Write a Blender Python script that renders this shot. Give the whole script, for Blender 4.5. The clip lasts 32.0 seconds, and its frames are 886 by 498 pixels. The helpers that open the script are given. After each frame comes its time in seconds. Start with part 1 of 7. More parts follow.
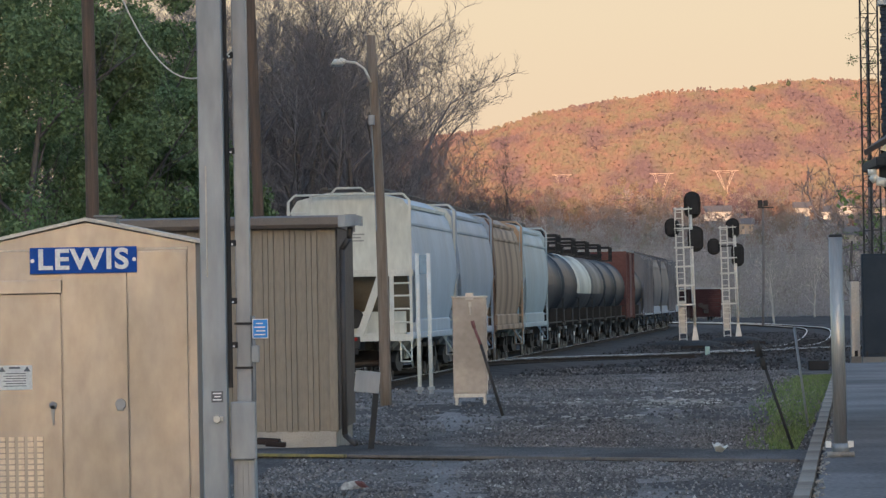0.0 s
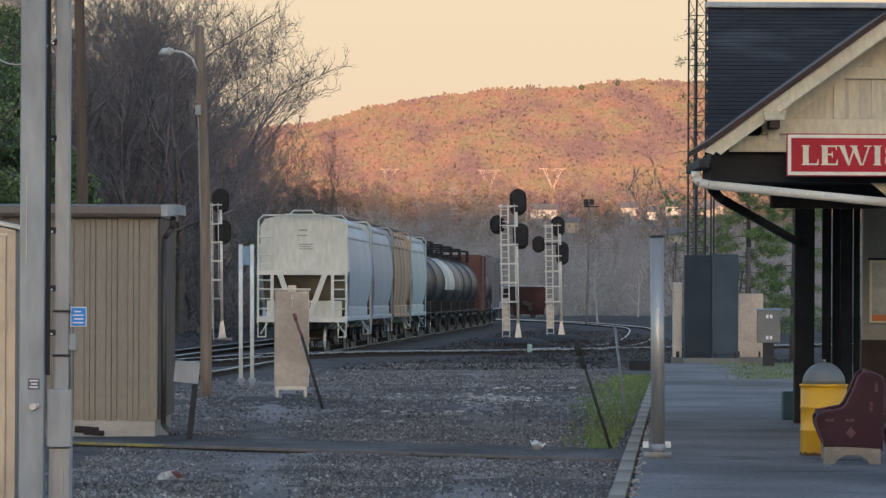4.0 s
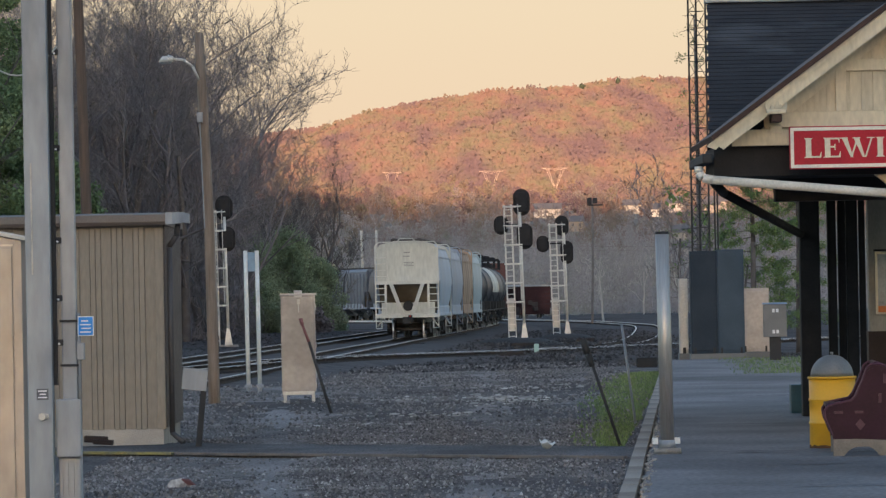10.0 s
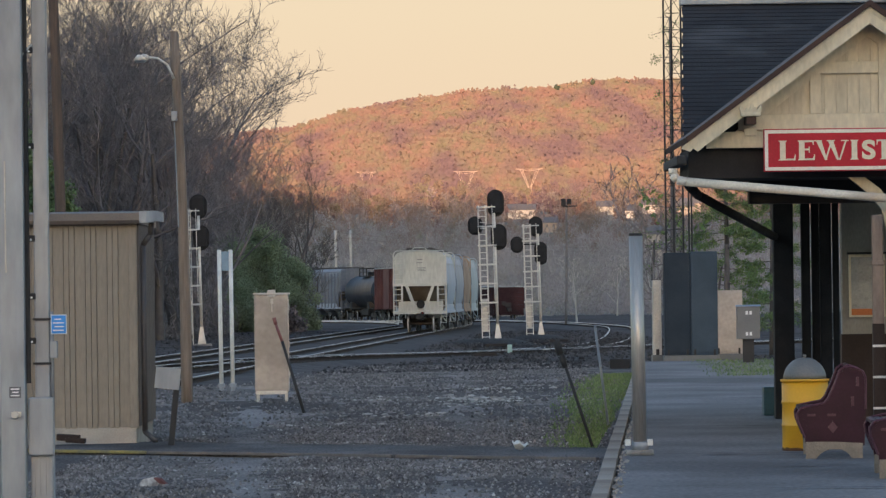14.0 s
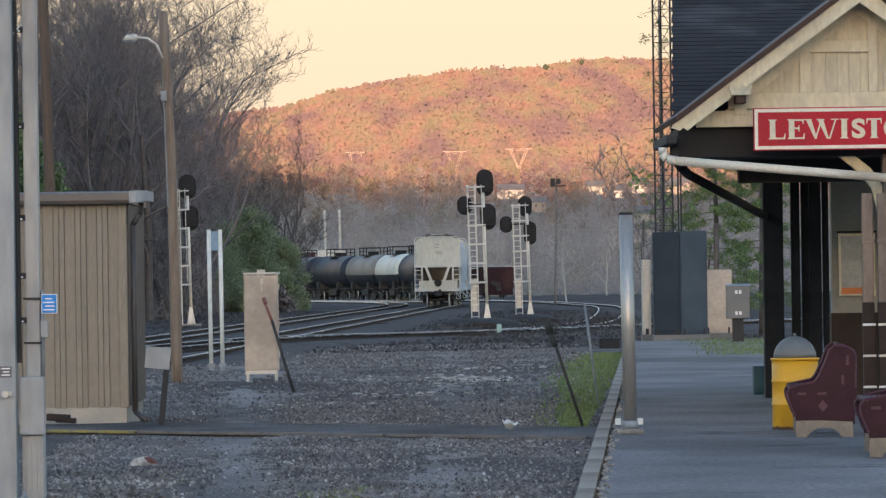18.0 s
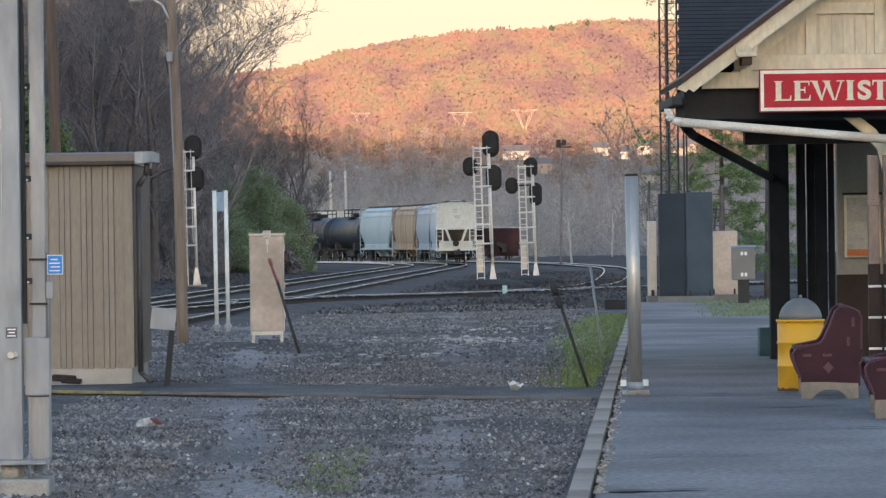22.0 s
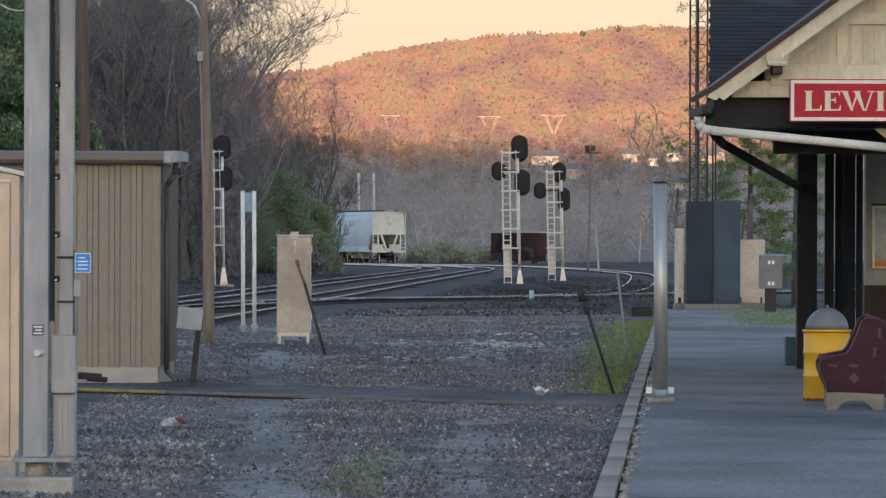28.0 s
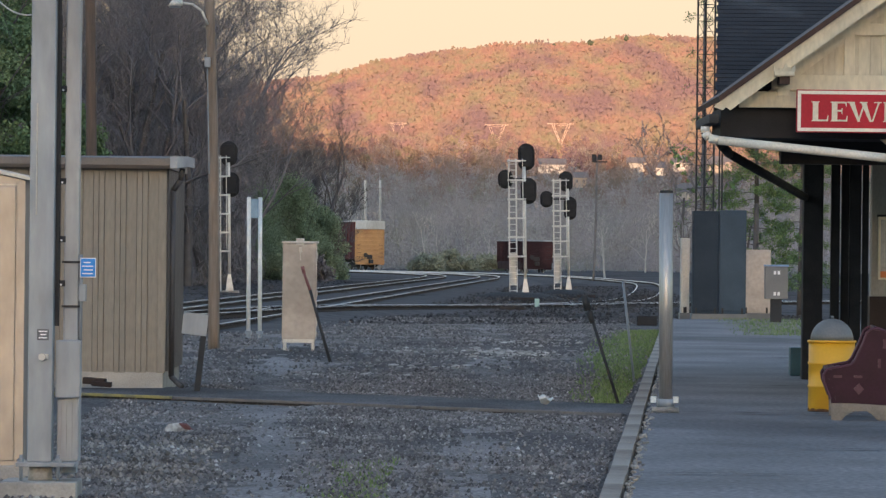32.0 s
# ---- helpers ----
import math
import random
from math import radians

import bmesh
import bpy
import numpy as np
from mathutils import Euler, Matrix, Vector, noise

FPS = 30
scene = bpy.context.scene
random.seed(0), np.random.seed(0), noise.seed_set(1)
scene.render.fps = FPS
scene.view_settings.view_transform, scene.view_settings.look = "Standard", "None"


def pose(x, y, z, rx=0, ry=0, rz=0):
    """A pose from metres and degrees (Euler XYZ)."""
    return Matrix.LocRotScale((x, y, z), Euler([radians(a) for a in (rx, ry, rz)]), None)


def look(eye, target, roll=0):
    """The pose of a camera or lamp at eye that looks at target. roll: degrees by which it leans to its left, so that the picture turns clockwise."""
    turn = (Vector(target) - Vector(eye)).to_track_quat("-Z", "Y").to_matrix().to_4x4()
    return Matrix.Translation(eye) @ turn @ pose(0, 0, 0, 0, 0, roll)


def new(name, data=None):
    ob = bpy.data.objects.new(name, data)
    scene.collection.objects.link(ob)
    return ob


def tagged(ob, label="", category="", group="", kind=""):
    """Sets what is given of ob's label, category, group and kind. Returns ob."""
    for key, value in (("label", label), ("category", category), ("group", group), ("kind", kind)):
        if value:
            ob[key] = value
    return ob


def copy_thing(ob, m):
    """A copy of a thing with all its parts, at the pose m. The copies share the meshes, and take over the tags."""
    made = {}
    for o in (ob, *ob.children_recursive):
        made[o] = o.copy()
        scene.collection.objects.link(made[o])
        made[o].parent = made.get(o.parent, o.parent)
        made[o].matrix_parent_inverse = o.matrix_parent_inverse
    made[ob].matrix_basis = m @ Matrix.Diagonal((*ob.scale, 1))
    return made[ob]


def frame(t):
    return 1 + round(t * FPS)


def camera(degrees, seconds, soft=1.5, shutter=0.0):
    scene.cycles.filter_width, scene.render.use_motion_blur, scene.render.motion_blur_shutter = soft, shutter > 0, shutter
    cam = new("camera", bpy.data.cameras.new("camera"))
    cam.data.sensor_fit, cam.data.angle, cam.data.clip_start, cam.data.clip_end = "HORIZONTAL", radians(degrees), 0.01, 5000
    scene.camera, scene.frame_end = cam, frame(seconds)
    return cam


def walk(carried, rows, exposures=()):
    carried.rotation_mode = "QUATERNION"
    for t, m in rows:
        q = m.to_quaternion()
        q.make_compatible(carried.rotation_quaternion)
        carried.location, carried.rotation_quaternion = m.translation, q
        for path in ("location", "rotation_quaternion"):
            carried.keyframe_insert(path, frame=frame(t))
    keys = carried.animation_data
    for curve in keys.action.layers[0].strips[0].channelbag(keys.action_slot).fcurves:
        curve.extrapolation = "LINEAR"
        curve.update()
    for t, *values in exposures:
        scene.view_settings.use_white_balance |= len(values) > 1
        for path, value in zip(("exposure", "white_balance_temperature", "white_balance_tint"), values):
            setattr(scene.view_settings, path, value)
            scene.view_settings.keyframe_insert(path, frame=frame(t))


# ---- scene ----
SKY_STRENGTH = 0.34
GLOW = 0.44
RIDGE_H = 300
EXPOSURES = [(t, e, 6150, 16) for t, e in ((0, 1.06), (3, 1.12), (5.6, 1.05), (7, 1.12), (10, 1.07), (13, 1.07), (17, 1.26), (18, 1.38), (20, 1.53), (21, 1.56), (23, 1.57), (24, 1.29), (28, 1.30), (32, 1.30))]
# camera: a hand-held telephoto from the platform
cam = camera(10.07, 32.0, soft=1.35)
ROWS = [
    (0, pose(-0.041, 0.000, 1.951, 90.624, 1.005, 1.923)), (0.5, pose(-0.078, 0.000, 1.955, 90.679, 1.130, 1.843)),
    (1, pose(0.027, 0.000, 1.951, 90.535, 0.879, 1.704)), (1.5, pose(0.100, 0.000, 1.954, 90.477, 0.755, 1.667)),
    (2, pose(0.069, 0.000, 1.951, 90.486, 0.738, 1.178)), (2.5, pose(0.033, 0.000, 1.955, 90.557, 0.370, 0.540)),
    (3, pose(0.015, 0.000, 1.955, 90.498, 0.099, -0.030)), (3.5, pose(0.004, 0.000, 1.954, 90.539, -0.264, -0.073)),
    (5.5, pose(0.007, 0.000, 1.957, 90.518, -0.111, -0.082)), (6, pose(0.008, 0.000, 1.954, 90.427, 0.631, -0.081)),
    (6.5, pose(0.000, 0.000, 1.953, 90.550, 0.783, -0.328)), (7, pose(0.000, 0.000, 1.947, 90.602, 0.975, -0.260)),
    (7.5, pose(-0.002, 0.000, 1.952, 90.574, 1.125, -0.011)), (8, pose(-0.003, 0.000, 1.952, 90.575, 1.008, 0.014)),
    (8.5, pose(0.001, 0.000, 1.947, 90.579, 1.110, 0.009)), (9, pose(0.000, 0.000, 1.950, 90.578, 1.150, -0.000)),
    (9.5, pose(-0.003, 0.000, 1.949, 90.595, 1.154, -0.022)), (10, pose(-0.007, 0.000, 1.946, 90.562, 1.071, -0.013)),
    (10.5, pose(-0.006, 0.000, 1.946, 90.520, 0.948, -0.040)), (11, pose(-0.009, 0.000, 1.945, 90.506, 0.893, -0.064)),
    (11.5, pose(-0.004, 0.000, 1.946, 90.472, 0.874, -0.093)), (12, pose(-0.008, 0.000, 1.947, 90.508, 0.831, -0.132)),
    (12.5, pose(-0.008, 0.000, 1.943, 90.551, 0.781, -0.176)), (13, pose(-0.005, 0.000, 1.951, 90.554, 0.878, -0.230)),
    (13.5, pose(-0.004, 0.000, 1.948, 90.578, 0.774, -0.275)), (14, pose(-0.004, 0.000, 1.948, 90.560, 0.728, -0.313)),
    (14.5, pose(-0.003, 0.000, 1.947, 90.480, 0.767, -0.342)), (16.5, pose(-0.010, 0.000, 1.945, 90.489, 0.671, -0.415)),
    (17, pose(-0.012, 0.000, 1.944, 90.437, 0.755, -0.419)), (17.5, pose(-0.010, 0.000, 1.943, 90.401, 0.829, -0.421)),
    (18, pose(-0.016, 0.000, 1.940, 90.330, 0.802, -0.437)), (18.5, pose(-0.018, 0.000, 1.945, 90.213, 0.676, -0.441)),
    (19, pose(-0.017, 0.000, 1.942, 90.153, 0.611, -0.422)), (19.5, pose(-0.015, 0.000, 1.942, 90.013, 0.538, -0.418)),
    (20, pose(-0.017, 0.000, 1.939, 89.979, 0.467, -0.408)), (20.5, pose(-0.015, 0.000, 1.944, 89.952, 0.423, -0.394)),
    (21, pose(-0.017, 0.000, 1.943, 89.861, 0.540, -0.382)), (21.5, pose(-0.015, 0.000, 1.943, 89.868, 0.604, -0.376)),
    (22, pose(-0.016, 0.000, 1.942, 89.887, 0.740, -0.373)), (22.5, pose(-0.018, 0.000, 1.950, 89.876, 0.567, -0.344)),
    (23, pose(-0.018, 0.000, 1.949, 89.890, 0.273, -0.311)), (23.5, pose(-0.024, 0.000, 1.950, 89.864, 0.115, -0.203)),
    (24, pose(-0.020, 0.000, 1.945, 89.830, 0.211, -0.159)), (24.5, pose(-0.020, 0.000, 1.946, 89.813, 0.075, -0.130)),
    (25, pose(-0.023, 0.000, 1.950, 89.833, -0.025, -0.132)), (25.5, pose(-0.022, 0.000, 1.946, 89.826, -0.130, -0.121)),
    (27.5, pose(-0.021, 0.000, 1.949, 89.894, -0.257, -0.061)), (28, pose(-0.021, 0.000, 1.948, 89.929, -0.191, -0.061)),
    (28.5, pose(-0.021, 0.000, 1.952, 89.921, -0.103, -0.070)), (29, pose(-0.021, 0.000, 1.947, 89.963, -0.131, -0.061)),
    (29.5, pose(-0.022, 0.000, 1.946, 89.902, -0.225, -0.042)), (30, pose(-0.024, 0.000, 1.945, 89.888, -0.361, -0.034)),
    (30.5, pose(-0.018, 0.000, 1.945, 89.932, -0.505, -0.029)), (31, pose(-0.019, 0.000, 1.945, 89.898, -0.509, -0.022)),
    (31.5, pose(-0.018, 0.000, 1.947, 90.032, -0.468, -0.041)), (32, pose(-0.016, 0.000, 1.947, 90.017, -0.648, 0.008)),
]
walk(cam, ROWS, exposures=EXPOSURES)

# ---- light: low sun behind the camera, kept off the yard by a ridge ----
SUN_ELEV, SUN_AZ = 3.4, 182.0
world = bpy.data.worlds.new("evening_sky")
scene.world = world
world.use_nodes = True
wn = world.node_tree.nodes
sky = wn.new("ShaderNodeTexSky")
sky.sky_type, sky.sun_disc = "NISHITA", False
sky.sun_elevation, sky.sun_rotation = radians(SUN_ELEV), radians(SUN_AZ)
sky.air_density, sky.dust_density, sky.ozone_density = 1.0, 0.85, 1.7
world.node_tree.links.new(sky.outputs[0], wn["Background"].inputs[0])
wn["Background"].inputs[1].default_value = SKY_STRENGTH
sun = new("sun", bpy.data.lights.new("sun", "SUN"))
sun.data.energy, sun.data.angle, sun.data.color = 3.9, radians(0.5), (1.0, 0.66, 0.40)
az = radians(SUN_AZ)
sun_dir = Vector((math.sin(az) * math.cos(radians(SUN_ELEV)), math.cos(az) * math.cos(radians(SUN_ELEV)), math.sin(radians(SUN_ELEV))))
sun.matrix_basis = look(sun_dir * 50, (0, 0, 0))


# ---- materials ----
def mat(name, c1, c2=None, scale=4.0, rough=0.7, bump=0.0, metal=0.0, c3=None, fine=40.0, stretch=(1, 1, 1), rand=0.0, spec=0.5, mix3=0.5, clump=False, amp=0.14):
    """Two-scale procedural surface: broad patches of c1/c2, optional stains of c3, fine grain and relief."""
    m = bpy.data.materials.new(name)
    m.use_nodes = True
    n, l = m.node_tree.nodes, m.node_tree.links
    b = n["Principled BSDF"]
    b.inputs["Roughness"].default_value, b.inputs["Metallic"].default_value = rough, metal
    b.inputs["Specular IOR Level"].default_value = spec
    co = n.new("ShaderNodeTexCoord")
    mp = n.new("ShaderNodeMapping")
    mp.inputs["Scale"].default_value = stretch
    l.new(co.outputs["Object"], mp.inputs[0])

    def noise_tex(sc, detail=5.0):
        t = n.new("ShaderNodeTexNoise")
        t.inputs["Scale"].default_value, t.inputs["Detail"].default_value = sc, detail
        l.new(mp.outputs[0], t.inputs["Vector"])
        return t

    def mixed(fac, a, bcol, lo=0.35, hi=0.65):
        r = n.new("ShaderNodeMapRange")
        r.inputs[1].default_value, r.inputs[2].default_value = lo, hi
        l.new(fac, r.inputs[0])
        x = n.new("ShaderNodeMix")
        x.data_type = "RGBA"
        l.new(r.outputs[0], x.inputs[0])
        for sock, v in ((x.inputs[6], a), (x.inputs[7], bcol)):
            if isinstance(v, tuple):
                sock.default_value = (*v, 1)
            else:
                l.new(v, sock)
        return x.outputs[2]

    c2 = c2 or tuple(v * 0.8 for v in c1)
    col = mixed(noise_tex(scale).outputs[0], c1, c2)
    f = noise_tex(fine, 3.0)
    if c3:
        col = mixed(noise_tex(scale * 0.35, 7.0).outputs[0], col, c3, mix3, mix3 + 0.16)
    hs = n.new("ShaderNodeHueSaturation")
    l.new(col, hs.inputs["Color"])
    mr = n.new("ShaderNodeMapRange")
    mr.inputs[1].default_value, mr.inputs[2].default_value = 0.25, 0.75
    mr.inputs[3].default_value, mr.inputs[4].default_value = 1 - amp, 1 + amp
    l.new(f.outputs[0], mr.inputs[0])
    if rand:
        if clump:
            oi = n.new("ShaderNodeNewGeometry").outputs["Random Per Island"]
        else:
            oi = n.new("ShaderNodeObjectInfo").outputs["Random"]
        m2 = n.new("ShaderNodeMapRange")
        m2.inputs[3].default_value, m2.inputs[4].default_value = 1 - rand, 1 + rand
        l.new(oi, m2.inputs[0])
        mu = n.new("ShaderNodeMath")
        mu.operation = "MULTIPLY"
        l.new(m2.outputs[0], mu.inputs[0])
        l.new(mr.outputs[0], mu.inputs[1])
        l.new(mu.outputs[0], hs.inputs["Value"])
    else:
        l.new(mr.outputs[0], hs.inputs["Value"])
    l.new(hs.outputs[0], b.inputs["Base Color"])
    rr = n.new("ShaderNodeMapRange")
    rr.inputs[3].default_value, rr.inputs[4].default_value = max(rough - 0.12, 0.03), min(rough + 0.12, 1)
    l.new(noise_tex(scale * 2.2).outputs[0], rr.inputs[0])
    l.new(rr.outputs[0], b.inputs["Roughness"])
    if bump:
        bp = n.new("ShaderNodeBump")
        bp.inputs["Strength"].default_value, bp.inputs["Distance"].default_value = bump, 0.02
        l.new(f.outputs[0], bp.inputs["Height"])
        l.new(bp.outputs[0], b.inputs["Normal"])
    return m


def glow(name, colour, strength):
    m = bpy.data.materials.new(name)
    m.use_nodes = True
    b = m.node_tree.nodes["Principled BSDF"]
    b.inputs["Base Color"].default_value = (*colour, 1)
    b.inputs["Emission Color"].default_value = (*colour, 1)
    b.inputs["Emission Strength"].default_value = strength
    return m


M_gravel = mat("gravel", (0.082, 0.070, 0.066), (0.185, 0.162, 0.150), 0.5, 0.95, 0.9, c3=(0.068, 0.058, 0.055), fine=24, stretch=(1, 0.4, 1), amp=0.6, spec=0.1, mix3=0.48)
M_dust = mat("pale_dust", (0.185, 0.163, 0.154), (0.265, 0.235, 0.222), 0.8, 0.95, 0.7, c3=(0.135, 0.118, 0.111), fine=22, stretch=(1, 0.5, 1), amp=0.45, spec=0.1, mix3=0.52)
M_stone = mat("ballast_stone", (0.23, 0.205, 0.192), (0.13, 0.116, 0.111), 0.5, 0.9, 0.3, rand=0.6, clump=True, spec=0.15)
M_darkstone = mat("sooty_stone", (0.085, 0.076, 0.073), (0.055, 0.05, 0.049), 0.5, 0.9, 0.3, rand=0.6, clump=True, spec=0.15)
M_palestone = mat("pale_stone", (0.40, 0.37, 0.34), (0.25, 0.225, 0.205), 3, 0.85, 0.3, rand=0.5, clump=True)
M_footstone = mat("foot_stone", (0.27, 0.22, 0.17), (0.2, 0.165, 0.13), 5, 0.9, 0.4)
M_ballast = mat("ballast", (0.066, 0.058, 0.056), (0.105, 0.093, 0.088), 0.7, 0.95, 1.0, fine=14, spec=0.1)
M_asphalt = mat("asphalt", (0.150, 0.132, 0.126), (0.225, 0.202, 0.196), 0.8, 0.85, 0.3, c3=(0.105, 0.091, 0.088), fine=26, stretch=(0.6, 0.36, 1), mix3=0.5, amp=0.35, spec=0.14)
M_concrete = mat("concrete", (0.40, 0.36, 0.31), (0.30, 0.27, 0.24), 2.5, 0.9, 0.4, c3=(0.2, 0.18, 0.16), fine=50, rand=0.12)
M_galv = mat("galvanised_steel", (0.27, 0.292, 0.315), (0.20, 0.217, 0.24), 2.4, 0.45, 0.1, 0.15, c3=(0.38, 0.395, 0.40), fine=12, stretch=(1, 1, 0.3))
M_alu = mat("bare_aluminium", (0.40, 0.378, 0.355), (0.335, 0.32, 0.306), 2.2, 0.36, 0.02, 0.8, c3=(0.262, 0.258, 0.26), fine=9, stretch=(1, 1, 0.5), mix3=0.5, amp=0.12)
M_housepale = mat("pale_house_wall", (0.52, 0.46, 0.40), (0.46, 0.40, 0.35), 0.5, 0.7, rand=0.2)
M_housetan = mat("tan_house_wall", (0.42, 0.33, 0.26), (0.36, 0.28, 0.22), 0.5, 0.7, rand=0.2)
M_louvre = mat("bright_louvre", (0.62, 0.56, 0.48), (0.54, 0.49, 0.42), 6, 0.4, 0.05, 0.4)
M_alu2 = mat("white_aluminium", (0.60, 0.56, 0.50), (0.50, 0.47, 0.42), 2.0, 0.5, 0.05, 0.3, c3=(0.38, 0.34, 0.3), fine=25)
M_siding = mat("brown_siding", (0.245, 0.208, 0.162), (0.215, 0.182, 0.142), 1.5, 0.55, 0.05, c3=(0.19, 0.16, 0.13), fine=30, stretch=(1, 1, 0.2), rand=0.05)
M_darktrim = mat("dark_trim", (0.16, 0.135, 0.115), (0.13, 0.11, 0.1), 2, 0.5, 0.05)
M_wood = mat("weathered_pole", (0.26, 0.20, 0.155), (0.18, 0.135, 0.105), 6, 0.85, 0.6, c3=(0.33, 0.275, 0.23), fine=30, stretch=(3, 3, 0.15), spec=0.2)
M_white = mat("white_paint", (0.74, 0.73, 0.69), (0.62, 0.61, 0.57), 3, 0.5, 0.1, c3=(0.5, 0.46, 0.4))
M_whitemetal = mat("signal_silver", (0.76, 0.71, 0.64), (0.64, 0.60, 0.54), 3, 0.45, 0.05, 0.2)
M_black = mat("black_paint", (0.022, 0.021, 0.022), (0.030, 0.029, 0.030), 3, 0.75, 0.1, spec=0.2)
M_steel = mat("brushed_steel", (0.42, 0.40, 0.375), (0.36, 0.345, 0.325), 3, 0.42, 0.02, 0.6, fine=60, stretch=(1, 1, 0.1))
M_darkwood = mat("creosoted_pole", (0.13, 0.085, 0.062), (0.085, 0.06, 0.046), 6, 0.85, 0.6, fine=30, stretch=(3, 3, 0.15))
M_brokenstone = mat("broken_stone", (0.33, 0.285, 0.245), (0.16, 0.135, 0.118), 0.5, 0.9, 0.3, rand=0.6, clump=True, spec=0.15)
# near black, so that car undersides have their shadow in the colour
M_dark = mat("dark_steel", (0.022, 0.021, 0.0205), (0.030, 0.028, 0.027), 3, 0.75, 0.3, c3=(0.036, 0.030, 0.026))
# pale, mostly diffuse colour replaces the sky's reflection on the rail heads
M_rail = mat("polished_rail", (0.72, 0.68, 0.64), (0.58, 0.54, 0.50), 0.3, 0.45, 0.0, 0.2, c3=(0.40, 0.36, 0.33), mix3=0.5)
M_railside = mat("rusty_rail_side", (0.055, 0.042, 0.036), (0.04, 0.032, 0.028), 4, 0.9, 0.3, spec=0.1)
M_tie = mat("oak_tie", (0.06, 0.05, 0.045), (0.04, 0.034, 0.031), 5, 0.95, 0.6, rand=0.35, stretch=(0.3, 3, 3), spec=0.1)
M_cream = mat("cream_paint", (0.66, 0.575, 0.41), (0.59, 0.52, 0.37), 2.5, 0.6, 0.1, c3=(0.48, 0.41, 0.29), fine=18, stretch=(1, 1, 0.35), mix3=0.58)
M_roofedge = mat("brown_roof_edge", (0.070, 0.040, 0.032), (0.052, 0.030, 0.025), 3, 0.6, 0.1, spec=0.2)
M_pipe = mat("stained_white_pipe", (0.74, 0.69, 0.60), (0.62, 0.56, 0.47), 1.6, 0.5, 0.05, c3=(0.42, 0.33, 0.24), mix3=0.56)
# grey steel with the orange of the low sun painted in
M_pylon = mat("sunlit_pylon_steel", (0.58, 0.42, 0.32), (0.50, 0.36, 0.28), 0.5, 0.7)
M_case = mat("dull_case_metal", (0.44, 0.40, 0.36), (0.37, 0.335, 0.30), 1.8, 0.45, 0.03, 0.3, c3=(0.26, 0.235, 0.215), fine=9, mix3=0.52, amp=0.12)
# lightened grey: distance haze is part of this colour
M_greypole = mat("grey_pole", (0.20, 0.18, 0.175), (0.15, 0.135, 0.13), 2, 0.9, 0.2)
M_brownpaint = mat("brown_paint", (0.034, 0.022, 0.019), (0.026, 0.017, 0.015), 3, 0.6, 0.1, spec=0.2)
M_shingle = mat("dark_shingle", (0.031, 0.028, 0.028), (0.044, 0.040, 0.040), 1.5, 0.95, 0.6, c3=(0.085, 0.08, 0.08), rand=0.10, mix3=0.6, stretch=(1, 1, 1.5), spec=0.12)
M_red = mat("sign_red", (0.50, 0.014, 0.030), (0.44, 0.012, 0.026), 2, 0.5, 0.05, c3=(0.38, 0.012, 0.024), spec=0.25)
M_signwhite = mat("sign_cream", (0.80, 0.74, 0.62), (0.72, 0.66, 0.55), 5, 0.5)
M_blue = mat("sign_blue", (0.004, 0.075, 0.36), (0.004, 0.066, 0.32), 3, 0.45, 0.02, spec=0.15)
M_blue2 = mat("notice_blue", (0.015, 0.26, 0.72), (0.015, 0.22, 0.64), 6, 0.4)
M_letter = mat("reflective_white", (0.82, 0.82, 0.80), (0.74, 0.74, 0.72), 6, 0.4)
M_yellow = mat("yellow_drum", (0.70, 0.36, 0.015), (0.64, 0.31, 0.012), 2, 0.45, 0.02, c3=(0.52, 0.23, 0.012), amp=0.04)
M_maroon = mat("maroon_paint", (0.030, 0.0055, 0.018), (0.023, 0.005, 0.014), 4, 0.42, 0.08, c3=(0.04, 0.009, 0.022), spec=0.2)
M_teal = mat("dark_teal", (0.02, 0.075, 0.09), (0.015, 0.06, 0.075), 3, 0.5)
M_slate = mat("slate_blue_steel", (0.026, 0.037, 0.050), (0.032, 0.044, 0.058), 1.5, 0.6, 0.05, c3=(0.021, 0.030, 0.041), spec=0.12)
M_slate2 = mat("blue_grey_steel", (0.052, 0.074, 0.096), (0.062, 0.085, 0.108), 1.5, 0.6, 0.05, c3=(0.043, 0.062, 0.082), spec=0.12)
M_grey = mat("grey_enamel", (0.16, 0.16, 0.155), (0.13, 0.13, 0.125), 2, 0.5, 0.05)
M_grass = mat("grass_blades", (0.125, 0.18, 0.05), (0.165, 0.20, 0.08), 2, 0.8, rand=0.4, clump=True)
M_leaf = mat("spring_leaf", (0.13, 0.19, 0.055), (0.09, 0.15, 0.045), 0.35, 0.65, rand=0.4, clump=True)
M_leaf2 = mat("dark_leaf", (0.125, 0.19, 0.085), (0.175, 0.23, 0.118), 0.25, 0.8, rand=0.3, clump=True, spec=0.08)
M_bark = mat("grey_bark", (0.145, 0.128, 0.121), (0.105, 0.094, 0.09), 2, 0.95, 0.4, spec=0.1)
M_twig = mat("bare_twig", (0.240, 0.212, 0.208), (0.175, 0.157, 0.156), 0.5, 0.95, rand=0.3, clump=True, spec=0.1)
M_paletwig = mat("pale_trunk", (0.50, 0.47, 0.43), (0.38, 0.36, 0.33), 1, 0.9)
# brush lightened and greyed to stand in for haze in the distance
M_brush = mat("grey_brush", (0.345, 0.320, 0.328), (0.250, 0.236, 0.241), 0.11, 0.95, rand=0.2, clump=True, c3=(0.225, 0.235, 0.185), mix3=0.52, spec=0.1)
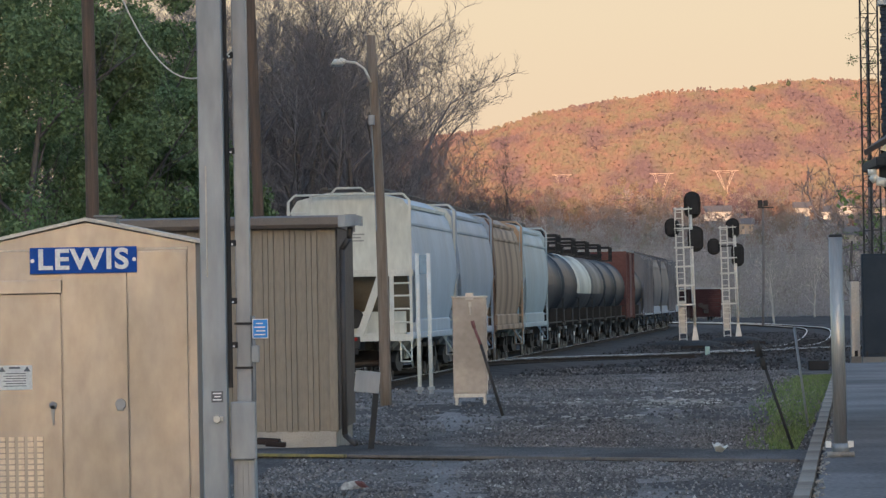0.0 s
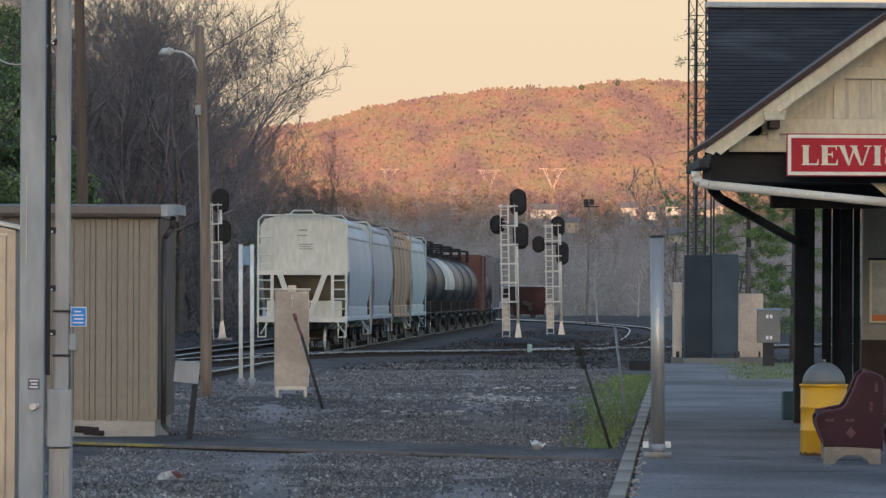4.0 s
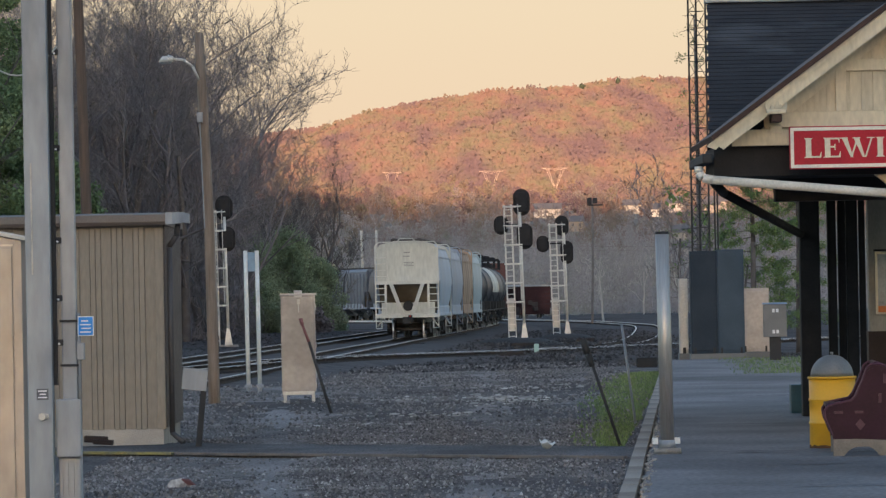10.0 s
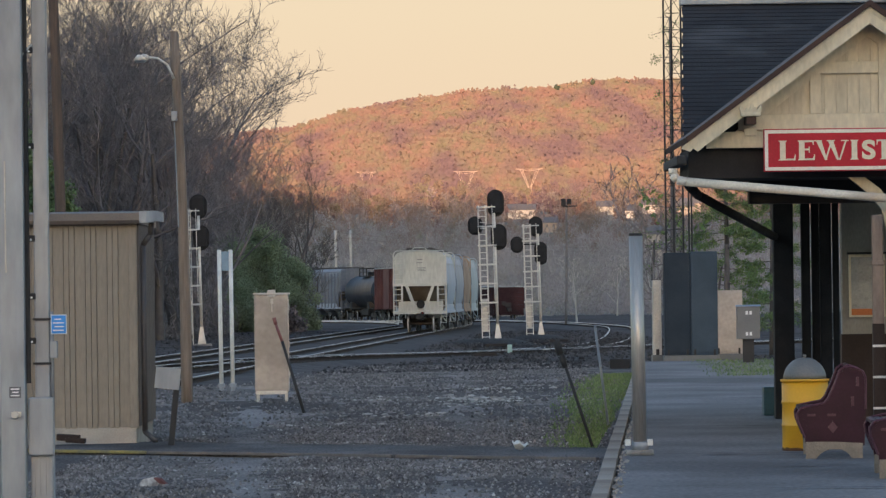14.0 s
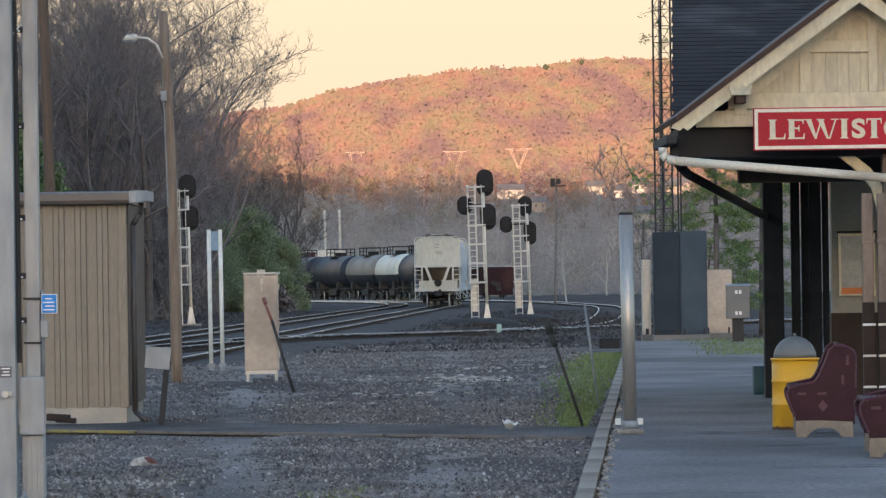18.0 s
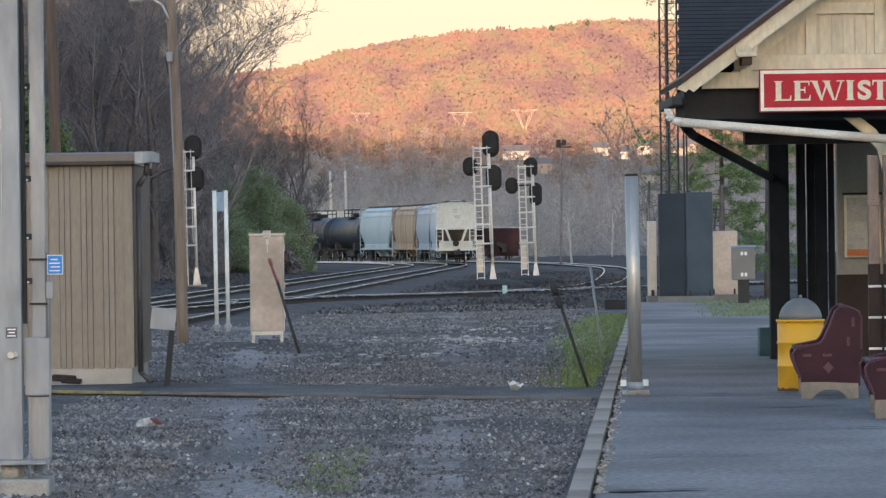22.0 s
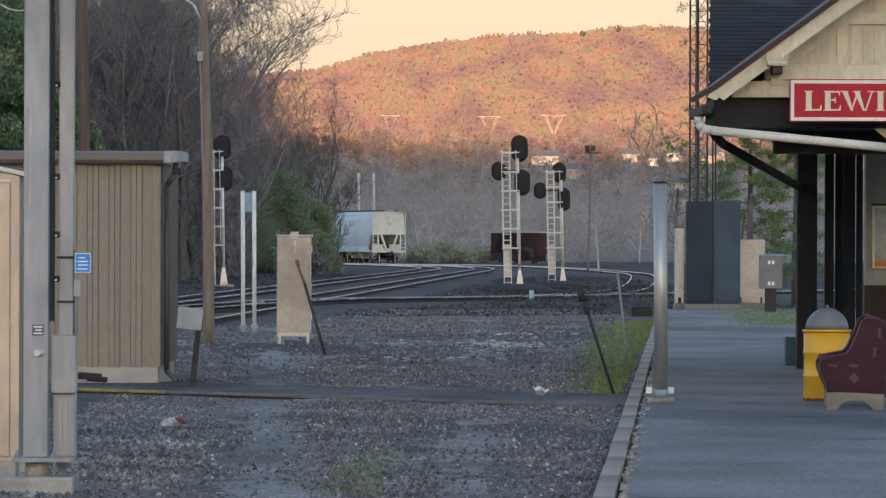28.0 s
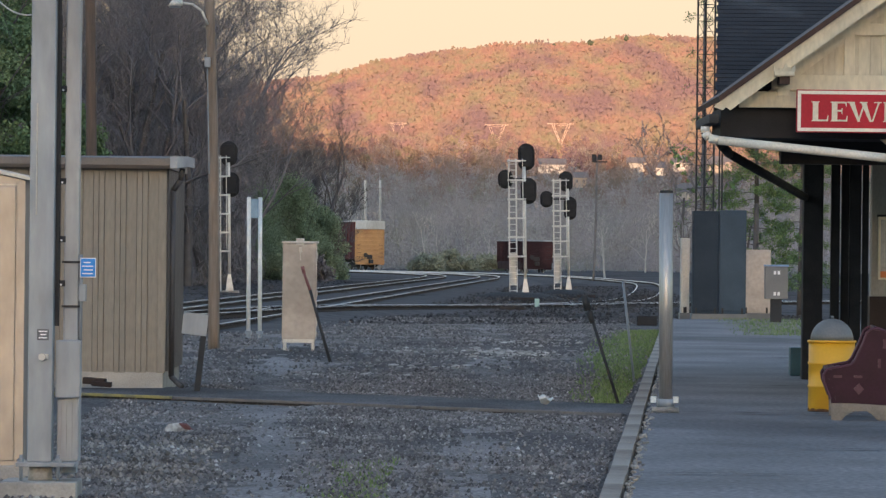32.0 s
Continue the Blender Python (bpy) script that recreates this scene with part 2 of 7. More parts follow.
M_field = mat("field_soil", (0.16, 0.14, 0.12), (0.14, 0.14, 0.1), 0.02, 0.95, 0.2, fine=2)
# c3: mauve woods, darkened to paint in shaded valleys as well
M_hilltree = mat("budding_wood", (0.207, 0.125, 0.105), (0.166, 0.141, 0.098), 0.13, 0.95, c3=(0.140, 0.095, 0.102), mix3=0.47, fine=0.5, stretch=(1, 0.11, 0.8), amp=0.05, spec=0.05, rand=0.07, clump=True)
M_hill = mat("hill_floor", (0.207, 0.125, 0.105), (0.166, 0.141, 0.098), 0.13, 0.95, c3=(0.140, 0.095, 0.102), mix3=0.47, fine=0.5, stretch=(1, 0.11, 0.8), amp=0.06, spec=0.05)
# step between the haze-paled brush and the sunlit wood colours
M_midbrush = mat("brown_grey_brush", (0.262, 0.205, 0.190), (0.215, 0.176, 0.160), 0.06, 0.95, rand=0.1, clump=True, c3=(0.19, 0.165, 0.135), mix3=0.52, spec=0.05)
M_hilltrunk = mat("hillside_trunk", (0.22, 0.15, 0.125), (0.16, 0.105, 0.1), 0.05, 0.95, rand=0.25, clump=True, spec=0.05)
M_paper = mat("paper", (0.72, 0.72, 0.70), (0.66, 0.66, 0.64), 8, 0.7)
M_orange = mat("poster_orange", (0.55, 0.16, 0.04), (0.5, 0.14, 0.04), 6, 0.6)
M_bush = mat("bush_leaf", (0.205, 0.262, 0.15), (0.25, 0.295, 0.185), 0.25, 0.7, rand=0.3, clump=True, spec=0.2)
# worn paint, darkened further to hold the shade of the porch
M_postcream = mat("shaded_worn_tan", (0.24, 0.18, 0.14), (0.17, 0.125, 0.1), 4, 0.7, 0.2, c3=(0.12, 0.08, 0.065), stretch=(1, 1, 0.3))
M_lettercream = mat("letter_cream", (0.72, 0.63, 0.48), (0.64, 0.55, 0.42), 5, 0.55)
# hut siding darkened in its colour, for the side turned from the light
M_hutside = mat("shaded_siding", (0.085, 0.080, 0.080), (0.07, 0.066, 0.067), 2, 0.5, 0.05, spec=0.3)
# cream darkened for dirt and for painted shade in the gable panels
M_cream2 = mat("darker_cream", (0.60, 0.525, 0.375), (0.54, 0.475, 0.34), 3, 0.65, 0.1, c3=(0.49, 0.42, 0.30), fine=18, stretch=(1, 1, 0.3), rand=0.08)
M_tar = mat("tar_seam", (0.092, 0.080, 0.077), (0.125, 0.111, 0.108), 2.5, 0.9, 0.0, spec=0.1)
# leaf green paled for the haze over the far thicket
M_leaf3 = mat("pale_spring_leaf", (0.265, 0.275, 0.20), (0.23, 0.245, 0.175), 0.3, 0.8, rand=0.15, clump=True)
M_kerb = mat("old_kerb", (0.38, 0.305, 0.245), (0.30, 0.242, 0.195), 1.6, 0.9, 0.5, c3=(0.22, 0.17, 0.135), fine=40, rand=0.02, spec=0.2, mix3=0.46)
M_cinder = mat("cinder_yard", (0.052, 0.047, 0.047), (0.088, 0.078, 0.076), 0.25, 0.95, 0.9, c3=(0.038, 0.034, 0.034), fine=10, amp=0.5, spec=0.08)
# lighter maroon for bench mouldings and edges
M_edgemaroon = mat("edge_maroon", (0.10, 0.045, 0.062), (0.07, 0.027, 0.042), 6, 0.4, 0.1, spec=0.25)
M_ink = mat("ink_grey", (0.10, 0.10, 0.11), (0.14, 0.14, 0.15), 8, 0.7)


# ---- mesh helpers ----
def part(name, bm, material, parent, label="", m=None):
    me = bpy.data.meshes.new(name)
    bm.to_mesh(me)
    bm.free()
    me.materials.append(material)
    ob = new(name, me)
    ob.parent = parent
    if m is not None:
        ob.matrix_basis = m
    if label:
        ob["label"] = label
    return ob


def thing(name, label, category, m=None, group="", kind=""):
    ob = new(name)
    ob.empty_display_size = 0.2
    if m is not None:
        ob.matrix_basis = m
    return tagged(ob, label, category, group, kind)


def solid(name, bm, material, label, category, m=None, group="", kind=""):
    ob = part(name, bm, material, None, "", m)
    return tagged(ob, label, category, group, kind)


def box(bm, x0, x1, y0, y1, z0, z1, bevel=0.0):
    v = [bm.verts.new((x, y, z)) for z in (z0, z1) for y in (y0, y1) for x in (x0, x1)]
    fs = [bm.faces.new([v[i] for i in f]) for f in ((0, 2, 3, 1), (4, 5, 7, 6), (0, 1, 5, 4), (2, 6, 7, 3), (0, 4, 6, 2), (1, 3, 7, 5))]
    if bevel:
        es = list({e for f in fs for e in f.edges})
        bmesh.ops.bevel(bm, geom=es, offset=bevel, segments=2, affect="EDGES", profile=0.6)


def tube(bm, p0, p1, r0, r1=None, n=10, caps=True):
    r1 = r0 if r1 is None else r1
    p0, p1 = Vector(p0), Vector(p1)
    d = (p1 - p0).normalized()
    a = d.orthogonal().normalized()
    b = d.cross(a)
    rings = []
    for p, r in ((p0, r0), (p1, r1)):
        rings.append([bm.verts.new(p + (a * math.cos(k * 2 * math.pi / n) + b * math.sin(k * 2 * math.pi / n)) * r) for k in range(n)])
    for k in range(n):
        f = bm.faces.new((rings[0][k], rings[0][(k + 1) % n], rings[1][(k + 1) % n], rings[1][k]))
        f.smooth = n > 6
    if caps:
        bm.faces.new(rings[0][::-1])
        bm.faces.new(rings[1])


def pipe(bm, pts, r, n=8):
    for a, b in zip(pts, pts[1:]):
        tube(bm, a, b, r, r, n)


def loft(bm, rings, closed=True, caps=True, smooth=True):
    """Skin over rings of equal point count."""
    vs = [[bm.verts.new(p) for p in r] for r in rings]
    k = len(vs[0])
    for a, b in zip(vs, vs[1:]):
        for i in range(k if closed else k - 1):
            j = (i + 1) % k
            f = bm.faces.new((a[i], a[j], b[j], b[i]))
            f.smooth = smooth
    if caps and closed:
        bm.faces.new(vs[0][::-1])
        bm.faces.new(vs[-1])


def from_arrays(name, verts, faces, material, smooth=False):
    me = bpy.data.meshes.new(name)
    verts, faces = np.asarray(verts, dtype=np.float32), np.asarray(faces, dtype=np.int32)
    k = faces.shape[1]
    me.vertices.add(len(verts))
    me.vertices.foreach_set("co", verts.ravel())
    me.loops.add(faces.size)
    me.loops.foreach_set("vertex_index", faces.ravel())
    me.polygons.add(len(faces))
    me.polygons.foreach_set("loop_start", np.arange(0, faces.size, k, dtype=np.int32))
    if smooth:
        me.polygons.foreach_set("use_smooth", np.ones(len(faces), dtype=bool))
    me.update(calc_edges=True)
    me.validate()
    me.materials.append(material)
    return me


def text_mesh(bm, body, size, depth, squeeze=1.0, bold=0.0, left=False, gap=1.0):
    cu = bpy.data.curves.new("lettering", "FONT")
    cu.body, cu.size, cu.extrude, cu.align_x, cu.align_y, cu.offset, cu.space_character = body, size, depth, "CENTER", "CENTER", bold, gap
    ob = bpy.data.objects.new("lettering", cu)
    scene.collection.objects.link(ob)
    me = bpy.data.meshes.new_from_object(ob.evaluated_get(bpy.context.evaluated_depsgraph_get()))
    bpy.data.objects.remove(ob)
    me.transform(pose(0, 0, 0, 90) @ Matrix.Diagonal((squeeze, 1, 1, 1)))
    if left:
        me.transform(Matrix.Translation((-min(v.co.x for v in me.vertices), 0, 0)))
    bm.from_mesh(me)


# ---- ground ----
A_X0, A_TH, A_S1, A_S2, A_R = -7.714, 0.041, 247.2, 323.4, 262.85


def track_a_table():
    pts, x, y, th = [], A_X0 - 40 * math.sin(A_TH), 100.0 - 40, A_TH
    for i in range(620):
        s = i - 40.0
        pts.append((x, y, th))
        th -= min(max((s - A_S1) / (A_S2 - A_S1), 0), 1) / A_R if th > -1.2 else 0
        x, y = x + math.sin(th), y + math.cos(th)
    return pts


A_PTS = track_a_table()


def on_a(s, off=0.0):
    s = max(0.0, min(s + 40, 618.0))
    i = int(s)
    f = s - i
    a, b = A_PTS[i], A_PTS[i + 1]
    x, y, th = (a[k] + (b[k] - a[k]) * f for k in range(3))
    return Vector((x + off * math.cos(th), y - off * math.sin(th), 0)), th


def spline(ctrl, step=1.0):
    """Catmull-Rom through control points, resampled roughly every step metres."""
    c = [Vector(p) for p in ctrl]
    c = [c[0] * 2 - c[1]] + c + [c[-1] * 2 - c[-2]]
    out = []
    for i in range(1, len(c) - 2):
        n = max(2, int((c[i + 1] - c[i]).length / step))
        for k in range(n):
            t = k / n
            p0, p1, p2, p3 = c[i - 1:i + 3]
            out.append(0.5 * ((2 * p1) + (p2 - p0) * t + (2 * p0 - 5 * p1 + 4 * p2 - p3) * t * t + (3 * p1 - p0 - 3 * p2 + p3) * t ** 3))
    out.append(c[-2])
    return out


B_LINE = spline([(-12.4, 110, 0.1), (-7.4, 144, 0.08), (-4.9, 167, 0.04), (-2.4, 179, -0.01), (0.7, 194, -0.13), (4.4, 212, -0.25), (6.8, 227, -0.3), (9.1, 246, -0.32),
                 (11.4, 283, -0.27), (13.9, 345, -0.17), (13.4, 377, -0.15), (11.4, 411, -0.1), (7.6, 440, -0.06), (3.0, 459, -0.04), (-3.5, 477, -0.04), (-16, 503, -0.04), (-40, 538, 0)])
C_LINE = spline([(4.6, 212, -0.25), (8.5, 222, -0.27), (16.5, 240, -0.28), (30, 272, -0.3), (60, 345, -0.3)])
O_LINE = [on_a(s, -4.1)[0] for s in range(-20, 430)]
A_LINE = [on_a(s)[0] for s in range(-38, 520)]


LOW = np.array([p[:] for p in B_LINE + C_LINE])


def fall(x, y):
    """Height of the ground sheet: level lot, a dip under the near lead, rising land far behind."""
    z = -0.10
    if y > 150:
        z -= 0.42 * math.exp(-((y - 235) / 45) ** 2) * (0.5 + 0.5 * math.tanh((x - 2.5) / 3))
    if y < 130 and x > -7:
        z += 0.05 * noise.noise((x * 0.5, y * 0.12, 0)) + 0.025 * noise.noise((x * 1.7, y * 0.6, 3))
    if 112 < y < 560 and -30 < x < 40:
        d2 = (LOW[:, 0] - x) ** 2 + (LOW[:, 1] - y) ** 2
        i = int(np.argmin(d2))
        u = min(max((24.0 - math.sqrt(d2[i])) / 20.0, 0), 1) * min((y - 112) / 25, 1)
        z += (min(z, LOW[i, 2] - 0.33) - z) * u * u * (3 - 2 * u)
    if y > 560:
        u = min((y - 560) / 1400, 1)
        z += 34 * u * u * (3 - 2 * u)
    if y < -300:
        u = min((-300 - y) / 1500, 1)
        z += 40 * u
    return z


def ground():
    xs = sorted(set([-4000, -2500, -1500, -900, -500, -300, -180, -110, -70, -45] + [-30 + 2 * i for i in range(9)] + [-12 + 0.5 * i for i in range(14)] + [round(-5 + 0.2 * i, 2) for i in range(46)] + [4.5 + 0.5 * i for i in range(23)] + [16 + 2 * i for i in range(10)] + [45, 70, 110, 180, 300, 500, 900, 1500, 2500, 4000]))
    ys = sorted(set([-4000, -2500, -1800, -1200, -700, -300, -120, -50, -10, 10] + [20 + 1.0 * i for i in range(16)] + [36 + 0.5 * i for i in range(84)] + [78 + 1.0 * i for i in range(72)] + [150 + 5 * i for i in range(80)] + [560 + 60 * i for i in range(28)] + [2400, 3000, 3800, 4600]))
    v = [(x, y, fall(x, y)) for y in ys for x in xs]
    w = len(xs)
    f = [(j * w + i, j * w + i + 1, (j + 1) * w + i + 1, (j + 1) * w + i) for j in range(len(ys) - 1) for i in range(w - 1)]
    me = from_arrays("ground", v, f, M_gravel, True)
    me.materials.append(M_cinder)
    me.materials.append(M_field)
    me.materials.append(M_dust)
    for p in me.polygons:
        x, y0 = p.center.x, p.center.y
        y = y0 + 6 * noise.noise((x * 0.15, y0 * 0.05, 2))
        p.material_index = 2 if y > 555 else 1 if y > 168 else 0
        if 30 < y0 < 150 and -7 < x < 6:
            # pale dust in the wheel tracks and in drifting patches
            wear = math.exp(-((x + 1.75 - (50 - y0) * 0.03) / 0.42) ** 2) + 0.8 * math.exp(-((x - 0.35 - (y0 - 50) * 0.01) / 0.35) ** 2)
            wear = wear * (0.55 if y0 < 76 else 0.25) + 0.8 * noise.noise((x * 0.5, y0 * 0.13, 21)) + 0.35 * noise.noise((x * 2.1, y0 * 0.6, 5)) + 0.2 * noise.noise((x * 5.0, y0 * 1.7, 8))
            if wear > 0.3:
                p.material_index = 3
    ob = new("ground", me)
    return tagged(ob, "dark grey gravel yard that runs out to fields", "ground", kind="structure")


ground()


def ribbon(name, line, prof, material, label, kind="structure", dz=0.0):
    """Sweep a profile of (across, up) points along a line."""
    v, f, k = [], [], len(prof)
    for i, p in enumerate(line):
        d = (line[min(i + 1, len(line) - 1)] - line[max(i - 1, 0)]).normalized()
        side = Vector((d.y, -d.x, 0)).normalized()
        for a, u in prof:
            v.append(p + side * a + Vector((0, 0, u + dz)))
    for i in range(len(line) - 1):
        for j in range(k - 1):
            f.append((i * k + j, i * k + j + 1, (i + 1) * k + j + 1, (i + 1) * k + j))
    ob = new(name, from_arrays(name, v, f, material))
    return tagged(ob, label, name.replace("_", " "), kind=kind) if kind else ob


BED = [(-3.4, -0.5), (-1.9, -0.19), (-1.3, -0.165), (0, -0.16), (1.3, -0.165), (1.9, -0.19), (3.4, -0.5)]
RAIL = [(-0.07, -0.18), (-0.02, -0.15), (-0.02, -0.06), (-0.036, -0.05), (-0.036, -0.006), (-0.02, 0), (0.02, 0), (0.036, -0.006), (0.036, -0.05), (0.02, -0.06), (0.02, -0.15), (0.07, -0.18)]


def track(name, line, label, ties=0, bed_prof=BED):
    th = thing(name, label, "railway track", kind="structure")
    bed = ribbon("ballast_bed", line, bed_prof, M_ballast, "", "")
    bed.parent = th
    for off in (-0.7525, 0.7525):
        r = ribbon("rail", line, [(a + off, u) for a, u in RAIL[:4]] + [(a + off, u) for a, u in RAIL[7:]], M_railside, "", "")
        r.parent = th
        h = ribbon("rail_head", line, [(a + off, u + 0.001) for a, u in RAIL[3:9]], M_rail, "", "")
        h.parent = r
        h["label"] = "polished running surface"
    bm = bmesh.new()
    box(bm, -1.3, 1.3, -0.115, 0.115, -0.34, -0.145)
    me = None
    acc, count = 0.0, 0
    for a, b in zip(line, line[1:]):
        acc += (b - a).length
        if acc < 0.55 * (1 if count < ties else 99):
            continue
        acc = 0.0
        count += 1
        d = b - a
        m = Matrix.Translation(a) @ pose(0, 0, 0, 0, 0, math.degrees(math.atan2(d.y, d.x)) - 90 + random.uniform(-1.2, 1.2))
        if me is None:
            o = part("tie", bm, M_tie, th, "", m)
            me = o.data
        else:
            o = new("tie", me)
            o.parent = th
            o.matrix_basis = m
    return th


track("railway_track_main", A_LINE[10:], "curving main track on dark ballast", 0, [(-2.0, -0.3), (-1.9, -0.19)] + BED[2:5] + [(1.9, -0.19), (3.6, -0.36), (5.2, -0.75)])
track("railway_track_siding", O_LINE, "curving siding track beside the main", 0)
track("railway_track_lead", [p for p in spline([tuple(p) for p in B_LINE[::6]], 0.55)], "curving lead track with worn ties", 290)
track("railway_track_spur", C_LINE, "spur track leaving the lead", 0)


# ---- far distance ----
def sky_backdrop():
    m = bpy.data.materials.new("evening_glow")
    m.use_nodes = True
    n, l = m.node_tree.nodes, m.node_tree.links
    n.remove(n["Principled BSDF"])
    em, co, sp, mr, rp = (n.new("ShaderNode" + k) for k in ("Emission", "TexCoord", "SeparateXYZ", "MapRange", "ValToRGB"))
    l.new(co.outputs["Object"], sp.inputs[0])
    l.new(sp.outputs[2], mr.inputs[0])
    mr.inputs[2].default_value = 900
    l.new(mr.outputs[0], rp.inputs[0])
    e = rp.color_ramp.elements
    e[0].color, e[1].color = (0.95, 0.67, 0.42, 1), (0.80, 0.71, 0.58, 1)
    k = e.new(0.28)
    k.color = (0.97, 0.78, 0.49, 1)
    l.new(rp.outputs[0], em.inputs[0])
    em.inputs[1].default_value = GLOW
    l.new(em.outputs[0], n["Material Output"].inputs[0])
    v, f, k = [], [], 24
    for z in (-60, 1300):
        for i in range(k + 1):
            a = radians(-42 + 84 * i / k)
            v.append((4400 * math.sin(a), 4400 * math.cos(a), z))
    f = [(i, i + 1, k + 2 + i, k + 1 + i) for i in range(k)]
    ob = new("backdrop_sky", from_arrays("backdrop_sky", v, f, m))
    tagged(ob, "pale peach evening sky", "sky", kind="structure")


sky_backdrop()


def ridge_z(x):
    """Skyline of the wooded hill at 2500 m."""
    pts = [(-900, 30), (-400, 52), (-150, 72), (-61, 89), (-36, 97), (21, 104), (63, 106), (108, 109.5), (135, 107), (260, 112), (500, 96), (900, 60)]
    for (a, za), (b, zb) in zip(pts, pts[1:]):
        if a <= x <= b:
            u = (x - a) / (b - a)
            return za + (zb - za) * u + 4.8 + 1.5 * noise.noise((x * 0.03, 0, 7)) + 1.0 * noise.noise((x * 0.12, 3, 7))
    return 30


def hill_z(x, y):
    u = min(max((y - 1750) / 750, 0), 1)
    crest = ridge_z(x * 2500 / max(y, 1800))
    z = 22 + (crest - 30) * u ** 0.92
    if y > 2500:
        z = 22 + (crest - 30) * max(0, 1 - (y - 2500) / 900)
    return z + 3.5 * noise.noise((x * 0.012, y * 0.006, 0)) * min(u * 3, 1)


ICO = bmesh.new()
bmesh.ops.create_icosphere(ICO, subdivisions=1, radius=1.0)
ICO_V = np.array([v.co[:] for v in ICO.verts])
ICO_F = np.array([[v.index for v in f.verts] for f in ICO.faces])
ICO.free()


def clumps(centres, sizes, rough=0.35, seed=3, squash=(1, 1, 1)):
    """Many small irregular lumps in one pair of arrays."""
    rng = np.random.default_rng(seed)
    n, k = len(centres), len(ICO_V)
    r = 1 + rough * rng.uniform(-1, 1, (n, k, 1))
    v = ICO_V[None] * r * np.asarray(sizes)[:, None, None] * np.asarray(squash) + np.asarray(centres)[:, None]
    f = ICO_F[None] + (np.arange(n) * k)[:, None, None]
    return v.reshape(-1, 3), f.reshape(-1, 3)


def far_hill():
    xs = list(range(-900, 901, 25))
    ys = list(range(1750, 3401, 50))
    v = [(x, y, hill_z(x, y)) for y in ys for x in xs]
    w = len(xs)
    f = [(j * w + i, j * w + i + 1, (j + 1) * w + i + 1, (j + 1) * w + i) for j in range(len(ys) - 1) for i in range(w - 1)]
    tagged(new("backdrop_hill", from_arrays("backdrop_hill", v, f, M_hill, True)), "long hill lit orange by the low sun", "hill", kind="structure")
    rng = np.random.default_rng(11)
    cs, ss = [], []
    for _ in range(13000):
        y = 1700 + 810 * rng.random() ** 0.9
        x = rng.uniform(-0.050, 0.072) * y
        s = rng.uniform(1.5, 3.3) * (0.75 + 0.25 * min((y - 1600) / 600, 1))
        cs.append((x, y, max(hill_z(x, y), fall(x, y)) + s * 0.35))
        ss.append(s)
    for x in np.arange(-150, 190, 0.9):
        y = 2470 + rng.uniform(0, 40)
        s = rng.uniform(0.9, 2.7)
        cs.append((x, y, hill_z(x, y) + s * 0.35))
        ss.append(s)
    v, f = leaf_cards(cs, np.array(ss) * 1.25, 52, 0.82, 9, 0.68, 0.6, 0.1)
    tagged(new("woodland", from_arrays("woodland", v, f, M_hilltree)), "budding woods on the hillside, rust, olive and mauve", "woods", kind="stuff")
    v, f = leaf_cards(np.array(cs) + np.array((0, -2.5, 0.3)), np.array(ss) * 0.8, 1, 1.4, 19, 0.06, 5.0, 0.1)
    tagged(new("hillside_trunks", from_arrays("hillside_trunks", v, f, M_hilltrunk)), "thin trunks among the hillside woods", "woods", kind="stuff")
    cs, ss = [(70.5, 2470, hill_z(70.5, 2470) + 4.5), (72, 2472, hill_z(72, 2472) + 3.6), (88.5, 2470, hill_z(88.5, 2470) + 4.6), (105, 2470, hill_z(105, 2470) + 3), (53, 2470, hill_z(53, 2470) + 4.4)], [1.5, 1.2, 1.7, 1.1, 1.0]
    v, f = clumps(cs, ss, 0.35, 8, (1, 1, 1.3))
    tagged(new("evergreen", from_arrays("evergreen", v, f, mat("evergreen_needles", (0.05, 0.06, 0.03), (0.04, 0.05, 0.03), 0.3, 0.9))), "dark evergreens standing on the skyline", "trees", kind="stuff")


def back_ridge():
    """Unseen high ground added behind the camera; the low sun comes over it."""
    v, f, n = [], [], 800
    for i in range(n + 1):
        x = -4000 + 8000 * i / n
        # notch that lets the sun reach the hill foot
        u = min(max((x + 200) / 60, 0), 1) * min(max((900 - x) / 200, 0), 1)
        h = RIDGE_H + 7 * noise.noise((x * 0.004, 1, 0)) - 40 * u * u * (3 - 2 * u)
        for y, z in ((-1700, -2), (-2500, h), (-3300, -2)):
            v.append((x, y, z))
    for i in range(n):
        for j in range(2):
            f.append((i * 3 + j, (i + 1) * 3 + j, (i + 1) * 3 + j + 1, i * 3 + j + 1))
    tagged(new("ridge", from_arrays("ridge", v, f, M_field, True)), "unseen ridge added behind the camera to shade the yard", "ridge", kind="structure")


back_ridge()


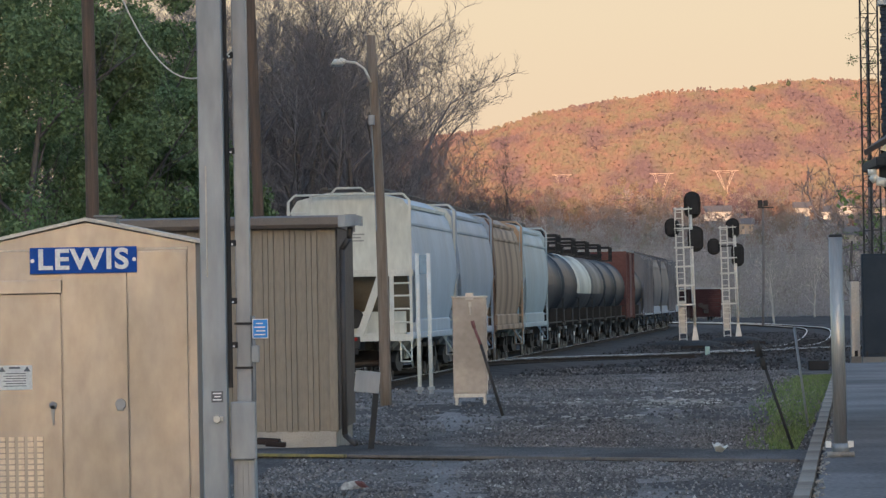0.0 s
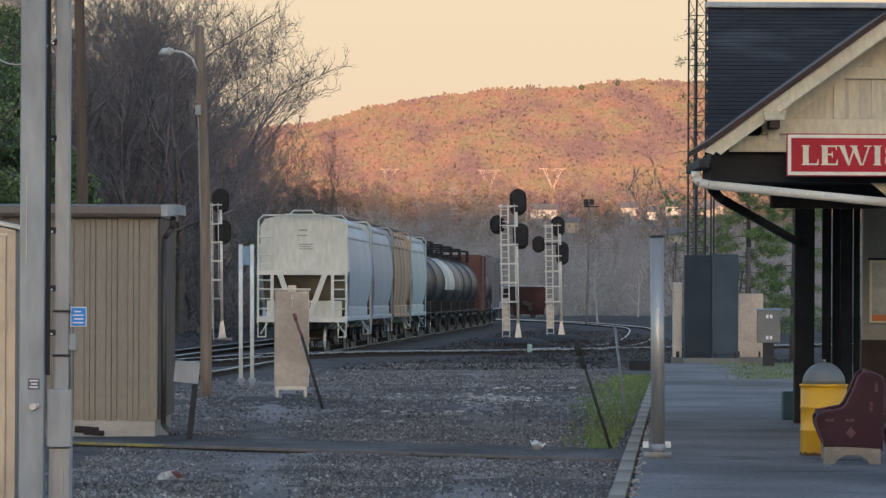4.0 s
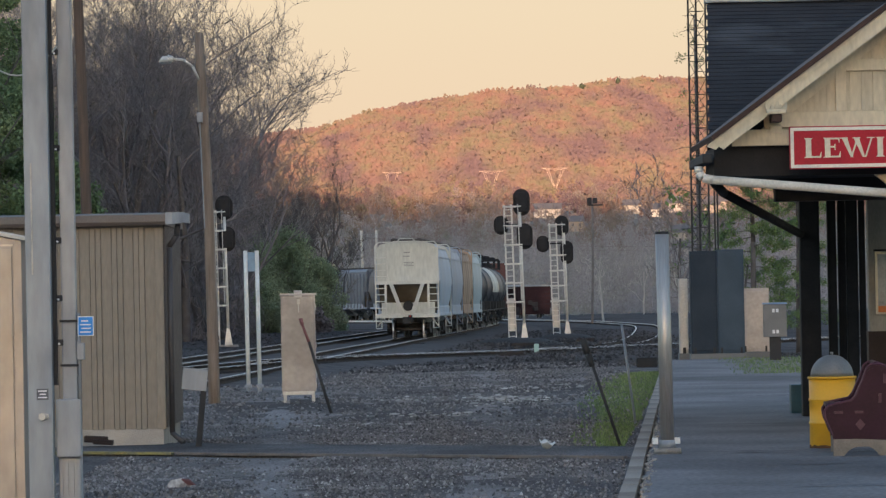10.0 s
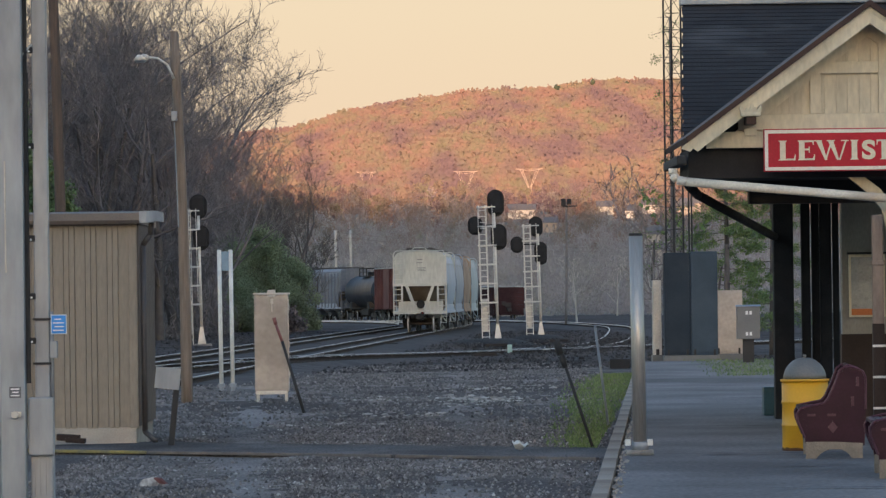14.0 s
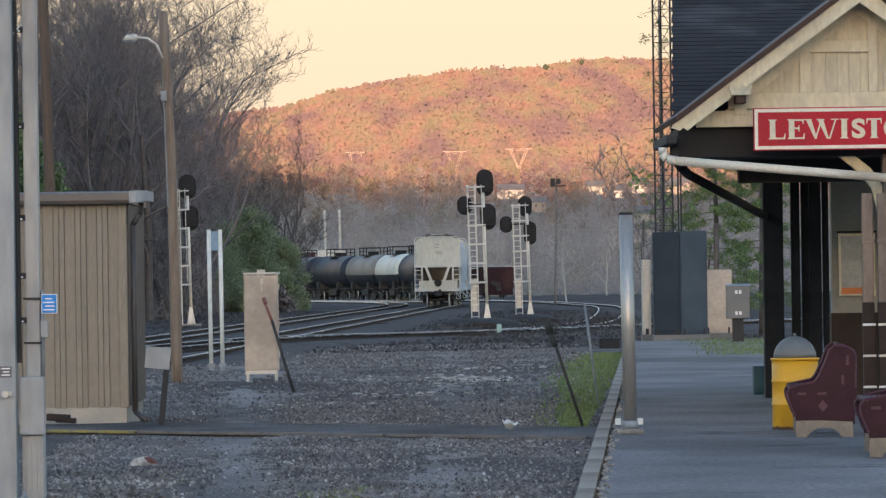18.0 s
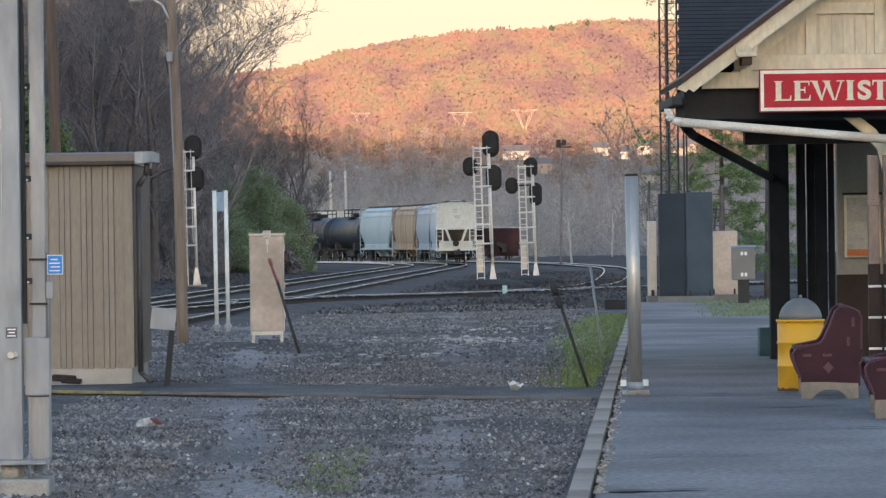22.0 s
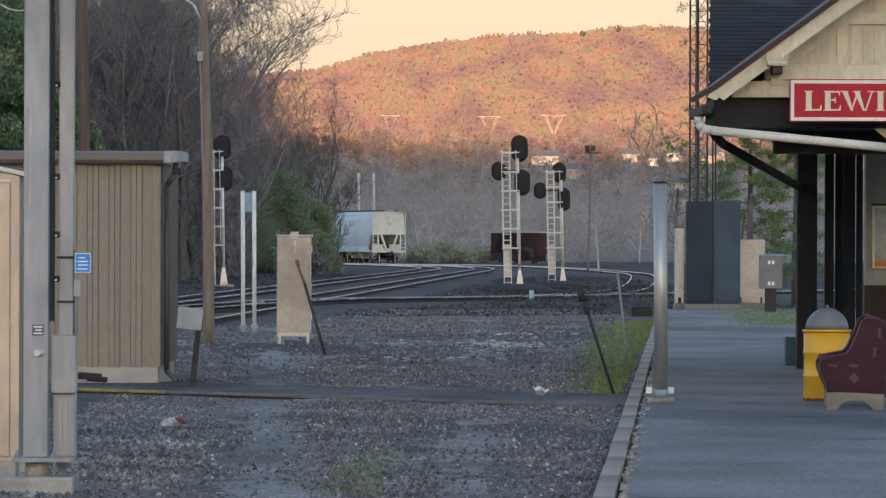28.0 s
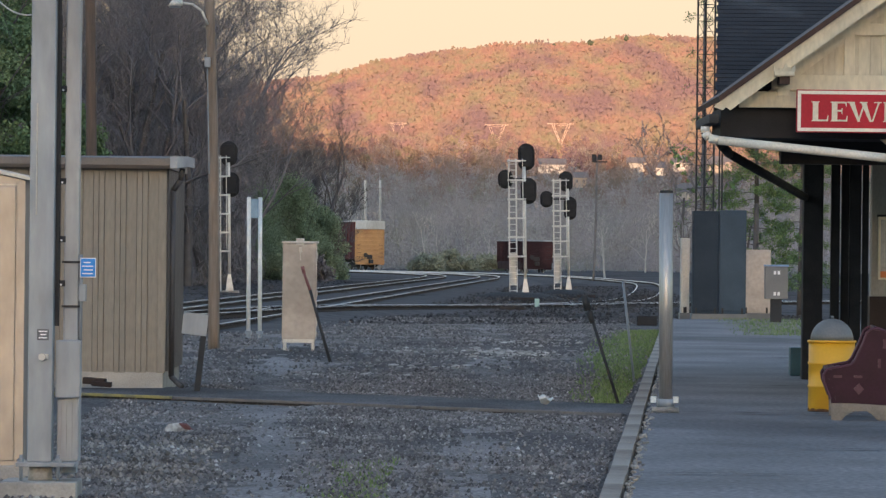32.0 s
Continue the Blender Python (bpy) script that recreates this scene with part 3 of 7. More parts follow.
# ---- plants ----
def branch_tree(seed, height, spread=0.55, levels=5, lean=0.0, start=0.22, kids=(3, 5), taper=0.62, r0=None, rise=0.16):
    """Tapered three-sided limbs that fork and fork again; returns vertices and quads."""
    rng = random.Random(seed)
    V, Fc = [], []

    def limb(p, d, length, r, level):
        steps = 4 if level < 2 else 3
        q, rad = p.copy(), r
        a = d.orthogonal().normalized()
        nodes = []
        prev = None
        for s in range(steps + 1):
            b = d.cross(a).normalized()
            ring = len(V)
            sides = 5 if level == 0 else 3
            for k in range(sides):
                an = k * 2 * math.pi / sides
                V.append(q + (a * math.cos(an) + b * math.sin(an)) * rad)
            if prev is not None:
                for k in range(sides):
                    Fc.append((prev + k, prev + (k + 1) % sides, ring + (k + 1) % sides, ring + k))
            prev = ring
            nodes.append((q.copy(), d.copy(), rad))
            if s < steps:
                d = (d + Vector((rng.uniform(-1, 1), rng.uniform(-1, 1), rng.uniform(-0.8, 0.8))) * (0.14 + 0.07 * level)).normalized()
                q = q + d * (length / steps)
                rad = r * (1 - (1 - taper * 0.55) * (s + 1) / steps)
        if level >= levels:
            return
        n = rng.randint(*kids) + (2 if level == 0 else 0)
        for k in range(n):
            u = start + (1 - start) * (k + rng.random()) / n if level == 0 else 0.25 + 0.75 * (k + rng.random()) / n
            i = min(int(u * steps), steps - 1)
            w = u * steps - i
            pos = nodes[i][0].lerp(nodes[i + 1][0], w)
            dd = nodes[i][1]
            out = Vector((rng.uniform(-1, 1), rng.uniform(-1, 1), rng.uniform(-0.25, 0.6)))
            nd = (dd * (1 - spread) + out.normalized() * spread + Vector((0, 0, rise))).normalized()
            limb(pos, nd, length * rng.uniform(0.42, 0.66), max(nodes[i][2] * rng.uniform(0.42, 0.6), 0.015), level + 1)

    limb(Vector((0, 0, -0.3)), Vector((lean, 0, 1)).normalized(), height * 0.62, r0 or height * 0.017, 0)
    quads = [f for f in Fc]
    return np.array([v[:] for v in V]), np.array(quads)


def leaf_cards(centres, radii, per, size, seed=1, flat=0.6, upright=0.0, turn=1.0):
    """Small tilted four-cornered leaves scattered in soft balls."""
    rng = np.random.default_rng(seed)
    C = np.repeat(np.asarray(centres, float), per, axis=0)
    R = np.repeat(np.asarray(radii, float), per)
    n = len(C)
    d = rng.normal(size=(n, 3))
    d /= np.linalg.norm(d, axis=1)[:, None]
    C = C + d * (R * rng.random(n) ** 0.45)[:, None]
    a = rng.normal(size=(n, 3))
    a[:, 2] += upright
    a[:, 1] *= turn
    a /= np.linalg.norm(a, axis=1)[:, None]
    b = rng.normal(size=(n, 3))
    b[:, 1] *= turn
    b -= a * (a * b).sum(axis=1)[:, None]
    b /= np.linalg.norm(b, axis=1)[:, None]
    s = (size * rng.uniform(0.6, 1.4, n))[:, None]
    v = np.stack([C - a * s, C - b * s * flat, C + a * s, C + b * s * flat], 1)
    return v.reshape(-1, 3), np.arange(n * 4).reshape(-1, 4)


def bare_tree(seed, height, label, m, levels=5, spread=0.55, material=None, lean=0.0, kids=(3, 5), buds=0, r0=None):
    v, f = branch_tree(seed, height, spread, levels, lean, kids=kids, r0=r0)
    cut = 5 * 5
    th = thing("tree", label, "tree", m)
    t = new("trunk", from_arrays("trunk", v[:cut], f[:20], material or M_bark, True))
    t.parent = th
    t2 = new("branches", from_arrays("branches", v, f[20:], material or M_twig))
    t2.parent = th
    t2["kind"] = "stuff"
    if buds:
        rng = np.random.default_rng(seed)
        tips = v[rng.integers(len(v) // 3, len(v), buds)]
        lv, lf = leaf_cards(tips, [0.25] * buds, 6, 0.11, seed)
        t3 = new("buds", from_arrays("buds", lv, lf, M_leaf))
        t3.parent = th
        t3["kind"] = "stuff"
    return th


def leafy_tree(seed, height, width, label, m, material, per=120, blobs=70, size=0.16, low=0.12):
    rng = np.random.default_rng(seed)
    v, f = branch_tree(seed, height * 1.05, 0.6, 3)
    th = thing("tree", label, "tree", m)
    t = new("trunk", from_arrays("trunk", v[:25], f[:20], M_bark, True))
    t.parent = th
    t2 = new("branches", from_arrays("branches", v, f[20:], M_bark))
    t2.parent = th
    t2["kind"] = "stuff"
    cs, rs = [], []
    for _ in range(blobs):
        u = low + (1 - low) * rng.random()
        w = width * (0.35 + 0.65 * math.sin(math.pi * min(u * 0.85 + 0.12, 1)))
        a, r = rng.uniform(0, 2 * math.pi), math.sqrt(rng.random())
        cs.append((w * r * math.cos(a), w * r * math.sin(a), height * u))
        rs.append(rng.uniform(0.09, 0.2) * width + 0.25)
    lv, lf = leaf_cards(cs, rs, per, size, seed)
    c = new("crown", from_arrays("crown", lv, lf, material))
    c.parent = th
    return th


# the hillside town: x, y, width, depth, wall height
HOUSES = [(32.0, 1505, 8.0, 6, 2.6, 0), (35.3, 1310, 3.6, 5, 2.6, 1), (57.0, 1720, 7.0, 6, 2.4, 1), (59.5, 1560, 5.5, 6, 2.6, 2), (68.5, 1660, 4.2, 6, 2.6, 1), (73.5, 1570, 4.6, 6, 2.8, 0), (57.6, 1180, 7.0, 6, 2.4, 2), (49.3, 1000, 5.6, 5, 3.2, 0), (77.0, 1625, 4.6, 6, 2.8, 2), (83.0, 1540, 4.6, 6, 2.6, 1), (63.8, 1490, 3.6, 6, 2.2, 0), (87.0, 1580, 6.0, 6, 3.0, 1)]


def cleared(x, y):
    """True in the open ground before a house."""
    return any(hy - 170 < y < hy + 12 and abs(x - hx * y / hy) < w * 0.55 for hx, hy, w, d, h, k in HOUSES)


def far_woods():
    """Grey bare wood and brush between the tracks and the hill."""
    rng = np.random.default_rng(5)
    protos = [branch_tree(60 + i, 10, 0.5, 4, kids=(3, 4)) for i in range(4)]
    for name, n, y0, y1, power, material, label in (("far_wood", 380, 545, 1050, 1.3, M_brush, "bare grey trees of a distant wood"), ("hill_foot_wood", 150, 1050, 1600, 1.0, M_midbrush, "bare brown trees at the foot of the hill")):
        V, Fq, off = [], [], 0
        for i in range(n):
            y = y0 + (y1 - y0) * rng.random() ** power
            x = rng.uniform(-0.052, 0.085) * y
            if cleared(x, y):
                continue
            pv, pf = protos[i % 4]
            a = rng.uniform(0, 6.3)
            s = rng.uniform(0.55, 1.0) * (1 + 0.3 * (y > 900))
            rot = np.array([[math.cos(a), -math.sin(a), 0], [math.sin(a), math.cos(a), 0], [0, 0, 1]])
            V.append(pv @ rot.T * s + np.array([x, y, fall(x, y)]))
            Fq.append(pf + off)
            off += len(pv)
        tagged(new(name, from_arrays(name, np.concatenate(V), np.concatenate(Fq), material)), label, "woods", kind="stuff")
    for name, n, y0, y1, per, size, flat, material, label in (("brushwood", 2100, 525, 900, 90, 0.24, 0.16, M_brush, "grey leafless brush below the hill"), ("thicket", 1300, 860, 1250, 70, 0.36, 0.22, M_brush, "grey leafless thicket below the hill"), ("mid_brush", 800, 1080, 1480, 70, 0.36, 0.4, M_midbrush, "brown-grey brush before the hill"), ("hill_foot_brush", 900, 1380, 1780, 70, 0.42, 0.55, M_hilltree, "budding brush at the foot of the hill")):
        cs, rs = [], []
        for _ in range(n):
            y = y0 + (y1 - y0) * rng.random() ** 1.2
            x = rng.uniform(-0.052, 0.085) * y
            if cleared(x, y):
                continue
            top = rng.uniform(1.5, 7.0) + max(0, (y - 1250) / 400) * (4 + 7 * noise.noise((x * 0.05, 0, 3)))
            cs.append((x, y, fall(x, y) + top * rng.random()))
            rs.append(rng.uniform(1.0, 2.4))
        v, f = leaf_cards(cs, rs, per, size, 6, flat, 1.0, 0.5)
        tagged(new(name, from_arrays(name, v, f, material)), label, "brush", kind="stuff")


far_hill()
far_woods()

# bare trees behind the siding, tallest against the sky
BARE = [bare_tree(seed, h, "tall bare grey tree with fine twigs", pose(x, y, -0.1, 0, 0, seed * 77), levels=5, kids=(3, 5), spread=0.55) for seed, x, y, h in ((1, -12.2, 300, 17.5), (2, -16.5, 306, 21), (3, -14.0, 322, 20), (4, -20.5, 318, 22))]
rb = random.Random(4)
for i in range(38):
    y = rb.uniform(262, 345)
    x = -y * rb.uniform(0.040, 0.104)
    copy_thing(BARE[i % 4], pose(x, y, rb.uniform(-2.5, 0), 0, 0, rb.uniform(0, 360)))
for i, (x, y) in enumerate(((-22.7, 264), (-24.4, 272), (-21.6, 276), (-23.6, 282), (-25.6, 266))):
    copy_thing(BARE[(i + 1) % 4], pose(x, y, 0, 0, 0, 63 * i))
for seed, x, y, h in ((21, -9.3, 352, 10), (22, -13.5, 350, 12), (23, -17, 345, 11), (24, -8.3, 357, 9), (25, -10.6, 349, 11.5), (26, -11.9, 356, 12.5), (27, -7.2, 362, 6.5), (28, -9.0, 344, 13.0)):
    bare_tree(seed, h, "small bare tree at the edge of the wood", pose(x, y, -0.1, 0, 0, seed * 31), levels=4, kids=(4, 5), material=M_bark)
PALE = [bare_tree(seed, h, "slender pale-barked tree without leaves", pose(x, y, -0.1), levels=4, material=M_paletwig, kids=(2, 3), r0=0.11) for seed, x, y, h in ((31, -1.8, 530, 7.6), (32, 13.8, 430, 6.6), (33, 2.6, 560, 6.4))]
for i in range(26):
    y = rb.uniform(515, 720)
    copy_thing(PALE[i % 3], pose(y * rb.uniform(-0.03, 0.05), y, 0, 0, 0, rb.uniform(0, 360)))

# green woods at the far side of the yard
for i, (x, y, h, w) in enumerate(((-22.5, 228, 15, 3.6), (-26.5, 222, 17, 4.6), (-30.5, 232, 18, 4.5), (-24.5, 246, 19, 4.2), (-29, 250, 19, 4.5), (-35, 236, 17, 4.5), (-20.4, 236, 12, 3.4), (-18.6, 244, 9, 2.6), (-22.9, 258, 19, 3.2))):
    leafy_tree(41 + i, h, w, "dense green tree in spring leaf", pose(x, y, -0.1, 0, 0, i * 50), M_leaf2, 330, 110, 0.10, 0.02)


def shrub(seed, x, y, w, h, label, material, per=150, blobs=60, size=0.13):
    rng = np.random.default_rng(seed)
    cs, rs = [], []
    for _ in range(blobs):
        a, r, u = rng.uniform(0, 6.3), math.sqrt(rng.random()), rng.random()
        k = math.sqrt(max(1 - u * u, 0.05))
        cs.append((w * r * k * math.cos(a), w * 0.8 * r * k * math.sin(a), h * u * 0.9 + 0.1))
        rs.append(rng.uniform(0.35, 0.8))
    v, f = leaf_cards(cs, rs, per, size, seed)
    th = thing("shrub", label, "shrub", pose(x, y, -0.12))
    bm = bmesh.new()
    for k in range(9):
        a = k * 0.7
        tube(bm, (0.1 * math.cos(a), 0.1 * math.sin(a), -0.1), (w * 0.6 * math.cos(a), w * 0.5 * math.sin(a), h * 0.7), 0.03, 0.01, 5)
    part("stem", bm, M_bark, th)
    c = new("foliage", from_arrays("foliage", v, f, material))
    c.parent = th


def undergrowth():
    """Leafless dark thicket under the bare trees."""
    rng = np.random.default_rng(15)
    cs, rs = [], []
    for _ in range(1100):
        y = rng.uniform(268, 350)
        x = -y * rng.uniform(0.038, 0.094)
        cs.append((x, y, 8.5 * rng.random() ** 1.3))
        rs.append(rng.uniform(0.5, 1.2))
    v, f = leaf_cards(cs, rs, 60, 0.4, 16, 0.06, 1.5)
    tagged(new("undergrowth", from_arrays("undergrowth", v, f, M_twig)), "dark leafless thicket beneath the bare trees", "thicket", kind="stuff")


undergrowth()
for i, (x, y, w, h) in enumerate(((-8.5, 341, 2.0, 5.0), (-10.2, 337, 2.6, 7.2), (-13.0, 334, 3.0, 6.9), (-16.4, 337, 3.2, 5.6), (-11.6, 326, 2.4, 3.2), (-19.5, 338, 3.2, 5.0))):
    shrub(61 + i, x, y, w, h, "rounded green shrub coming into leaf", M_bush, 360, 130, 0.055)
shrub(68, -8.6, 326, 1.3, 1.4, "low brown bramble thicket beside the siding", M_twig, 90, 40)
shrub(69, -14.6, 300, 2.6, 1.8, "low brown bramble thicket beside the siding", M_twig, 90, 60)
shrub(70, 1.0, 514, 3.0, 1.9, "low yellow-green thicket beyond the tracks", M_leaf3, 110, 50)
shrub(71, -1.8, 507, 1.7, 1.3, "low yellow-green thicket beyond the tracks", M_leaf3, 110, 40)
shrub(72, 4.6, 518, 2.2, 1.4, "low yellow-green thicket beyond the tracks", M_leaf3, 110, 40)


# ---- rolling stock ----
def wheelset(bm):
    for x in (-0.72, 0.72):
        s = 1 if x > 0 else -1
        tube(bm, (x - 0.02 * s, 0, 0), (x + 0.07 * s, 0, 0), 0.44, 0.44, 20)
        tube(bm, (x - 0.05 * s, 0, 0), (x - 0.02 * s, 0, 0), 0.47, 0.47, 20)
        tube(bm, (x + 0.07 * s, 0, 0), (x + 0.085 * s, 0, 0), 0.36, 0.34, 20)
    tube(bm, (-1.05, 0, 0), (1.05, 0, 0), 0.085, 0.085, 10)


M_walkway = mat("weathered_walkway", (0.10, 0.088, 0.08), (0.07, 0.062, 0.058), 2, 0.7, 0.1)
M_wheel = mat("worn_wheel", (0.045, 0.04, 0.037), (0.06, 0.05, 0.043), 5, 0.6, 0.1, 0.2, c3=(0.07, 0.05, 0.04))
M_tread = mat("bright_tread", (0.82, 0.82, 0.82), (0.7, 0.69, 0.68), 5, 0.3, 0.0, 0.5)


def truck(parent, y):
    bm = bmesh.new()
    for x in (-0.98, 0.98):
        loft(bm, [[(x - 0.07, -1.25 + 2.5 * u, z0) for u, z0 in ((0, 0.5), (0.08, 0.62), (0.3, 0.75), (0.7, 0.75), (0.92, 0.62), (1, 0.5), (0.9, 0.36), (0.66, 0.26), (0.34, 0.26), (0.1, 0.36))],
                  [(x + 0.07, -1.25 + 2.5 * u, z0) for u, z0 in ((0, 0.5), (0.08, 0.62), (0.3, 0.75), (0.7, 0.75), (0.92, 0.62), (1, 0.5), (0.9, 0.36), (0.66, 0.26), (0.34, 0.26), (0.1, 0.36))]], smooth=False)
        for k in (-0.15, 0.0, 0.15):
            tube(bm, (x, k, 0.32), (x, k, 0.62), 0.06, 0.06, 8)
    box(bm, -1.1, 1.1, -0.2, 0.2, 0.5, 0.78)
    tr = part("truck", bm, M_dark, parent, "", pose(0, y, 0))
    for dy in (-0.86, 0.86):
        b2 = bmesh.new()
        wheelset(b2)
        w = part("wheelset", b2, M_wheel, tr, "", pose(0, dy, 0.46))
        w.data.materials.append(M_tread)
        for p in w.data.polygons:
            if abs(p.normal.x) < 0.3 and math.hypot(p.center.y, p.center.z) > 0.4 and abs(p.center.x) > 0.7:
                p.material_index = 1


def coupler(parent, y, s):
    bm = bmesh.new()
    box(bm, -0.14, 0.14, min(y, y + s * 0.45), max(y, y + s * 0.45), 0.74, 1.0, 0.03)
    box(bm, -0.2, 0.2, min(y + s * 0.4, y + s * 0.66), max(y + s * 0.4, y + s * 0.66), 0.68, 1.04, 0.05)
    part("coupler", bm, M_dark, parent)


def half_w(z, bulge):
    """Half width of a hopper's side by height."""
    u = (z - 1.15) / 3.2
    return (1.30 + bulge * math.sin(math.pi * min(max(u * 1.02 + 0.02, 0), 1)) ** 0.8) if z < 4.28 else 1.30 - (z - 4.28) * 1.7


def hopper_proto(name, label, body, frame_c, bulge=0.25, posts=False, length=14.6, end_c=None, roof_c=None, sill_c=None):
    car = thing(name, label, "freight car")
    hl = length / 2
    bm = bmesh.new()
    zs = [0, 0.08, 0.18, 0.3, 0.45, 0.6, 0.75, 0.87, 0.94, 1.0]
    rings = []
    for y, zb in ((-hl, 2.68), (-hl + 0.05, 2.66), (-hl + 1.0, 1.9), (-hl + 1.9, 1.2), (-hl + 2.2, 1.12), (hl - 2.2, 1.12), (hl - 1.9, 1.2), (hl - 1.0, 1.9), (hl - 0.05, 2.66), (hl, 2.68)):
        zz = [zb + (4.62 - zb) * u for u in zs]
        rings.append([(half_w(z, bulge), y, z) for z in zz] + [(-half_w(z, bulge), y, z) for z in zz[::-1]])
    loft(bm, rings)
    bmesh.ops.recalc_face_normals(bm, faces=bm.faces)
    part("body", bm, body, car)
    # side sills with a stepped band low on the side
    for s in (-1, 1):
        bm = bmesh.new()
        box(bm, min(s * 1.28, s * 1.5), max(s * 1.28, s * 1.5), -hl + 0.3, hl - 0.3, 1.04, 1.2, 0.03)
        box(bm, min(s * 1.28, s * 1.46), max(s * 1.28, s * 1.46), -hl + 1.6, hl - 1.6, 1.19, 1.52, 0.04)
        part("side_sill", bm, sill_c or body, car)
        bm = bmesh.new()
        xs = half_w(3.86, bulge)
        box(bm, min(s * (xs - 0.04), s * (xs + 0.035)), max(s * (xs - 0.04), s * (xs + 0.035)), -hl + 0.05, hl - 0.05, 3.82, 3.9, 0.012)
        part("side_seam", bm, body, car)
        if posts:
            for k in range(13):
                bm = bmesh.new()
                y = -hl + 0.6 + k * (length - 1.2) / 12
                box(bm, min(s * 1.44, s * 1.53), max(s * 1.44, s * 1.53), y - 0.06, y + 0.06, 1.12, 4.2)
                part("side_post", bm, body, car)
        bm = bmesh.new()
        box(bm, min(s * 1.2, s * 1.27), max(s * 1.2, s * 1.27), -hl - 0.1, hl + 0.1, 4.28, 4.36)
        part("roof_rail", bm, frame_c, car)
    bm = bmesh.new()
    for x in (-0.6, 0.05, 0.6):
        box(bm, x - 0.09, x + 0.09, -hl - 0.2, hl + 0.2, 4.72, 4.76)
    for k in range(13):
        y = -hl + k * length / 12
        box(bm, -0.75, 0.75, y - 0.03, y + 0.03, 4.55, 4.72)
    part("running_board", bm, M_walkway, car)
    bm = bmesh.new()
    for k in range(5):
        y = -hl + 1.6 + k * (length - 3.2) / 4
        box(bm, -0.42, 0.42, y - 0.9, y + 0.9, 4.58, 4.68, 0.03)
    part("hatch_cover", bm, roof_c or body, car)
    # hopper outlets under the body
    for k in range(3):
        y = -3.6 + 3.6 * k
        bm = bmesh.new()
        loft(bm, [[(x * w, y + yy * w, z) for x, yy in ((-1.2, -1.5), (1.2, -1.5), (1.2, 1.5), (-1.2, 1.5))] for w, z in ((0.95, 1.3), (0.4, 0.62), (0.38, 0.45))], smooth=False)
        part("outlet", bm, frame_c, car)
    for s in (-1, 1):
        ye = s * (hl + 0.42)
        yi = s * hl
        lo, hi = min(yi, ye), max(yi, ye)
        bm = bmesh.new()
        for x in (-1.0, 1.0):
            box(bm, x - 0.05, x + 0.05, ye - 0.05, ye + 0.05, 1.05, 2.72)
        for x in (-1.46, 1.46):
            box(bm, x - 0.032, x + 0.032, ye - 0.032, ye + 0.032, 0.95, 4.42)
        tube(bm, (-1.46, ye, 4.42), (-1.3, ye, 4.58), 0.028, n=6)
        tube(bm, (1.46, ye, 4.42), (1.3, ye, 4.58), 0.028, n=6)
        tube(bm, (-1.3, ye, 4.58), (1.3, ye, 4.58), 0.028, n=6)
        tube(bm, (-0.45, ye, 4.58), (-0.3, ye, 4.74), 0.028, n=6)
        tube(bm, (0.45, ye, 4.58), (0.3, ye, 4.74), 0.028, n=6)
        tube(bm, (-0.3, ye, 4.74), (0.3, ye, 4.74), 0.028, n=6)
        box(bm, -1.5, 1.5, lo - 0.02, hi + 0.03, 2.58, 2.74)
        box(bm, -1.5, 1.5, ye - 0.04, ye + 0.04, 1.0, 1.16)
        part("end_frame", bm, frame_c, car)
        bm = bmesh.new()
        for x in (-1, 1):
            loft(bm, [[(x * 0.74 - 0.09, ye - 0.06, 2.6), (x * 0.74 + 0.09, ye - 0.06, 2.6), (x * 0.74 + 0.09, ye + 0.06, 2.6), (x * 0.74 - 0.09, ye + 0.06, 2.6)],
                      [(x * 0.2 - 0.09, ye - 0.06, 1.1), (x * 0.2 + 0.09, ye - 0.06, 1.1), (x * 0.2 + 0.09, ye + 0.06, 1.1), (x * 0.2 - 0.09, ye + 0.06, 1.1)]], smooth=False)
        part("end_brace", bm, frame_c, car)
        for sx in (-1, 1):
            x0, x1 = (1.0, 1.46) if sx > 0 else (-1.46, -1.0)
            for z in (1.45, 1.78, 2.1, 2.4) + ((2.95, 3.25, 3.55, 3.85, 4.15) if sx < 0 else ()):
                bm = bmesh.new()
                tube(bm, (x0, ye, z), (x1, ye, z), 0.024, n=6)
                part("rung", bm, frame_c, car)
            if sx < 0:
                bm = bmesh.new()
                box(bm, -0.95, -0.89, ye - 0.02, ye + 0.02, 2.7, 4.6)
                part("ladder_rail", bm, frame_c, car)
            bm = bmesh.new()
            pipe(bm, [(sx * 1.46, ye, 1.05), (sx * 1.46, ye, 0.5), (sx * 1.2, ye, 0.5), (sx * 1.2, ye, 1.05)], 0.02, 6)
            tube(bm, (sx * 1.1, ye, 1.05), (sx * 1.4, ye - s * 0.5, 0.6), 0.03, n=6)
            part("step", bm, frame_c, car)
        # sloped end floor and dark bay over the coupler
        bm = bmesh.new()
        box(bm, -1.28, 1.28, min(yi, yi - s * 1.95) , max(yi, yi - s * 1.95), 1.02, 1.2)
        part("end_sill", bm, frame_c, car)
        bm = bmesh.new()
        tube(bm, (0, yi - s * 0.5, 1.55), (0, yi - s * 0.69, 1.55), 0.24, 0.24, 14)
        part("brake_cylinder", bm, M_dark, car)
        bm = bmesh.new()
        box(bm, -1.25, 1.25, min(yi - s * 0.7, yi - s * 0.76), max(yi - s * 0.7, yi - s * 0.76), 1.15, 1.72)
        part("bay_plate", bm, end_c or body, car)
        # brown sheet: dirt, and the shadow under the end put into its colour
        bm = bmesh.new()
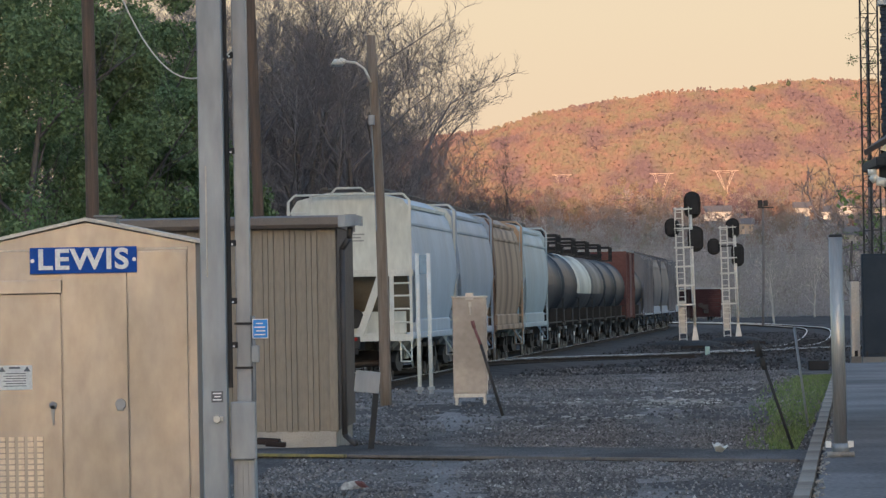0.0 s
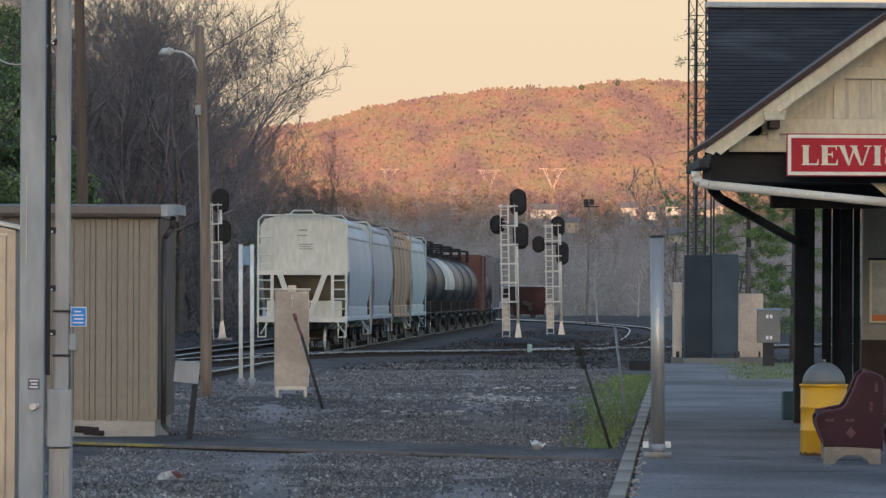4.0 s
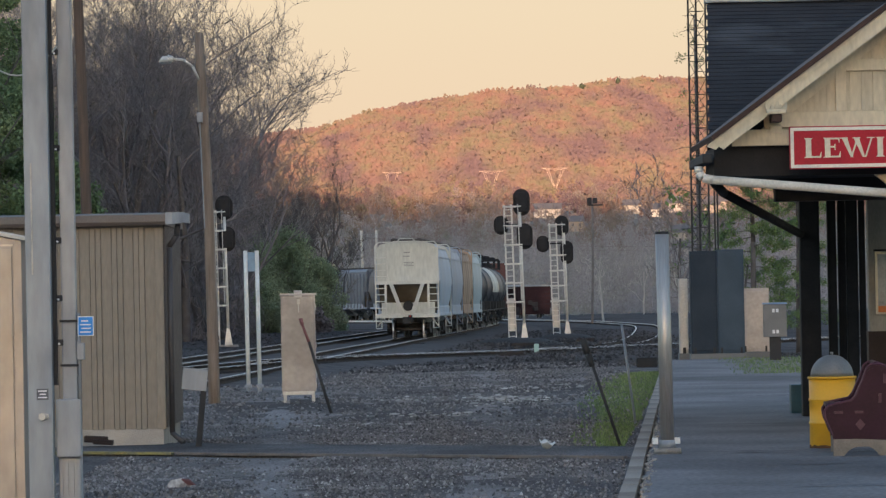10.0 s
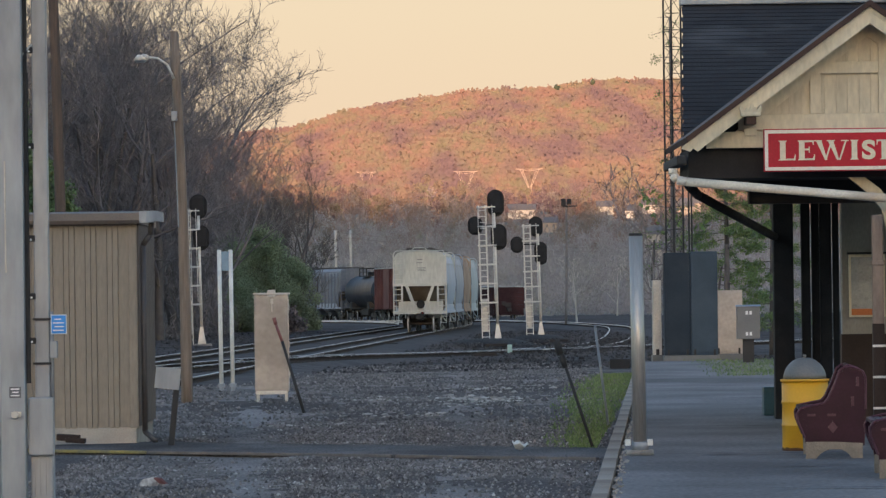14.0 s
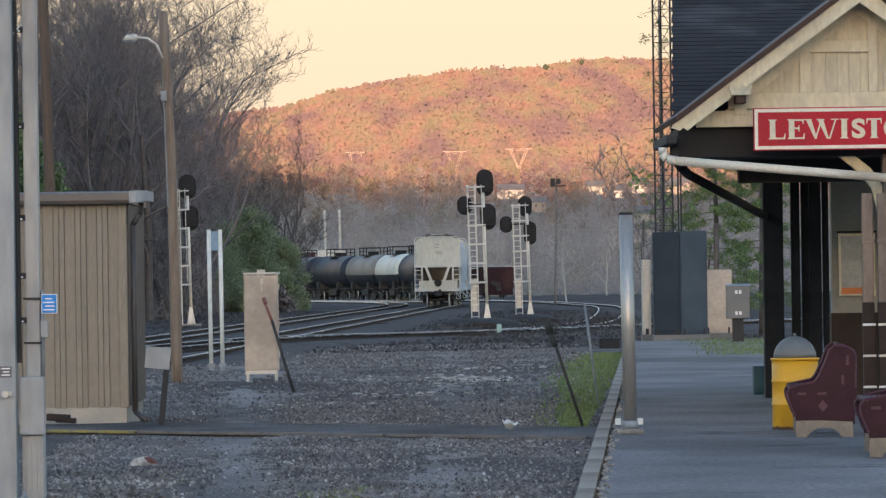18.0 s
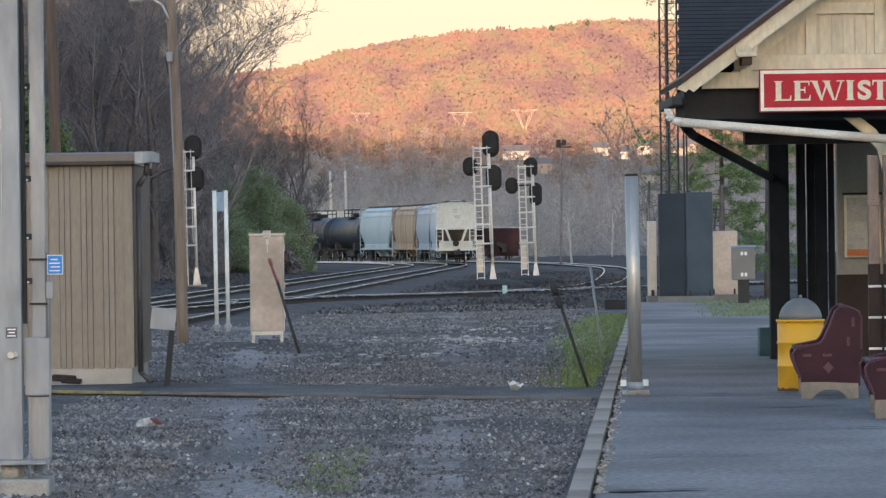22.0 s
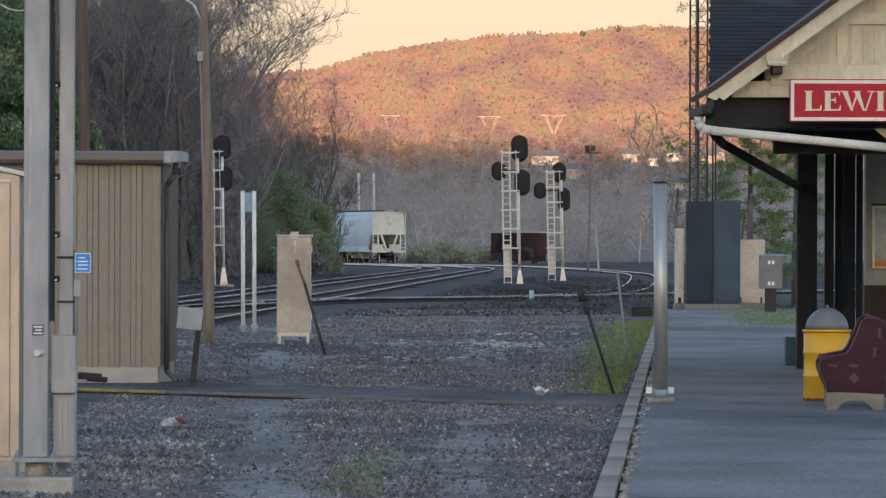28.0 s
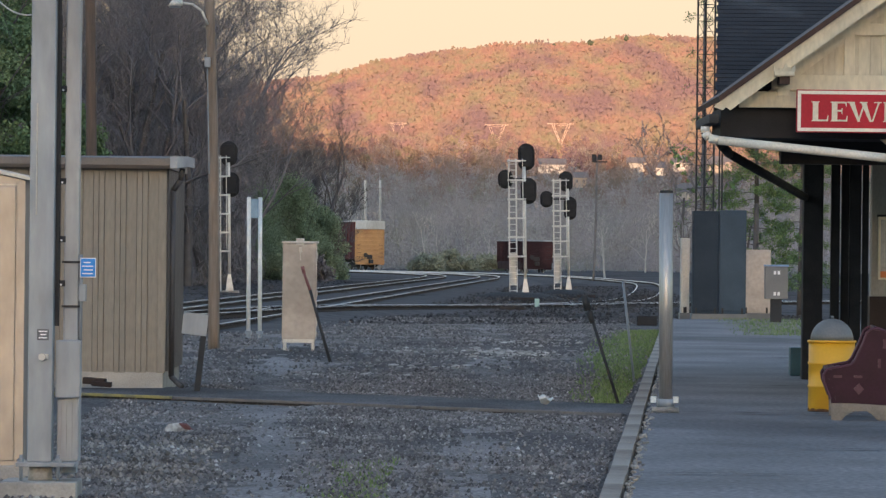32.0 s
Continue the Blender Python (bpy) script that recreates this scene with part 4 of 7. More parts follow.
        loft(bm, [[(x, yi + s * (0.02 - dy), z) for x in (-1.34, 1.34)] + [(x, yi + s * (-0.02 - dy), z + 0.01) for x in (1.34, -1.34)] for dy, z in ((0.0, 2.62), (0.95, 1.84), (1.85, 1.16))], smooth=False)
        part("slope_sheet", bm, M_recess, car, "sloping end sheet, brown from dirt and painted shade")
        bm = bmesh.new()
        prof = [(-1.40, 2.7), (1.40, 2.7), (1.43, 4.22), (1.27, 4.46), (0.55, 4.64), (-0.55, 4.64), (-1.27, 4.46), (-1.43, 4.22)]
        loft(bm, [[(x, yi + s * d, z) for x, z in prof] for d in (-0.04, 0.05)], smooth=False)
        bmesh.ops.recalc_face_normals(bm, faces=bm.faces)
        part("end_sheet", bm, end_c or body, car)
        coupler(car, s * (hl + 0.1), s)
        truck(car, s * (hl - 1.55))
    bm = bmesh.new()
    box(bm, -0.3, 0.3, -hl, hl, 0.78, 1.08)
    part("centre_sill", bm, M_dark, car)
    for ob in car.children:
        if not ob.name.startswith("truck"):
            ob.data.transform(Matrix.Diagonal((1.05, 1, 1.035, 1)))
    return car


def tank_proto(name, label, paint, lower=None):
    car = thing(name, label, "tank car")
    hl, r = 5.75, 1.46
    bm = bmesh.new()
    rings = []
    for y, k in ((-hl - 0.55, 0.05), (-hl - 0.48, 0.4), (-hl - 0.3, 0.72), (-hl, 0.93), (-hl + 0.3, 1.0), (-hl + 0.32, 1.012), (-hl + 0.5, 1.012), (-hl + 0.52, 1.0), (0, 1.0), (hl - 0.52, 1.0), (hl - 0.5, 1.012), (hl - 0.32, 1.012), (hl - 0.3, 1.0), (hl, 0.93), (hl + 0.3, 0.72), (hl + 0.48, 0.4), (hl + 0.55, 0.05)):
        rings.append([(r * k * math.cos(a * math.pi / 14), y, 2.62 + r * k * math.sin(a * math.pi / 14)) for a in range(28)])
    loft(bm, rings)
    bmesh.ops.recalc_face_normals(bm, faces=bm.faces)
    part("tank", bm, paint, car)
    if lower is not None:
        # dark lower shell, open above
        bm = bmesh.new()
        arc = [math.pi * (1.07 + 0.86 * j / 18) for j in range(19)]
        loft(bm, [[(k * math.cos(an), y, 2.62 + k * math.sin(an)) for an in arc] for y, k in ((-hl - 0.3, r * 0.75), (-hl, r * 0.95), (-hl + 0.3, r * 1.016), (hl - 0.3, r * 1.016), (hl, r * 0.95), (hl + 0.3, r * 0.75))], closed=False)
        part("lower_shell", bm, lower, car, "blackened lower half")
    for y in (-3.6, 3.6):
        bm = bmesh.new()
        box(bm, -1.35, 1.35, y - 0.35, y + 0.35, 0.95, 1.7, 0.05)
        part("saddle", bm, M_dark, car)
    bm = bmesh.new()
    tube(bm, (0, 0, 4.0), (0, 0, 4.32), 0.5, 0.5, 16)
    tube(bm, (0, 0, 4.32), (0, 0, 4.4), 0.56, 0.5, 16)
    part("dome", bm, M_black, car)
    bm = bmesh.new()
    box(bm, -0.95, 0.95, -1.5, 1.5, 4.0, 4.07)
    part("platform", bm, M_dark, car)
    bm = bmesh.new()
    for x in (-0.95, 0.95):
        for y in (-1.45, 0, 1.45):
            tube(bm, (x, y, 4.0), (x, y, 4.72), 0.045, n=6)
        tube(bm, (x, -1.45, 4.72), (x, 1.45, 4.72), 0.045, n=6)
        tube(bm, (x, -1.45, 4.4), (x, 1.45, 4.4), 0.035, n=6)
    for y in (-1.45, 1.45):
        tube(bm, (-0.95, y, 4.72), (0.95, y, 4.72), 0.045, n=6)
    part("railing", bm, M_black, car)
    bm = bmesh.new()
    box(bm, -0.3, 0.3, -6.4, 6.4, 0.72, 1.05)
    part("centre_sill", bm, M_dark, car)
    bm = bmesh.new()
    box(bm, -0.9, -0.4, -1.6, 1.2, 0.5, 1.0, 0.05)
    tube(bm, (0.75, -1.2, 0.8), (0.75, 0.6, 0.8), 0.24, 0.24, 12)
    tube(bm, (0, 0, 0.5), (0, 0, 1.2), 0.22, 0.3, 10)
    part("brake_gear", bm, M_dark, car)
    for s in (-1, 1):
        bm = bmesh.new()
        box(bm, -1.5, 1.5, min(s * 5.4, s * 6.35), max(s * 5.4, s * 6.35), 1.02, 1.12)
        part("end_platform", bm, M_dark, car)
        bm = bmesh.new()
        for x in (-1.45, 1.45):
            tube(bm, (x, s * 6.3, 1.1), (x, s * 6.3, 2.1), 0.016, n=6)
            tube(bm, (x, s * 6.3, 1.1), (x, s * 6.3, 0.5), 0.03, n=6)
        tube(bm, (-1.45, s * 6.3, 2.1), (1.45, s * 6.3, 2.1), 0.016, n=6)
        part("handrail", bm, M_dark, car)
        bm = bmesh.new()
        box(bm, min(s * 1.38, s * 1.46), max(s * 1.38, s * 1.46), -5.5, 5.5, 1.12, 1.17)
        part("side_rail", bm, M_dark, car)
        coupler(car, s * 6.05, s)
        truck(car, s * 4.65)
    return car


def box_proto(name, label, side_c, end_c, length=13.6, height=4.55, door=True):
    car = thing(name, label, "freight car")
    hl = length / 2
    bm = bmesh.new()
    box(bm, -1.42, 1.42, -hl + 0.06, hl - 0.06, 1.02, height - 0.12)
    part("body", bm, side_c, car)
    bm = bmesh.new()
    loft(bm, [[(-1.5, y, height - 0.16), (1.5, y, height - 0.16), (1.5, y, height - 0.06), (0, y, height), (-1.5, y, height - 0.06)] for y in (-hl, hl)], smooth=False)
    part("roof", bm, M_whitecar if door and length > 14 else M_galv, car)
    for s in (-1, 1):
        bm = bmesh.new()
        y = s * hl
        box(bm, -1.42, 1.42, min(y, y - s * 0.05), max(y, y - s * 0.05), 1.0, height - 0.18)
        for k in range(9):
            z = 1.2 + k * (height - 1.6) / 8
            rib = bmesh.new()
            box(rib, -1.3, 1.3, min(y, y + s * 0.06), max(y, y + s * 0.06), z - 0.09, z + 0.09, 0.02)
            part("end_rib", rib, end_c, car)
        for x in (-1.45, 1.45):
            box(bm, x - 0.06, x + 0.06, min(y - s * 0.06, y + s * 0.05), max(y - s * 0.06, y + s * 0.05), 0.95, height - 0.15)
        part("end_wall", bm, end_c, car, "ribbed end wall")
        for k in range(17):
            bm = bmesh.new()
            yy = -hl + 0.4 + k * (length - 0.8) / 16
            if door and abs(yy) < 1.5:
                bm.free()
                continue
            box(bm, min(s * 1.41, s * 1.5), max(s * 1.41, s * 1.5), yy - 0.06, yy + 0.06, 1.05, height - 0.18)
            part("side_post", bm, side_c, car)
        if door:
            bm = bmesh.new()
            box(bm, min(s * 1.42, s * 1.52), max(s * 1.42, s * 1.52), -1.5, 1.5, 1.1, height - 0.25, 0.02)
            part("door", bm, side_c, car)
        bm = bmesh.new()
        for z in [1.3 + 0.38 * i for i in range(4)]:
            tube(bm, (s * 0.9, -hl - 0.09, z), (s * 1.35, -hl - 0.09, z), 0.02, n=6)
        tube(bm, (s * 1.4, -hl, 1.0), (s * 1.4, -hl, 0.5), 0.03, n=6)
        part("ladder", bm, M_dark, car)
        coupler(car, s * (hl - 0.1), s)
        truck(car, s * (hl - 1.7))
    bm = bmesh.new()
    box(bm, -0.3, 0.3, -hl, hl, 0.75, 1.04)
    part("centre_sill", bm, M_dark, car)
    bm = bmesh.new()
    tube(bm, (-0.45, -hl - 0.16, 1.45), (-0.45, -hl - 0.06, 1.45), 0.22, 0.22, 14)
    box(bm, -0.3, 0.25, -hl - 0.14, -hl - 0.05, 1.1, 1.5, 0.02)
    part("hand_brake", bm, M_dark, car)
    return car


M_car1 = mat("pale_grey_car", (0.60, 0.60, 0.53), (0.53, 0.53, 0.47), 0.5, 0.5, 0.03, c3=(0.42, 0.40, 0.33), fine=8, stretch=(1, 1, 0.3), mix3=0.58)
# same car as above; sky tint and weaker light are in this side colour
M_car1s = mat("shaded_blue_side", (0.41, 0.48, 0.56), (0.36, 0.42, 0.49), 0.5, 0.5, 0.03, c3=(0.36, 0.39, 0.42), fine=8, stretch=(1, 1, 0.3), mix3=0.58)
# brown of the end slope, dirt and painted shadow together
M_recess = mat("shaded_dirty_slope", (0.16, 0.125, 0.085), (0.11, 0.085, 0.06), 1.2, 0.8, 0.1, c3=(0.25, 0.21, 0.15))
M_car1f = mat("pale_frame", (0.62, 0.61, 0.55), (0.5, 0.49, 0.43), 1.5, 0.55)
M_car2 = mat("grey_blue_car", (0.34, 0.39, 0.46), (0.29, 0.335, 0.395), 0.5, 0.5, 0.03, c3=(0.3, 0.33, 0.36), fine=8, stretch=(1, 1, 0.3), mix3=0.56)
M_car3 = mat("tan_car", (0.45, 0.31, 0.205), (0.36, 0.235, 0.155), 0.7, 0.6, 0.05, c3=(0.15, 0.078, 0.052), fine=8, stretch=(1, 2.2, 0.15), mix3=0.47)
M_car4 = mat("pale_blue_car", (0.41, 0.50, 0.53), (0.36, 0.435, 0.46), 0.5, 0.5, 0.03, c3=(0.33, 0.38, 0.38), fine=8, stretch=(1, 1, 0.3), mix3=0.58)
M_tankb = mat("black_tank", (0.021, 0.026, 0.038), (0.029, 0.034, 0.046), 0.6, 0.5, 0.03, c3=(0.034, 0.036, 0.042), fine=8, stretch=(1, 1, 0.3), spec=0.3)
M_tankw = mat("white_tank", (0.66, 0.64, 0.56), (0.56, 0.54, 0.47), 0.6, 0.5, 0.03, c3=(0.36, 0.33, 0.28), fine=8, stretch=(1, 1, 0.3), mix3=0.56)
M_tankt = mat("tan_grey_tank", (0.23, 0.205, 0.185), (0.17, 0.15, 0.135), 0.6, 0.55, 0.03, c3=(0.1, 0.085, 0.075), fine=8, stretch=(1, 1, 0.3))
M_redcar = mat("oxide_red_car", (0.105, 0.024, 0.026), (0.075, 0.02, 0.022), 0.6, 0.65, 0.05, c3=(0.13, 0.05, 0.042), fine=8)
# dark greys of h5 and h6 hold the shade of their left sides
M_greycar = mat("grey_car", (0.085, 0.095, 0.12), (0.065, 0.075, 0.095), 0.6, 0.5, 0.03, c3=(0.12, 0.12, 0.13), fine=8, stretch=(1, 1, 0.3))
M_whitecar = mat("off_white_car", (0.58, 0.57, 0.53), (0.5, 0.49, 0.45), 0.6, 0.5, 0.03, c3=(0.36, 0.34, 0.3), fine=8, stretch=(1, 1, 0.3))
M_midgrey = mat("mid_grey_car", (0.15, 0.166, 0.195), (0.12, 0.134, 0.16), 0.6, 0.5, 0.03, c3=(0.11, 0.115, 0.13), fine=8, stretch=(1, 1, 0.3))
M_boxyel = mat("box_yellow", (0.52, 0.285, 0.11), (0.44, 0.235, 0.09), 0.8, 0.55, 0.05, c3=(0.32, 0.15, 0.06), fine=8)

LH, LT = 16.05, 13.15
TRAIN_S0, TRAIN_V = 26.3, 11.99
FREIGHT = []  # (object, distance of its middle ahead of the tail)
# sides take the bluer, shaded colour, ends the lit one
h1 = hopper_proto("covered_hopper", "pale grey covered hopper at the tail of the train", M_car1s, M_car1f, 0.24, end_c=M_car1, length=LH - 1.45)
h2 = hopper_proto("covered_hopper", "dull blue-grey covered hopper with curved sides", M_car2, M_car2, 0.24, length=LH - 1.45)
h3 = hopper_proto("covered_hopper", "rusty tan covered hopper with streaked sides", M_car3, M_car3, 0.2, False, length=LH - 1.45)
h4 = hopper_proto("covered_hopper", "pale blue covered hopper with curved sides", M_car4, M_car4, 0.24, length=LH - 1.45)
t1 = tank_proto("tank_car", "black tank car with a railed top platform", M_tankb)
t2 = tank_proto("tank_car", "cream tank car with a black lower half", M_tankw, M_tankb)
t3 = tank_proto("tank_car", "grey-brown weathered tank car", M_tankt, M_tankb)
r1 = box_proto("box_car", "oxide red box car with ribbed ends", M_redcar, M_redcar, 11.9, 4.75)
# body colours darkened in place of weaker light on the left sides
h5 = hopper_proto("covered_hopper", "grey covered hopper with posted sides and pale roof", M_midgrey, M_midgrey, 0.18, True, roof_c=M_whitecar, sill_c=M_car2, length=LH - 1.45)
h6 = hopper_proto("covered_hopper", "dark blue-grey covered hopper with a pale roof", M_greycar, M_greycar, 0.24, roof_c=M_whitecar, sill_c=M_car2, length=LH - 1.45)
used = set()
pos = 0.0
for proto, ln in ((h1, LH), (h2, LH), (h3, LH), (h4, LH), (t1, LT), (t1, LT), (t2, LT), (t3, LT), (t1, LT), (t1, LT), (r1, LT), (t1, LT), (h5, LH), (h6, LH), (h6, LH), (h5, LH), (h6, LH), (h6, LH), (h4, LH)):
    ob = proto if proto not in used else copy_thing(proto, pose(0, 0, 0))
    used.add(proto)
    ob["group"] = "cars of the departing train"
    FREIGHT.append((ob, pos + ln / 2, 5.5))
    pos += ln


def car_pose(s, half):
    a, b = on_a(s - half)[0], on_a(s + half)[0]
    c, d = (a + b) / 2, b - a
    return pose(c.x, c.y, 0, 0, 0, math.degrees(math.atan2(d.y, d.x)) - 90)


# end-of-train marker on the last coupler
bm = bmesh.new()
box(bm, 0.06, 0.26, -8.15, -8.0, 0.86, 1.16, 0.02)
eot = part("end_marker", bm, M_dark, h1, "boxed end-of-train marker")
bm = bmesh.new()
tube(bm, (0.16, -8.2, 1.1), (0.16, -8.12, 1.1), 0.045, 0.045, 12)
part("marker_lens", bm, mat("red_lens", (0.25, 0.01, 0.01), None, 5, 0.2), eot, "round red lens")

bm = bmesh.new()
for x, z, w, h in ((0, 4.2, 0.3, 0.06), (-0.03, 4.02, 0.34, 0.05), (0.1, 3.72, 0.5, 0.04), (0.06, 3.64, 0.4, 0.04), (0.1, 3.56, 0.46, 0.04)):
    box(bm, x - w / 2, x + w / 2, -(LH - 1.45) / 2 - 0.056, -(LH - 1.45) / 2 - 0.045, z, z + h)
part("stencil", bm, mat("faded_stencil", (0.30, 0.30, 0.28), None, 5, 0.6), h1, "faded grey stencilling")

# cars standing on the far tracks
yb = box_proto("box_car", "yellow-ended box car with brown sides, standing", M_redcar, M_boxyel, 15.0, 4.8)
yb_p = Vector((-7.15, 484, -0.04))
yb_q = yb_p + Vector((-15 * math.sin(0.41), 15 * math.cos(0.41), 0))
yb.matrix_basis = Matrix.Translation((yb_p + yb_q) / 2) @ pose(0, 0, 0, 0, 0, math.degrees(math.atan2(yb_q.y - yb_p.y, yb_q.x - yb_p.x)) - 90)
for y0, y1, z0, z1, material, nm in ((-7.64, -7.55, 3.95, 4.72, M_whitecar, "end_cap"), (-7.6, -7.5, 0.55, 1.05, M_boxyel, "end_apron")):
    bm = bmesh.new()
    box(bm, -1.52, 1.52, y0, y1, z0, z1, 0.02)
    part(nm, bm, material, yb, "white-painted top of the end" if nm == "end_cap" else "")
M_gondola = mat("maroon_gondola", (0.033, 0.013, 0.016), (0.024, 0.011, 0.013), 0.6, 0.75, 0.05, c3=(0.075, 0.03, 0.03), fine=8, spec=0.2)
gd = box_proto("gondola", "dark red gondola car standing beyond the signals", M_gondola, M_gondola, 13.0, 3.1, False)
for sx in (-1, 1):
    bm = bmesh.new()
    box(bm, min(sx * 1.36, sx * 1.47), max(sx * 1.36, sx * 1.47), -6.4, 6.4, 0.32, 1.04, 0.02)
    part("side_skirt", bm, M_gondola, gd)
bm = bmesh.new()
box(bm, -1.4, 1.4, -6.5, -6.42, 0.35, 1.04, 0.02)
part("end_skirt", bm, M_gondola, gd)
gd.matrix_basis = Matrix.Translation((7.6, 474, -0.05)) @ pose(0, 0, 0, 0, 0, math.degrees(0.16))


def tail_way(t):
    """Way of the tail along the main track; the train eases off at the end."""
    return TRAIN_S0 + TRAIN_V * t - 0.5 * max(0.0, t - 25.5) ** 1.6


def rolling(car):
    """The wheelsets of one car, each turning with the way that it covers."""
    for tr in [o for o in car.children if o.name.startswith("truck")]:
        for w in [o for o in tr.children if o.name.startswith("wheelset")]:
            base = w.location.copy()
            n = 32 * 19
            walk(w, [(32 * k / n, Matrix.Translation(base) @ pose(0, 0, 0, -math.degrees((tail_way(32 * k / n) - TRAIN_S0) / 0.46))) for k in range(n + 1)])


def motions():
    rolling(h1)
    for ob, ahead, half in FREIGHT:
        walk(ob, [(t, car_pose(tail_way(t) + ahead, half)) for t in range(0, 33)])


# ---- signals ----
def signal(name, label, m, heads, height=6.6):
    """A silver mast with a caged ladder and black backplates seen from behind."""
    th = thing(name, label, "railway signal", m, "signals of the junction")
    bm = bmesh.new()
    tube(bm, (0, 0, 0.6), (0, 0, height), 0.075, 0.065, 12)
    part("mast", bm, M_whitemetal, th)
    bm = bmesh.new()
    loft(bm, [[(r * math.cos(a * math.pi / 2 + 0.785), r * math.sin(a * math.pi / 2 + 0.785), z) for a in range(4)] for r, z in ((0.27, 0), (0.25, 0.08), (0.1, 0.8), (0.08, 0.85))], smooth=False)
    part("base_casting", bm, M_alu2, th)
    bm = bmesh.new()
    box(bm, -0.45, 0.45, -0.4, 0.4, -0.5, 0.0, 0.03)
    part("footing", bm, M_concrete, th)
    lx0, lx1 = -0.78, -0.42
    bm = bmesh.new()
    for x in (lx0, lx1):
        tube(bm, (x, 0, -0.1), (x + 0.03, 0, height), 0.025, n=6)
    for k in range(int(height / 0.3)):
        z = 0.2 + 0.3 * k
        tube(bm, (lx0, 0, z), (lx1, 0, z), 0.021, n=6)
    part("ladder", bm, M_whitemetal, th)
    bm = bmesh.new()
    for k in range(6):
        z = 1.9 + k * (height - 2.0) / 5
        box(bm, lx0 - 0.08, 0.06, -0.03, 0.03, z - 0.045, z + 0.045)
        pipe(bm, [(lx0 - 0.06, 0, z), (lx0 - 0.02, -0.55, z), (-0.2, -0.62, z), (0.05, -0.35, z), (0.04, 0, z)], 0.03, 6)
    for x, y in ((lx0 - 0.03, -0.5), (-0.45, -0.62), (-0.1, -0.55)):
        tube(bm, (x, y, 2.0), (x, y, height), 0.018, n=6)
    part("cage", bm, M_whitemetal, th)
    bm = bmesh.new()
    box(bm, -0.74, -0.46, 0.06, 0.4, 0.45, 2.1, 0.02)
    part("conduit_box", bm, M_alu2, th)
    for x, z, w, h in heads:
        bm = bmesh.new()
        n = 20
        outline = []
        for k in range(n):
            a = 2 * math.pi * k / n
            outline.append((x + w / 2 * math.cos(a), z + (h - w) / 2 * (1 if math.sin(a) >= 0 else -1) + w / 2 * math.sin(a)))
        loft(bm, [[(px, y, pz) for px, pz in outline] for y in (0.12, 0.15)], smooth=False)
        plate = part("backplate", bm, M_black, th)
        bm = bmesh.new()
        box(bm, x - w * 0.32, x + w * 0.32, -0.1, 0.12, z - h * 0.36, z + h * 0.36, 0.03)
        part("lamp_housing", bm, M_black, plate)
        bm = bmesh.new()
        box(bm, min(0, x), max(0, x), -0.04, 0.04, z - 0.04, z + 0.04)
        part("bracket", bm, M_black, plate)
    return th


signal("signal_mast", "silver signal mast with caged ladder and black heads", pose(4.08, 250, -0.2, 0, -1.2, 0), ((0.1, 6.85, 0.85, 1.35), (0.2, 5.15, 0.8, 1.3), (-0.95, 5.75, 0.75, 0.95)), 6.75)
signal("signal_mast", "silver signal mast with caged ladder and black heads", pose(6.75, 271, -0.2, 0, -1.2, 0), ((-0.1, 5.95, 0.75, 1.1), (0.12, 4.5, 0.7, 1.25), (-1.15, 5.0, 0.7, 0.9)), 6.1)
signal("signal_mast", "silver signal mast with caged ladder beside the wood", pose(-10.3, 242, -0.1, 0, -1.0, 0), ((0.0, 6.6, 0.85, 1.2), (0.1, 5.1, 0.8, 1.2)), 6.5)


